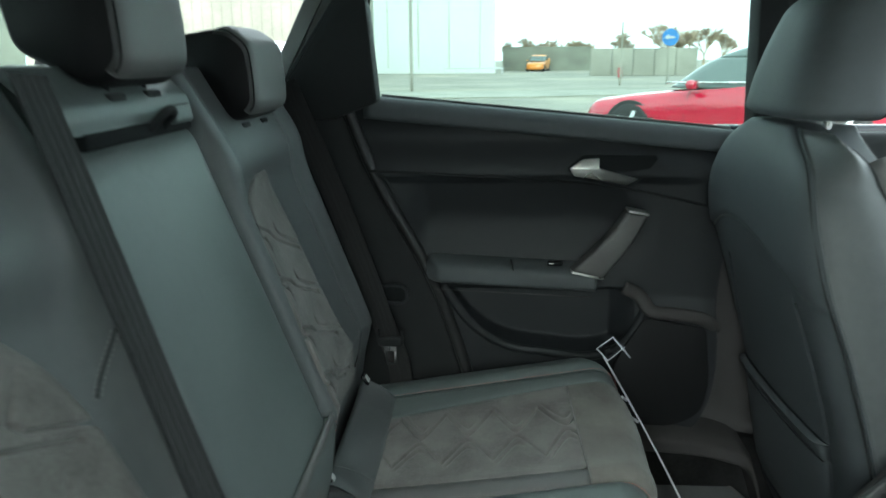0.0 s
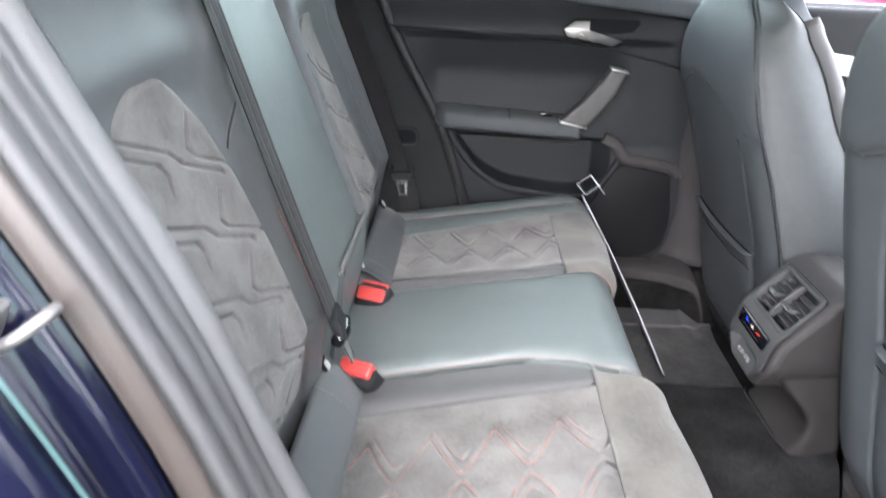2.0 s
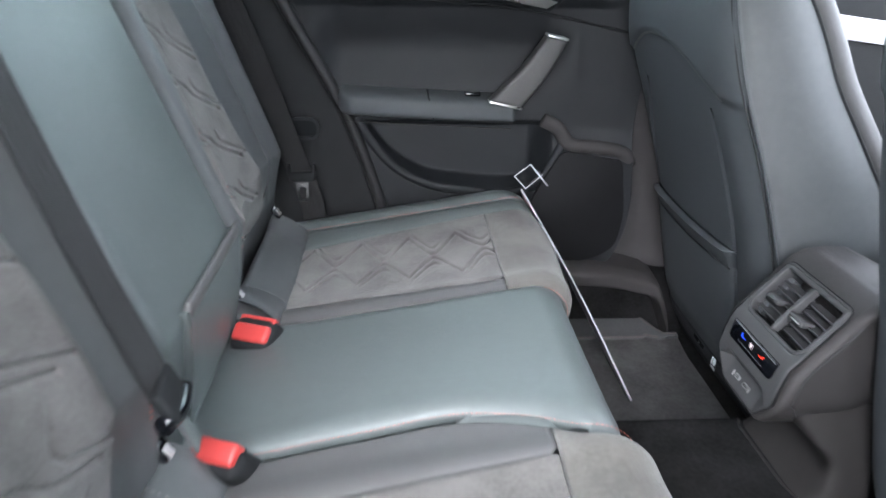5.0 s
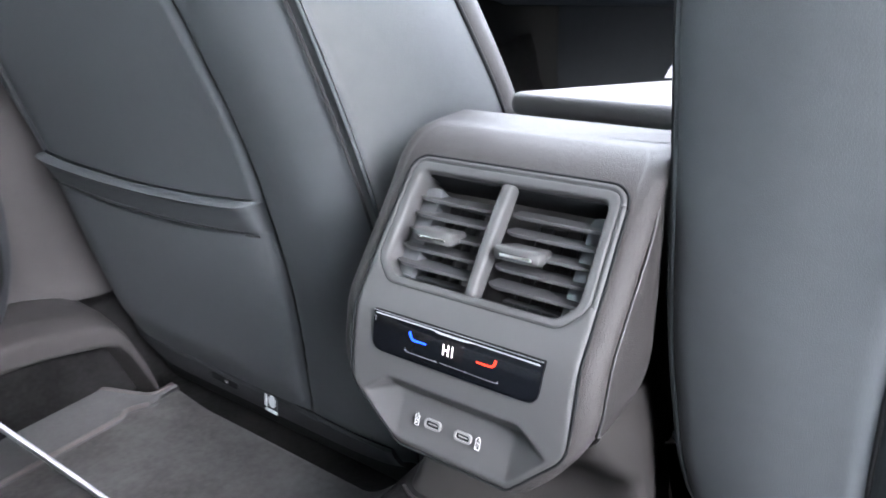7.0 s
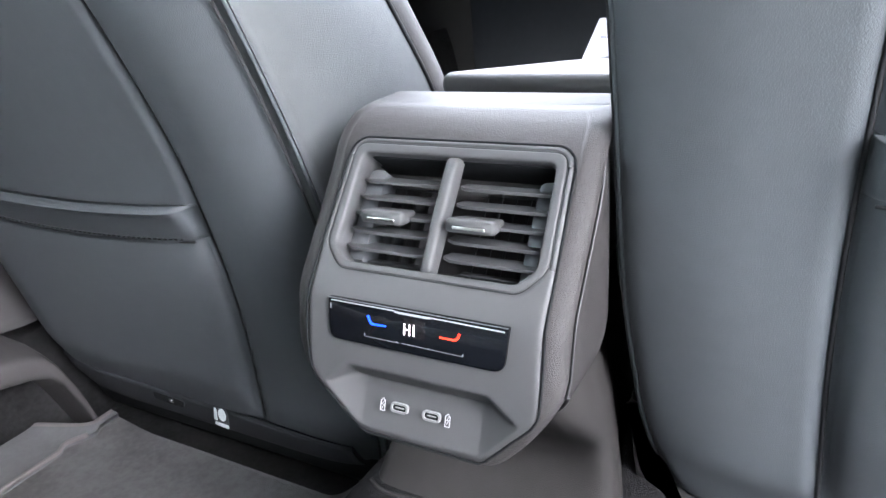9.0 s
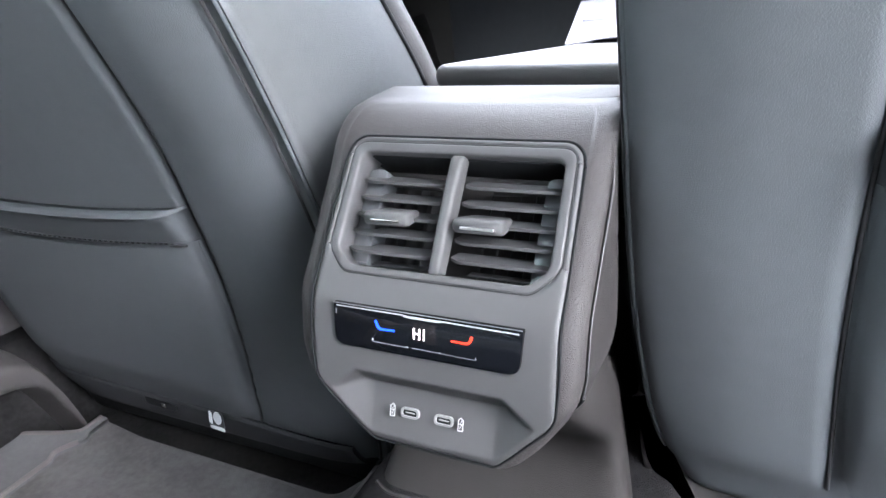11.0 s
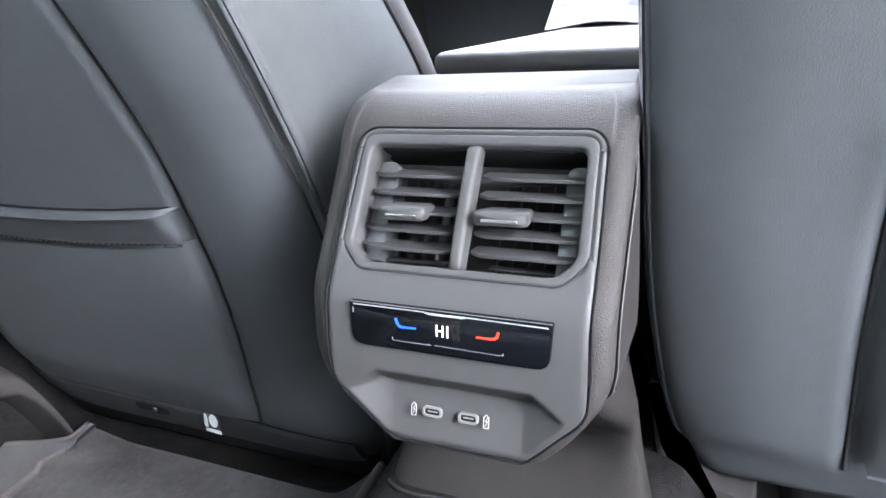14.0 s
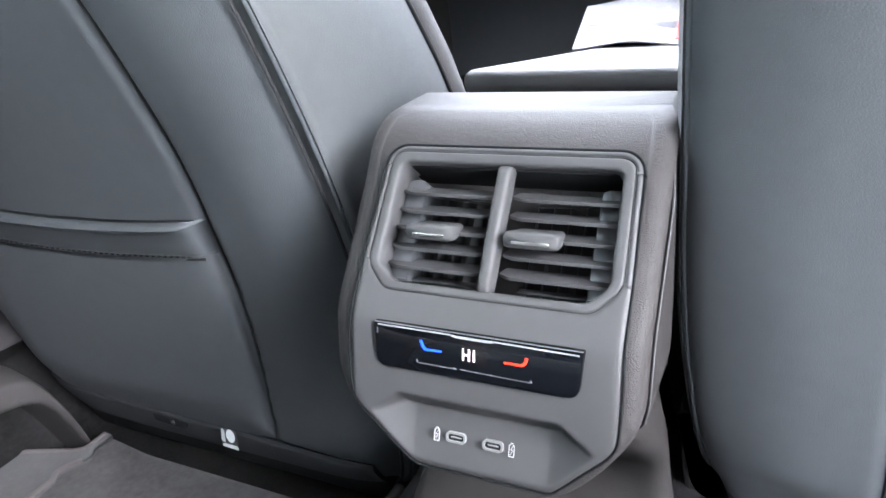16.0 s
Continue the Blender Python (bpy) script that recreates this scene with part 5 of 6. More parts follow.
def strip(name, pts, w, mat, lift=0.0027):
    verts, faces = [], []
    p = np.array(pts, float)
    t = np.gradient(p, axis=0)
    t /= np.linalg.norm(t, axis=1)[:, None]
    nrm = np.stack([-t[:, 1], t[:, 0]], -1)
    ws = np.broadcast_to(np.asarray(w, float), (len(p),))
    for q, n_, w_ in zip(p, nrm, ws):
        for sg in (-1, 1):
            for zz_ in (lift - 0.0005, lift + 0.0003):
                verts.append(DM @ Vector((*(q + sg * n_ * w_ / 2), zz_)))
    for i in range(len(p) - 1):
        a, b = 4 * i, 4 * i + 4
        faces += [(a + 1, a + 3, b + 3, b + 1), (a, a + 1, b + 1, b), (a + 3, a + 2, b + 2, b + 3), (a + 2, a, b, b + 2)]
    faces += [(0, 2, 3, 1), (4 * len(p) - 4, 4 * len(p) - 3, 4 * len(p) - 1, 4 * len(p) - 2)]
    return mesh_part(name, verts, faces, mat, display, smooth=False)


strip("chrome_line", [(-0.0525, 0.0104), (-0.030, 0.0104), (-0.0115, 0.0104)], 0.0006, LINE_WHITE)
strip("chrome_line", [(-0.0110, 0.0101), (-0.0085, 0.0097), (0.0, 0.0097), (0.0085, 0.0097), (0.0110, 0.0100)], 0.0011, LINE_WHITE)
strip("chrome_line", [(0.0115, 0.0101), (0.030, 0.0099), (0.0528, 0.0097)], 0.0006, LINE_WHITE)
strip("top_bevel", [(-0.0545, 0.0117), (0.0, 0.0117), (0.0545, 0.0117)], 0.0003, LINE_GREY)
part("digit_window", rbox((0.0130, 0.0105, 0.0004), 0.0001, DM @ pose(0.0012, 0.0022, 0.00255)), GLOSS_GREY, display)
strip("touch_line", [(-0.0300, -0.0050), (-0.0299, -0.0064), (-0.0290, -0.0068), (-0.0080, -0.0068)], 0.0003, LINE_GREY)
strip("touch_line", [(-0.0060, -0.0066), (0.0280, -0.0071), (0.0303, -0.0070), (0.0304, -0.0056)], 0.00022, LINE_GREY)
for u_, h_ in ((-0.0299, -0.0058), (-0.0093, -0.0066), (0.0104, -0.0068), (0.0302, -0.0068)):
    part("touch_dot", rbox((0.0008, 0.0008, 0.0004), 0.0002, DM @ pose(u_, h_, 0.0027)), LINE_WHITE, display)
strip("seat_symbol", [(-0.0279, 0.0052), (-0.0266, 0.0022), (-0.0254, 0.0010), (-0.0240, 0.0008), (-0.0163, 0.0010)], (0.0013, 0.0013, 0.0013, 0.0010, 0.0008), BLUE_LIT)
strip("seat_symbol", [(0.0281, 0.0046), (0.0272, 0.0020), (0.0260, 0.0010), (0.0246, 0.0007), (0.0166, 0.0007)], (0.0013, 0.0013, 0.0013, 0.0010, 0.0008), RED_LIT)
for pts in ([(-0.0046, -0.0016), (-0.0046, 0.0044)], [(-0.0014, -0.0016), (-0.0014, 0.0044)], [(-0.0043, 0.0014), (-0.0017, 0.0014)], [(0.0012, -0.0016), (0.0012, 0.0044)]):
    strip("digit_bar", pts, 0.00082, WHITE_LIT)
part("corner_mark", rbox((0.0008, 0.003, 0.0006), 0.0002, DM @ pose(-0.0530, 0.0070, 0.0025)), LINE_GREY, display)

# charging ports
for i, y in enumerate((0.0122, -0.0083)):
    m = face_axes(y, 0.3175, -0.0020) @ pose(0, 0, 0, -19, 0, 0)
    ring_o = rounded([(-0.0055, -0.0028), (0.0055, -0.0028), (0.0055, 0.0028), (-0.0055, 0.0028)], 0.0027, 6)
    ring_i = rounded([(-0.0044, -0.0017), (0.0044, -0.0017), (0.0044, 0.0017), (-0.0044, 0.0017)], 0.0016, 6)
    port = part("charging_port", frame_ring(ring_o, ring_i, 0.0020, m), PORT, console, "pale charging port")
    part("port_hole", prism(ring_i, 0.0009, 0, m), VOID, port)
    part("port_tongue", rbox((0.0058, 0.0007, 0.001), 0.0002, m @ pose(0, 0, 0.0009)), PORT, port)
    bx_ = -0.0108 if i == 0 else 0.0100
    o = rounded([(-0.0015, -0.0036), (0.0015, -0.0036), (0.0015, 0.0026), (0.0006, 0.0026), (0.0006, 0.0036), (-0.0006, 0.0036), (-0.0006, 0.0026), (-0.0015, 0.0026)], 0.0003, 3)
    inn = [(x * 0.80, yq * 0.91) for x, yq in o]
    sym = part("battery_symbol", frame_ring(o, inn, 0.0006, m @ pose(bx_, 0, 0.0012)), WHITE, console)
    for pts in ([(0.0007, 0.0020), (-0.0006, 0.0)], [(-0.0006, 0.0), (0.0007, 0.0001)], [(0.0007, 0.0001), (-0.0005, -0.0024)]):
        a, b = np.array(pts[0]), np.array(pts[1])
        mid, ang_ = (a + b) / 2, math.degrees(math.atan2(*(b - a)[::-1]))
        part("bolt_stroke", rbox((float(np.linalg.norm(b - a)), 0.0003, 0.0005), 0, m @ pose(bx_ + mid[0], mid[1], 0.0015, 0, 0, ang_)), WHITE, sym)

# side covers behind the skin, foot and tunnel trim
for sg in (-1,):
    xx, ss = np.linspace(0, 1, 40), np.linspace(0, 1, 24)
    XS, SS = np.meshgrid(xx, ss, indexing="ij")
    zlow, zhigh = 0.3370 - 0.026 * smoothstep(0.0, 0.20, XS), 0.4540 - 0.012 * XS
    ZZ = zlow + (zhigh - zlow) * SS
    x0 = face_x(ZZ) + 0.0140
    XX = x0 + (0.135 - x0) * XS
    YY = sg * (shell_w(ZZ) + (0.0022 if sg < 0 else 0.0075) - 0.0012 * np.exp(-XS / 0.03) - (side_in(XX) if sg < 0 else 0.0))
    slab("side_cover", np.stack([XX, YY, ZZ], -1), (0, -sg * 0.004, 0), SIDE_COVER, console, "grey side cover", flip=sg > 0)
    lead = np.stack([XX[0], YY[0] + sg * 0.0002, ZZ[0]], -1)[::-1]
    under = np.stack([XX[:, 0], YY[:, 0], ZZ[:, 0]], -1)
    tube("side_gap", np.concatenate([lead, under[1:16]]), 0.0006, PANEL, console, sides=6)
rings = []
for s in np.linspace(0, 1, 40):
    z = 0.352 - 0.172 * s
    xf = float(curve1(z, [0.18, 0.188, 0.20, 0.225, 0.255, 0.285, 0.305, 0.352], [0.040, 0.042, 0.050, 0.066, 0.066, 0.042, 0.026, 0.030]))
    w = float(curve1(z, [0.18, 0.20, 0.23, 0.27, 0.305, 0.352], [0.096, 0.0925, 0.0890, 0.0845, 0.0770, 0.074]))
    ang = np.linspace(0, 2 * np.pi, 72, endpoint=False)
    ce, se = np.cos(ang), np.sin(ang)
    px, py = np.sign(ce) * np.abs(ce) ** 0.20, np.sign(se) * np.abs(se) ** 0.20
    hollow = 0.012 * hump(z, 0.235, 0.03) * (1 - py**2) * (px > 0)
    x = (xf + 0.27) / 2 - (0.27 - xf) / 2 * px + hollow
    rings.append(np.stack([x, (w - side_in(x)) * py, np.full(72, z)], -1))
loft("console_foot", rings, FOOT, console, "grey plastic console foot")
tube("foot_edge", [(0.046, 0.088, 0.198), (0.042, 0.080, 0.197), (0.041, 0.050, 0.197), (0.042, 0.0, 0.197), (0.045, -0.055, 0.197), (0.054, -0.084, 0.197)], 0.0016, SIDE_COVER, console, "pale foot edge", n=60)

# front armrest ahead of the console
arm = console
part("lid_top", rbox((0.36, 0.176, 0.018), 0.008, pose(0.385, 0.005, 0.4300, 0, 7.5, 0), 5), LEATHER_SIDE, arm, "padded armrest lid")
part("lid_base", rbox((0.352, 0.170, 0.10), 0.006, pose(0.385, 0.004, 0.376, 0, 7.5, 0)), PLASTIC, arm)
part("box_body", rbox((0.50, 0.16, 0.30), 0.02, pose(0.46, 0.0, 0.22)), PLASTIC_SOFT, arm)

part("front_tray", rbox((0.46, 0.24, 0.30), 0.02, pose(0.95, 0.06, 0.21)), PLASTIC_SOFT, arm, "dark front tray of the console")
leaflet = empty("paper_leaflet", "pale folded paper leaflet with a red edge on the front tray", "paper", at=(0.95, 0.12, 0.362))
S, T = np.meshgrid(np.linspace(-0.5, 0.5, 16), np.linspace(-0.5, 0.5, 24), indexing="ij")
slab("sheet", np.stack([0.95 + 0.10 * S + 0.02 * T, 0.125 - 0.17 * T, 0.392 + 0.055 * S + 0.004 * np.cos(6 * T)], -1), (0, 0, -0.0012), LEAFLET, leaflet)
part("red_print", rbox((0.09, 0.014, 0.002), 0.0005, pose(0.957, 0.046, 0.389, 0, -29, 0)), RED, leaflet, "red printed edge")
part("stand", rbox((0.05, 0.14, 0.035), 0.004, pose(0.965, 0.125, 0.376)), LEAFLET, leaflet)

# ---- far rear door ----
door = empty("door_1", "closed black rear car door card with satin handle", "door", kind="structure")


def door_y(x, z):
    """Inner surface of the door card."""
    y = 0.690 - 0.030 * smoothstep(0.80, 0.715, z) + 0 * x
    y = y + 0.025 * hump(z, 0.62, 0.07) * (1 - smoothstep(-0.16, -0.08, x)) * smoothstep(-0.60, -0.54, x)
    y = y + 0.012 * smoothstep(0.72, 0.70, z) * (1 - smoothstep(-0.10, 0.02, x))
    y = y - 0.012 * hump(z, 0.84, 0.03)
    # speaker bulge
    sp = smoothstep(-0.16, -0.09, x) * smoothstep(0.48, 0.40, z)
    y = y - 0.018 * sp
    # bin recess
    zb_ = curve1(np.clip(x, -0.52, -0.10), [-0.52, -0.46, -0.40, -0.30, -0.20, -0.10], [0.50, 0.415, 0.372, 0.350, 0.345, 0.38])
    rec = smoothstep(-0.515, -0.49, x) * (1 - smoothstep(-0.17, -0.12, x)) * (1 - smoothstep(0.47, 0.49, z)) * smoothstep(zb_ - 0.004, zb_ + 0.02, z)
    y = y + 0.050 * rec
    return y


def top_z(x):
    return 0.8635 - 0.094 * (np.asarray(x, float) + 0.63)


xx, tt = np.linspace(-0.72, 0.075, 200), np.linspace(0, 1, 200)
X, T = np.meshgrid(xx, tt, indexing="ij")
Zd = 0.16 + (top_z(X) - 0.16) * T
rear_edge = curve1(Zd, [0.05, 0.30, 0.49, 0.72, 0.92], [-0.40, -0.46, -0.525, -0.645, -0.72])
Xd = rear_edge + (X - X.min()) / (X.max() - X.min()) * (curve1(Zd, [0.15, 0.19, 0.24, 0.30, 0.45, 0.80], [-0.06, 0.0, 0.028, 0.040, 0.035, 0.075]) - rear_edge)
Yd = door_y(Xd, Zd)
Yd = Yd + 0.03 * smoothstep(0.972, 1.0, T) ** 2
slab("door_card", np.stack([Xd, Yd, Zd], -1), np.stack([Xd, 0 * Xd + 0.775, Zd], -1), PLASTIC, door, "black grained door card", flip=True)

# padded rail along the window, in a paler tone that stands for light on its top
xs = np.linspace(-0.665, 0.060, 50)
ring = np.array(rounded([(-0.016, -0.040), (0.02, -0.040), (0.06, 0.0), (0.004, 0.004), (-0.012, -0.010)], [0.012, 0.004, 0.004, 0.010, 0.014], 5))
loft("window_rail", [np.stack([np.full(len(ring), x), 0.672 + ring[:, 0], float(top_z(x)) + 0.002 + ring[:, 1]], -1) for x in xs], LEATHER_FRONT, door, "soft padded window rail, paler for the light on its top")
# crease below the upper rail, insert edge
xs = np.linspace(-0.655, 0.03, 60)
zc = curve1(xs, [-0.66, -0.55, -0.44, -0.25, -0.12, 0.03], [0.727, 0.722, 0.716, 0.704, 0.685, 0.655])
tube("rail_crease", np.stack([xs, door_y(xs, zc) - 0.001, zc], -1), 0.0030, PLASTIC_SOFT, door, sides=6)
zs = np.linspace(0.56, 0.722, 30)
xs = curve1(zs, [0.56, 0.722], [-0.553, -0.632])
tube("insert_seam", np.stack([xs, door_y(xs, zs) - 0.001, zs], -1), 0.002, SEAM, door, sides=6)

# armrest
S, T = np.meshgrid(np.linspace(0, 1, 70), np.linspace(0, 2 * np.pi, 40, endpoint=False), indexing="ij")
rings = []
for s in np.linspace(0, 1, 50):
    x = -0.555 + 0.345 * s
    zc_ = 0.528 - 0.016 * s
    hh = 0.030 * (1 - (1 - min(1, s / 0.06)) ** 2 * 0.6)
    reach = 0.060 * min(1, (s / 0.10) ** 0.5) + 0.006 * s
    ang = np.linspace(0, 2 * np.pi, 40, endpoint=False)
    ce, se = np.cos(ang), np.sin(ang)
    py, pz = np.sign(ce) * np.abs(ce) ** 0.5, np.sign(se) * np.abs(se) ** 0.5
    rings.append(np.stack([np.full(40, x), 0.690 - reach * np.maximum(py, -0.4), zc_ + hh * pz * (1 - 0.25 * (py > 0) * py)], -1))
loft("door_armrest", rings, LEATHER_FRONT, door, "padded black armrest")
zs = np.linspace(0.50, 0.556, 12)
tube("armrest_split", np.stack([-0.372 - 0.22 * (zs - 0.53), 0.6315 + 0.35 * np.maximum(0, zs - 0.535), zs], -1), 0.0015, VOID, door, sides=6)
xs = np.linspace(-0.53, -0.215, 30)
tube("armrest_line", np.stack([xs, np.full(30, 0.629), 0.496 - 0.045 * (xs + 0.53)], -1), 0.0010, PLASTIC_WARM, door, sides=6)
part("window_switch", rbox((0.03, 0.02, 0.008), 0.003, pose(-0.29, 0.650, 0.545, -8, 0, 0)), GLOSS, door)

# pull handle: slanted grip with chrome ends
rings = []
for s in np.linspace(0, 1, 24):
    w, cx, cz = 0.031 - 0.012 * s, -0.229 + 0.092 * s + 0.006 * np.sin(np.pi * s), 0.531 + 0.121 * s
    ring = np.array(rounded([(-w, -0.016), (w, -0.016), (w, 0.020), (-w, 0.020)], [0.009, 0.009, 0.003, 0.003], 5))
    rings.append(np.stack([cx + ring[:, 0], 0.634 + 0.006 * s - 0.006 * np.sin(np.pi * s) + ring[:, 1], cz - 0.20 * ring[:, 0]], -1))
ob = loft("pull_handle", rings, LEATHER_SIDE, door, "slanted grey pull handle")
part("handle_end", rbox((0.064, 0.034, 0.005), 0.0018, pose(-0.229, 0.634, 0.5295, 0, 11.5, 0)), CHROME, ob, "chrome trim")
part("handle_end", rbox((0.040, 0.036, 0.005), 0.0018, pose(-0.137, 0.640, 0.6535, 0, 11.5, 0)), CHROME, ob, "chrome trim")

# inner door handle in its recess
poly = rounded([(-0.272, 0.733), (-0.242, 0.759), (-0.104, 0.759), (-0.098, 0.752), (-0.128, 0.712), (-0.150, 0.696), (-0.262, 0.713)], [0.006, 0.006, 0.004, 0.004, 0.010, 0.008, 0.006], 4)
bm = prism([(x, z) for x, z in poly], 0.004, 0, axes((0, 0.668, 0), (1, 0, 0), (0, 0, 1)))
# flat plate: its black colour gives the recess its shade
part("handle_recess", bm, VOID, door, "black plate for the shade in the handle recess")
# an arrow-shaped lever of two flat satin faces
tip, ridge, end_ = (-0.266, 0.656, 0.7335), (-0.211, 0.6525, 0.7335), (-0.136, 0.655, 0.7130)
verts = [tip, (-0.243, 0.659, 0.751), (-0.211, 0.657, 0.753), ridge, end_, (-0.156, 0.6565, 0.7015), (-0.258, 0.658, 0.719)]
verts += [(x, 0.668, z) for x, y, z in verts]
faces = [(0, 3, 2, 1), (0, 6, 5, 4, 3)] + [(i, (i + 1) % 7, (i + 1) % 7 + 7, i + 7) for i in range(7)] + [tuple(range(13, 6, -1))]
bm = bmesh.new()
vs = [bm.verts.new(v) for v in verts]
for fc in faces:
    bm.faces.new([vs[q] for q in fc])
bmesh.ops.recalc_face_normals(bm, faces=bm.faces[:])
bmesh.ops.bevel(bm, geom=bm.edges[:], offset=0.0008, segments=2, profile=0.5, affect="EDGES")
part("door_handle", bm, CHROME, door, "satin silver inner door handle")

# bin rim, speaker cover
xs = np.linspace(-0.515, -0.11, 60)
zr = curve1(xs, [-0.515, -0.46, -0.40, -0.30, -0.20, -0.11], [0.497, 0.418, 0.374, 0.351, 0.345, 0.380])
tube("bin_rim", np.stack([xs, door_y(xs, zr - 0.012) - 0.002, zr - 0.004], -1), 0.010, PLASTIC, door, "rounded bin rim", sides=12, flat=0.8)
poly = rounded([(-0.110, 0.440), (0.018, 0.418), (0.034, 0.30), (0.022, 0.225), (-0.03, 0.195), (-0.10, 0.19), (-0.19, 0.23), (-0.165, 0.345)], [0.02, 0.012, 0.03, 0.04, 0.03, 0.03, 0.03, 0.03], 6)
sx_ = [(-0.04 + (x + 0.04) * 0.97, 0.33 + (z - 0.33) * 0.97) for x, z in poly]
part("speaker_cover", prism(sx_, 0.006, 0.004, axes((0, 0.645, 0), (1, 0, 0), (0, 0, 1))), SPEAKER, door, "dark speaker cover")
tube("speaker_rim", [(-0.150, 0.655, 0.495), (-0.118, 0.650, 0.478), (-0.100, 0.645, 0.452), (-0.04, 0.645, 0.442), (0.022, 0.648, 0.424), (0.034, 0.654, 0.404)], 0.014, PLASTIC_WARM, door, "raised speaker rim", sides=12, n=40, flat=0.7)
tube("bin_front_rim", [(-0.105, 0.650, 0.452), (-0.13, 0.652, 0.40), (-0.165, 0.656, 0.355)], 0.009, PLASTIC, door, sides=10, n=20)

# side window
glass = empty("window_1", "clear rear door window with black frame", "window", kind="structure")
poly = [(-0.650, float(top_z(-0.650)) - 0.01), (0.120, float(top_z(0.120)) - 0.01), (0.120, 1.20), (-0.668, 1.20)]
pane = part("pane", prism(poly, 0.004, 0, axes((0, 0.735, 0), (1, 0, 0), (0, 0, 1))), GLASS, glass)
pane.visible_shadow = False
tube("window_seal", [(-0.637, 0.722, 0.868), (-0.3, 0.722, float(top_z(-0.3)) + 0.004), (0.05, 0.722, float(top_z(0.05)) + 0.004)], 0.005, RUBBER, glass, sides=8, n=20)

# ---- near door opening ----
jamb = empty("door_opening", "near rear door opening with rubber seals and navy body edge", "door frame", kind="structure")
zt = np.linspace(0.10, 1.18, 70)


def jamb_x(z):
    return curve1(z, [0.10, 0.25, 0.407, 0.508, 0.593, 0.68, 0.743, 0.795, 0.95, 1.18], [-0.43, -0.475, -0.528, -0.562, -0.595, -0.627, -0.655, -0.681, -0.755, -0.84])


def band(name, prof, mat, label="", n=70):
    """A strip that follows the opening; prof: points (forward offset, y)."""
    prof = np.array(prof, float)
    s = np.r_[0, np.cumsum(np.linalg.norm(np.diff(prof, axis=0), axis=1))]
    q = np.linspace(0, s[-1], max(6, 5 * len(prof)))
    fx, fy = curve1(q, s, prof[:, 0]), curve1(q, s, prof[:, 1])
    Zq, F = np.meshgrid(zt, fx, indexing="ij")
    _, Y = np.meshgrid(zt, fy, indexing="ij")
    P = np.stack([jamb_x(Zq) + F, Y, Zq], -1)
    return slab(name, P, (-0.02, 0, 0), mat, jamb, label)


band("inner_trim", [(-0.040, -0.585), (-0.004, -0.598), (0.008, -0.612), (0.010, -0.626), (0.004, -0.636)], TRIM_LIGHT, "light grey inner trim")
band("trim_rib", [(0.000, -0.635), (0.009, -0.640), (0.011, -0.648), (0.002, -0.655)], SEAL_GREY)
band("inner_seal", [(0.000, -0.654), (0.012, -0.659), (0.014, -0.670), (0.002, -0.677)], SEAL_GREY, "grey ribbed rubber seal")
band("seal_lip", [(0.000, -0.676), (0.014, -0.682), (0.015, -0.692), (0.002, -0.699)], SEAL_GREY)
band("flange", [(0.002, -0.698), (0.010, -0.701), (0.011, -0.706), (0.004, -0.710), (-0.004, -0.712)], FLANGE, "brown grey seal strip")
band("body_jamb", [(-0.006, -0.711), (-0.011, -0.718), (-0.002, -0.724), (-0.004, -0.732), (-0.016, -0.740), (-0.018, -0.746), (-0.010, -0.750), (-0.012, -0.755), (-0.016, -0.760), (-0.010, -0.764)], NAVY, "navy painted jamb with pressed folds")
band("body_edge", [(-0.012, -0.764), (0.000, -0.768), (-0.006, -0.780), (-0.04, -0.800), (-0.12, -0.815), (-0.5, -0.83)], NAVY, "navy painted body edge")
# thin pale teal line that follows the navy edge
tube("edge_fold", np.stack([jamb_x(zt) + 0.002, np.full(70, -0.7690), zt], -1), 0.0009, EDGE_TEAL, jamb, "pale teal line along the body edge", sides=8)
part("striker_plate", rbox((0.006, 0.020, 0.026), 0.003, pose(-0.670, -0.745, 0.748, 0, 24, 0)), STRIKER, jamb, "steel door striker")
tube("striker_loop", [(-0.672, -0.752, 0.738), (-0.652, -0.748, 0.750), (-0.646, -0.735, 0.754), (-0.655, -0.723, 0.746), (-0.672, -0.719, 0.738)], 0.0030, STRIKER, jamb, "steel striker loop", n=24, sides=10)

# the near rear door, swung wide open on the centre pillar: unseen, added to shade the driver seat
open_door = empty("door_4", "unseen near rear door, wide open, added to block side light", "door", kind="structure")
DO = axes((-0.03, -0.79, 0), (-0.34, -0.94, 0), (0, 0, 1))
body = [(0.0, 0.05), (0.72, 0.05), (0.80, 0.12), (0.98, 0.50), (1.02, 0.80), (0.0, 0.76)]
part("door_skin", prism(rounded(body, 0.03), 0.05, 0.01, DO @ pose(0, 0, -0.05)), NAVY, open_door, "navy outer skin")
part("door_card", prism(rounded([(0.03, 0.10), (0.72, 0.10), (0.95, 0.52), (0.98, 0.78), (0.03, 0.74)], 0.03), 0.06, 0.015, DO @ pose(0, 0, 0.002)), PLASTIC, open_door, "black inner card")
frame_o = rounded([(0.0, 0.74), (1.02, 0.78), (0.86, 1.10), (0.78, 1.16), (0.02, 1.16)], 0.02, 4)
frame_i = rounded([(0.06, 0.77), (0.94, 0.80), (0.82, 1.06), (0.76, 1.11), (0.06, 1.11)], 0.02, 4)
part("window_frame", frame_ring(frame_o, frame_i, 0.04, DO @ pose(0, 0, -0.03)), PLASTIC_SOFT, open_door, "black window frame")
pane = part("pane", prism(frame_i, 0.004, 0, DO @ pose(0, 0, -0.01)), GLASS, open_door)
pane.visible_shadow = False

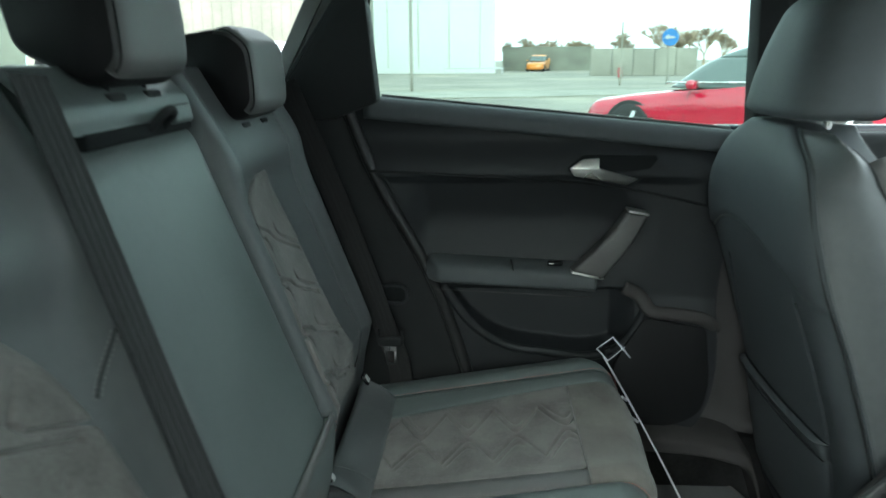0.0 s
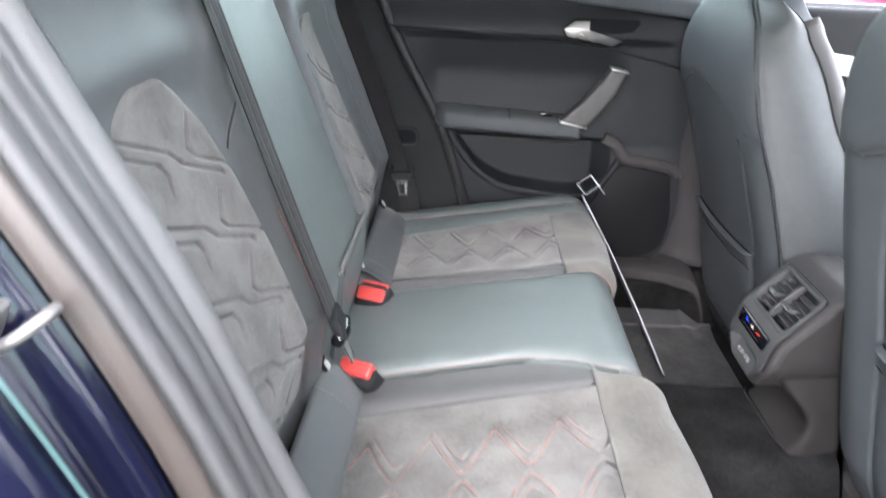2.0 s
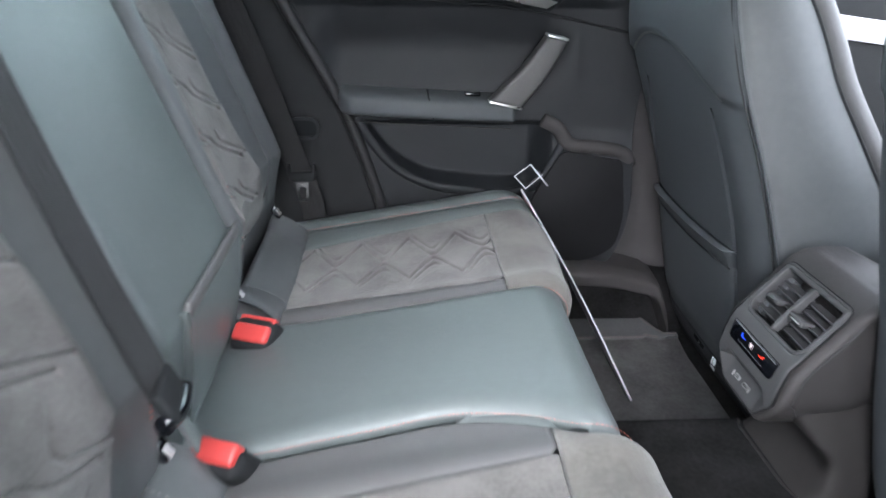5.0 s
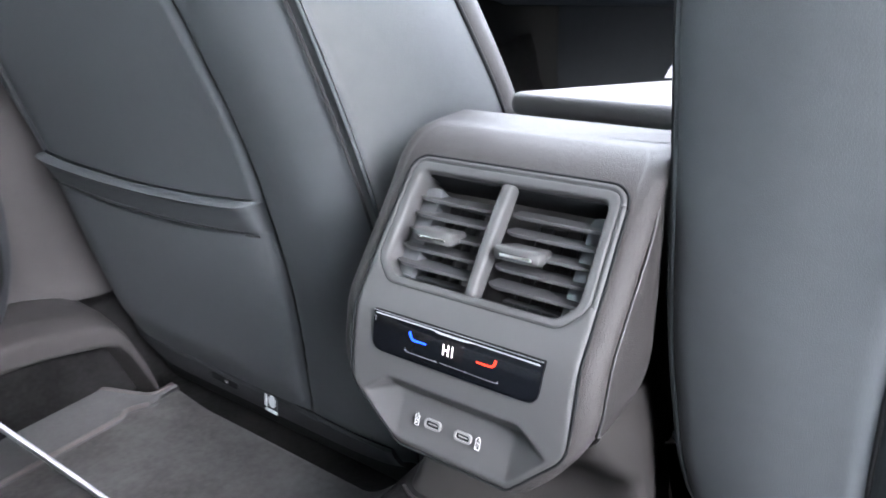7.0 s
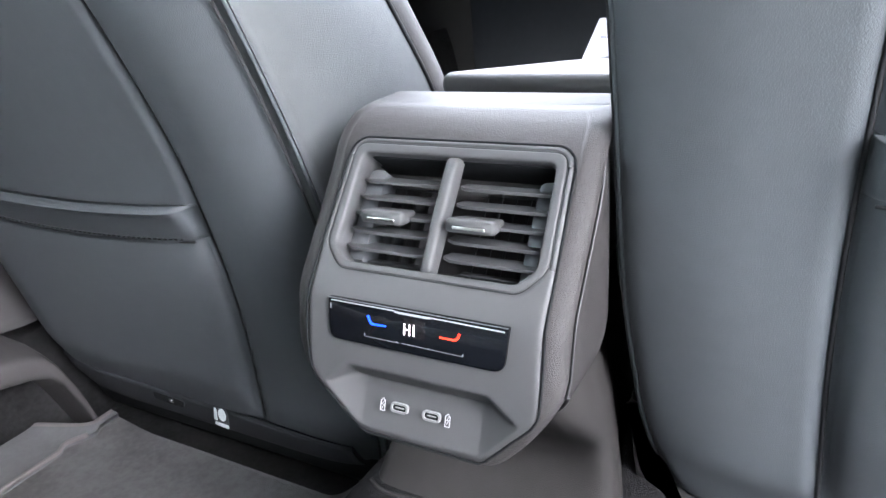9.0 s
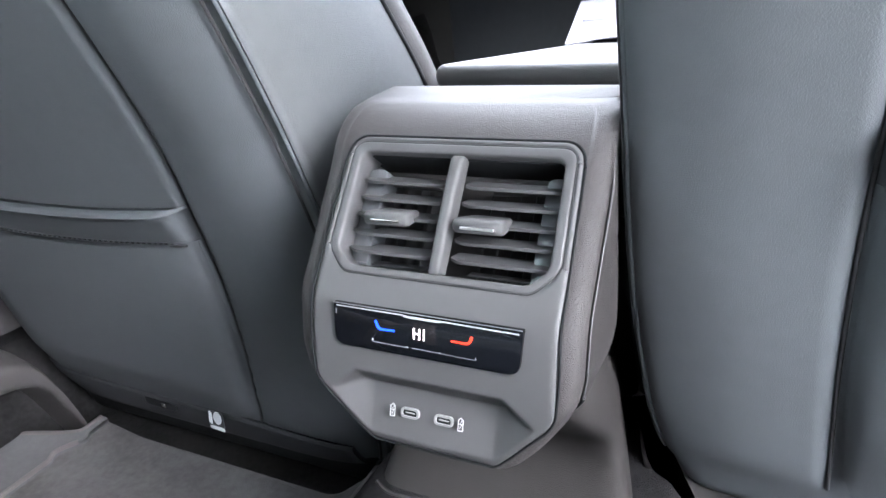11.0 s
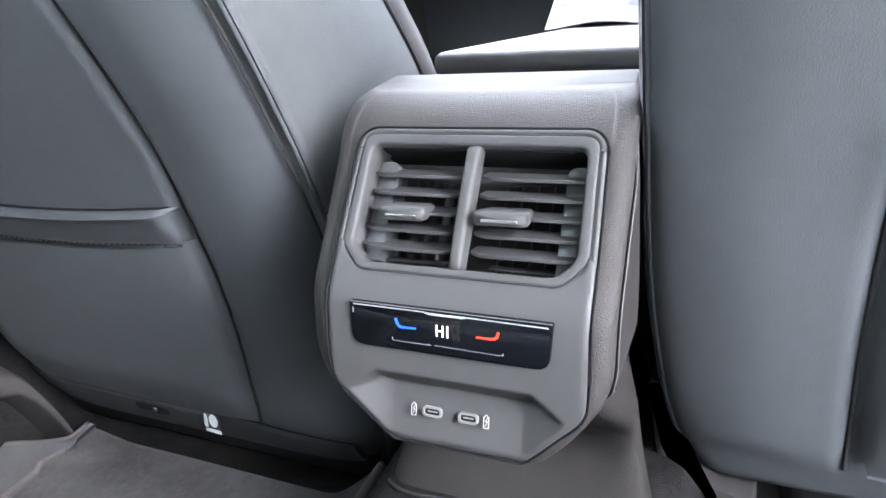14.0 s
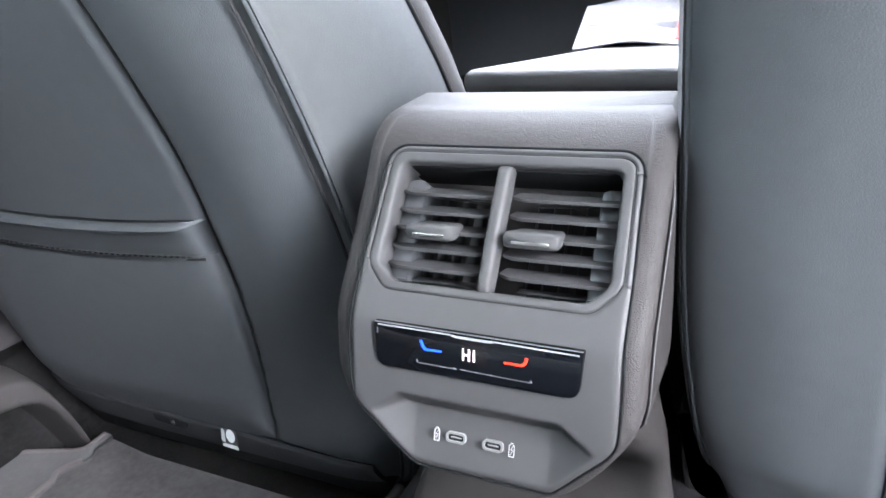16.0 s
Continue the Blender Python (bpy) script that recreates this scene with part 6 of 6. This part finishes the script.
# ---- mats and small things ----
for sgn in (1, -1):
    mat_ob = empty("floor_mat", "grey fabric floor mat with a pale bound border", "floor mat", "floor mats")
    x1, y0, y1 = (0.150, 0.165, 0.652) if sgn > 0 else (0.20, 0.17, 0.64)
    S, T = np.meshgrid(np.linspace(0, 1, 60), np.linspace(0, 1, 80), indexing="ij")
    X = -0.16 + (x1 + 0.16) * S
    edge_o = y1 - 0.085 * smoothstep(0.080, 0.125, X)
    edge_i = y0 + 0.0 * X
    Y = edge_i + (edge_o - edge_i) * T
    lip = 0.010 * smoothstep(0.075, 0.0, edge_o - Y)
    Zm = 0.046 + 0.055 * (1 - smoothstep(0.15, 0.24, Y)) + 0.0015 * np.sin(18 * X) * np.cos(14 * Y) + lip
    slab("fabric", np.stack([X, sgn * Y, Zm], -1), (0, 0, -0.008), MAT, mat_ob, flip=sgn < 0)
    rim_y = edge_o[:, 0]
    tube("binding", np.stack([X[:, 0], sgn * rim_y, np.full(60, 0.0580)], -1), 0.0055, BINDING, mat_ob, "pale bound edge", sides=8)
    tube("binding", np.stack([X[:, 0], sgn * edge_i[:, 0], 0.048 + 0.055 * (1 - smoothstep(0.15, 0.24, edge_i[:, 0]))], -1), 0.0055, BINDING, mat_ob, "pale bound edge", sides=8)
    wide = np.minimum(0.078, np.maximum(0.004, 0.128 - X) * 1.6)
    Yb = edge_o - 0.004 - wide * T
    Zb = 0.0515 + 0.010 * smoothstep(0.075, 0.0, edge_o - Yb) + 0.0012 * np.sin(np.pi * T) ** 0.3
    slab("border", np.stack([X, sgn * Yb, Zb], -1), (0, 0, -0.006), BORDER, mat_ob, "smooth pale border band", flip=sgn > 0)
    tube("border_welt", np.stack([X[:52, 0], sgn * Yb[:52, -1], Zb[:52, -1] + 0.001], -1), 0.0028, BINDING, mat_ob, "raised welt", sides=8)

card = empty("price_card", "white card strip hanging off the cushion in a clear clip", "card")
T0, B0 = np.array([-0.196, 0.590, 0.372]), np.array([-0.020, 0.330, 0.060])
e = (B0 - T0) / np.linalg.norm(B0 - T0)
wdir = np.cross(e, (0.25, 0.90, -0.35))
wdir /= np.linalg.norm(wdir)
S = np.linspace(0, 1, 40)
line = T0 + (B0 - T0) * S[:, None] + np.array([0.004, 0.0, 0.006]) * np.sin(np.pi * S)[:, None]
deep = np.array([0.10, 0.42, -0.22]) * 0.35
front = line[:, None] + np.linspace(0, 1, 8)[None, :, None] * deep
slab("sheet", front, wdir * 0.0035, PAPER, card)
A, B, C, D, E = (np.array(q) for q in ((-0.2245, 0.500, 0.4270), (-0.1950, 0.508, 0.4465), (-0.1720, 0.510, 0.4265), (-0.2030, 0.499, 0.4040), (-0.1600, 0.512, 0.4045)))
S, T = np.meshgrid(np.linspace(0, 1, 8), np.linspace(0, 1, 8), indexing="ij")
P = A * ((1 - S) * (1 - T))[..., None] + B * (S * (1 - T))[..., None] + C * (S * T)[..., None] + D * ((1 - S) * T)[..., None]
slab("clip", P, (0.0004, 0.0024, 0.0006), ACRYLIC, card, "clear acrylic clip")
for a, b, r in ((A, B, 0.0009), (B, E, 0.0014), (D, C, 0.0010), (A, D, 0.0010)):
    tube("clip_edge", [a, b], r, PAPER, card, "bright clip edge", sides=6, n=4)
P = np.stack([B + (E - B) * t + np.array([0.0, 0.022, -0.006]) * q for t in np.linspace(0, 1, 6) for q in np.linspace(0, 1, 4)]).reshape(6, 4, 3)
slab("clip_flange", P, (0.0018, 0, 0.001), ACRYLIC, card)
for q in (0.20, 0.30):
    part("crease", rbox((0.012, 0.010, 0.005), 0.001, Matrix.Translation(Vector(T0 + (B0 - T0) * q)) @ pose(0, 0, 0, 0, 40, 20)), PAPER, card)

# ---- outside ----
ASPHALT = material("worn_asphalt", (0.205, 0.190, 0.160), 0.95, grain=(60, 0.004, "noise"), vary=(0.25, 0.25), stains=(0.12, (0.30, 0.27, 0.2), 0.8))
BUILDING = material("white_cladding", (0.47, 0.475, 0.455), 0.6, grain=(8, 0.004, "noise"), vary=(0.5, 0.04))
FENCE = material("weathered_fence", (0.17, 0.17, 0.14), 0.9, grain=(20, 0.004, "noise"), vary=(0.6, 0.25))
FENCE_LIGHT = material("grey_block_wall", (0.23, 0.22, 0.185), 0.9, grain=(20, 0.004, "noise"), vary=(0.6, 0.2))
RED_PAINT = material("red_car_paint", (0.34, 0.008, 0.028), 0.2, grain=(40, 0.00003, "noise"), coat=1.0)
ORANGE = material("orange_car_paint", (0.55, 0.20, 0.03), 0.3, grain=(40, 0.0001, "noise"), coat=0.6)
TYRE = material("tyre_rubber", (0.02, 0.02, 0.02), 0.8, grain=(80, 0.001, "noise"))
CAR_GLASS = material("dark_car_glass", (0.10, 0.12, 0.115), 0.05, grain=(30, 0.00002, "noise"))
SIGN_BLUE = material("blue_sign", (0.025, 0.13, 0.34), 0.4, grain=(40, 0.0001, "noise"))
TWIG = material("bare_twigs", (0.30, 0.235, 0.165), 0.95, grain=(60, 0.002, "noise"), vary=(2, 0.3))
SILVER = material("silver_car_paint", (0.5, 0.52, 0.53), 0.25, grain=(40, 0.0001, "noise"), coat=0.6)

ground = empty("ground", "worn grey asphalt yard with paler patches", "ground", kind="structure")
bm = bmesh.new()
bmesh.ops.create_grid(bm, x_segments=24, y_segments=24, size=400)
bmesh.ops.translate(bm, verts=bm.verts, vec=(0, 0, GROUND))
part("asphalt", bm, ASPHALT, ground)
for poly, h in (([(-12, 22), (1.5, 24.5), (7, 27), (14, 30), (14, 33), (2, 29), (-12, 27)], 0.05),):
    part("verge", prism(rounded(poly, 1.0), h, 0, pose(0, 0, GROUND)), FENCE_LIGHT, ground, "pale raised verge")

bld = empty("white_building", "large plain white clad industrial building", "building")
part("wall", rbox((40, 12, 14), 0, pose(-19.2, 73, GROUND + 7)), BUILDING, bld)
for i in range(14):
    part("panel_joint", rbox((0.06, 0.04, 13.5), 0, pose(-37 + 2.8 * i, 66.98, GROUND + 7)), FENCE_LIGHT, bld)
part("plinth", rbox((40.1, 0.1, 0.5), 0, pose(-19.2, 66.96, GROUND + 0.25)), BUILDING, bld)
fence = empty("dark_fence", "weathered dark boundary fence", "fence", kind="structure")
part("panels", rbox((9.5, 0.3, 2.5), 0, pose(6.6, 80, GROUND + 1.25)), FENCE, fence)
wall2 = empty("block_wall", "pale concrete block wall", "wall", kind="structure")
for i in range(5):
    part("block_panel", rbox((1.55, 0.3, 2.0), 0.03, pose(8.6 + 1.6 * i, 56, GROUND + 1.0)), FENCE_LIGHT, wall2)


def simple_car(name, label, L, W, H, paint, m):
    """A parked car: lofted body, glasshouse, wheels, mirrors, lamps. Faces local -x."""
    thing = empty(name, label, "car", "parked cars")
    xs = np.linspace(-L / 2, L / 2, 48)
    rings = []
    for x in xs:
        t = (x + L / 2) / L
        top = float(curve1(t, [0, 0.03, 0.12, 0.25, 0.40, 0.8, 0.97, 1.0], [0.36, 0.46, 0.54, 0.60, 0.66, 0.74, 0.70, 0.50])) * H * 0.94
        w = W / 2 * float(curve1(t, [0, 0.03, 0.10, 0.3, 0.8, 0.95, 1.0], [0.62, 0.82, 0.955, 1.0, 1.0, 0.93, 0.80]))
        lo_, sh = 0.19, top - 0.13
        half = np.array([(0, lo_), (0.80 * w, lo_), (0.96 * w, lo_ + 0.07), (0.985 * w, lo_ + 0.16), (1.0 * w, sh * 0.72), (0.985 * w, sh), (0.93 * w, top - 0.03), (0.80 * w, top), (0.45 * w, top + 0.02), (0, top + 0.03)])
        half = resample(np.c_[half, np.zeros(len(half))], 26)[:, :2]
        ring = np.concatenate([half, (half * [-1, 1])[-2:0:-1]])
        rings.append(np.stack([np.full(len(ring), x), ring[:, 0], ring[:, 1]], -1))
    body = loft("body", rings, paint, thing)
    rings = []
    for s in np.linspace(0, 1, 14):
        z = H * (0.62 + 0.38 * s)
        x0 = curve1(s, [0, 0.9, 1], [-L * 0.22, -L * 0.045, -L * 0.01])
        x1 = curve1(s, [0, 0.9, 1], [L * 0.42, L * 0.25, L * 0.18])
        w = W / 2 * (0.93 - 0.22 * s)
        ang = np.linspace(0, 2 * np.pi, 32, endpoint=False)
        ce, se = np.cos(ang), np.sin(ang)
        px, py = np.sign(ce) * np.abs(ce) ** 0.4, np.sign(se) * np.abs(se) ** 0.4
        rings.append(np.stack([(x0 + x1) / 2 + (x1 - x0) / 2 * px, w * py, np.full(32, z)], -1))
    loft("glasshouse", rings[:11], CAR_GLASS, thing, "tinted windows")
    loft("roof", rings[10:], CAR_GLASS if paint is RED_PAINT else paint, thing)
    for x in (-L * 0.31, L * 0.30):
        for sg in (-1, 1):
            r = 0.33
            ang = np.linspace(0, 2 * np.pi, 28, endpoint=False)
            y0 = sg * (W / 2 - 0.088)
            prof = [(r * 0.75, -0.10), (r * 0.96, -0.105), (r, -0.08), (r, 0.08), (r * 0.96, 0.105), (r * 0.75, 0.10)]
            rings = [np.stack([x + q * np.cos(ang), np.full(28, y0 + sg * d), r + q * np.sin(ang)], -1) for q, d in prof]
            wheel = loft("wheel", rings, TYRE, thing, "tyre")
            prof = [(r * 0.76, 0.100), (r * 0.70, 0.090), (r * 0.15, 0.07), (r * 0.02, 0.08)]
            rings = [np.stack([x + q * np.cos(ang), np.full(28, y0 + sg * d), r + q * np.sin(ang)], -1) for q, d in prof]
            loft("rim", rings, SILVER, wheel, "silver alloy rim", caps=False)
            for k_ in range(5):
                a = k_ * 2 * np.pi / 5
                part("spoke", rbox((r * 0.68, 0.03, 0.06), 0.01, pose(x, y0 + sg * 0.098, r) @ Matrix.Rotation(a, 4, "Y") @ pose(r * 0.37, 0, 0)), SILVER, wheel)
            ring = [(x + (r + 0.05) * np.cos(q), r + (r + 0.05) * np.sin(q)) for q in np.linspace(0, 2 * np.pi, 40, endpoint=False)]
            part("wheel_arch", prism(ring, 0.20, 0, axes((0, sg * (W / 2 - 0.10) + 0.10, 0), (1, 0, 0), (0, 0, 1))), TYRE, thing, "dark wheel arch")
    for sg in (-1, 1):
        part("mirror", rbox((0.14, 0.22, 0.13), 0.05, pose(-L * 0.11, sg * (W / 2 + 0.09), H * 0.66)), paint, thing)
        part("headlamp", rbox((0.30, 0.10, 0.10), 0.04, pose(-L / 2 + 0.40, sg * W * 0.37, H * 0.42)), CAR_GLASS, thing)
        tube("window_line", [(-L * 0.20, sg * W * 0.468, H * 0.675), (L * 0.1, sg * W * 0.475, H * 0.69), (L * 0.36, sg * W * 0.46, H * 0.70)], 0.012, CHROME, thing, n=12)
        part("door_handle", rbox((0.2, 0.03, 0.03), 0.01, pose(L * 0.05, sg * W * 0.50, H * 0.56)), paint, thing)
        tube("door_gap", [(-L * 0.13, sg * (W / 2 + 0.001), H * 0.2), (-L * 0.135, sg * (W / 2 + 0.001), H * 0.45), (-L * 0.12, sg * (W / 2 - 0.03), H * 0.62)], 0.006, TYRE, thing, n=14)
    thing.matrix_basis = m
    return thing


simple_car("parked_car", "glossy red saloon car parked outside the window", 4.7, 1.85, 1.44, RED_PAINT, pose(3.50, 10.20, GROUND, 0, 0, -35))
simple_car("parked_car", "orange estate car parked far across the yard", 4.4, 1.9, 1.65, ORANGE, pose(5.5, 77, GROUND, 0, 0, 75))
simple_car("parked_car", "silver car parked behind the tailgate", 4.4, 1.8, 1.5, SILVER, pose(-3.2, 6.6, GROUND, 0, 0, 80))
simple_car("parked_car", "pale car parked by the block wall", 4.4, 1.8, 1.5, SILVER, pose(15.2, 46, GROUND, 0, 0, 20))


def post(name, label, x, y, h, r, mat):
    thing = empty(name, label, "post")
    tube("shaft", [(x, y, GROUND), (x, y, GROUND + h)], r, mat, thing, sides=12, n=8)
    return thing


post("lamp_post", "tall pale grey lamp post", -3.36, 30, 8, 0.07, FENCE_LIGHT)
post("steel_post", "grey steel post beside the road", 6.4, 36, 3.0, 0.06, FENCE_LIGHT)
sp = post("road_sign", "round blue road sign on a grey post", 9.0, 37.3, 2.0, 0.05, FENCE_LIGHT)
bm = bmesh.new()
bmesh.ops.create_cone(bm, cap_ends=True, segments=32, radius1=0.42, radius2=0.42, depth=0.03)
bmesh.ops.transform(bm, matrix=pose(9.0, 37.2, GROUND + 2.3, 90, 0, 0), verts=bm.verts)
part("disc", bm, SIGN_BLUE, sp, "blue disc")
part("arrow", rbox((0.42, 0.02, 0.10), 0.01, pose(9.0, 37.17, GROUND + 2.3)), WHITE, sp, "white arrow shaft")
part("arrow_head", prism([(-0.28, 0), (-0.10, 0.14), (-0.10, -0.14)], 0.02, 0, axes((9.0, 37.17, GROUND + 2.3), (1, 0, 0), (0, 0, 1))), WHITE, sp)
hyd = empty("hydrant_post", "small red marker post by the wall", "post")
tube("body", [(8.6, 48, GROUND), (8.6, 48, GROUND + 0.55), (8.6, 48, GROUND + 0.7)], 0.14, RED_PAINT, hyd, n=6, sides=12)
rail = empty("guard_rail", "low white rail in front of the building", "railing")
for i in range(6):
    part("rail_post", rbox((0.1, 0.1, 0.5), 0.01, pose(-3.6 + 1.0 * i, 64, GROUND + 0.25)), WHITE, rail)
part("rail_bar", rbox((5.2, 0.08, 0.12), 0.01, pose(-1.1, 64, GROUND + 0.48)), WHITE, rail)


def bare_tree(x, y, h, seed):
    thing = empty("bare_tree", "leafless winter tree behind the fence", "tree", "bare trees")
    rng = random.Random(seed)
    verts, faces = [], []

    def limb(p, d, length, r, depth):
        q = p + d * length
        a = d.orthogonal().normalized()
        b = d.cross(a)
        base = len(verts)
        for pt, rr in ((p, r), (q, r * 0.65)):
            for k_ in range(4):
                verts.append(pt + (a * math.cos(k_ * 1.5708) + b * math.sin(k_ * 1.5708)) * rr)
        for k_ in range(4):
            faces.append((base + k_, base + (k_ + 1) % 4, base + 4 + (k_ + 1) % 4, base + 4 + k_))
        if depth:
            for _ in range(5 if depth > 1 else 9):
                nd = (d + Vector((rng.uniform(-0.9, 0.9), rng.uniform(-0.9, 0.9), rng.uniform(-0.2, 0.6)))).normalized()
                limb(p + d * length * rng.uniform(0.6, 1.0), nd, length * rng.uniform(0.55, 0.8), max(0.018, r * 0.5), depth - 1)

    limb(Vector((x, y, GROUND)), Vector((0, 0, 1)), h * 0.3, h * 0.03, 4)
    nv = len(verts)
    mesh_part("crown", verts[8:], [tuple(q - 8 for q in fc) for fc in faces if min(fc) >= 8], TWIG, thing, "bare twigs")
    mesh_part("trunk", verts[:8], [fc for fc in faces if max(fc) < 8], TWIG, thing)


for i, (x, y, h) in enumerate(((16.5, 68, 6.5), (18.6, 70, 5.5), (13.2, 74, 5.2), (21.0, 72, 5.6), (2.8, 87, 4.4), (4.3, 86, 4.8), (5.9, 88, 4.5), (7.4, 86, 5.0), (9.0, 88, 4.6), (10.6, 86, 5.0), (12.0, 88, 4.4), (24, 76, 5.5))):
    bare_tree(x, y, h, i)
back_wall = empty("grey_building", "grey green corrugated building behind the car", "building")
part("wall", rbox((30, 1, 9), 0, pose(-22.0, 44, GROUND + 4.5)), FENCE_LIGHT, back_wall)
for i in range(20):
    part("rib", rbox((0.08, 0.05, 9), 0, pose(-10.0 - 0.6 * i, 43.47, GROUND + 4.5)), FENCE_LIGHT, back_wall)

# front belt on the far pillar, and the paper floor protector in the front footwell
fb = belt("seat_belt", [(0.075, 0.655, 1.12), (0.072, 0.652, 0.95), (0.066, 0.650, 0.80), (0.07, 0.648, 0.60)], 0.047, (0.2, 1, 0), "black webbing of the front seat belt on the pillar")
part("belt_guide", rbox((0.03, 0.05, 0.07), 0.01, pose(0.075, 0.655, 1.06)), PLASTIC, fb)
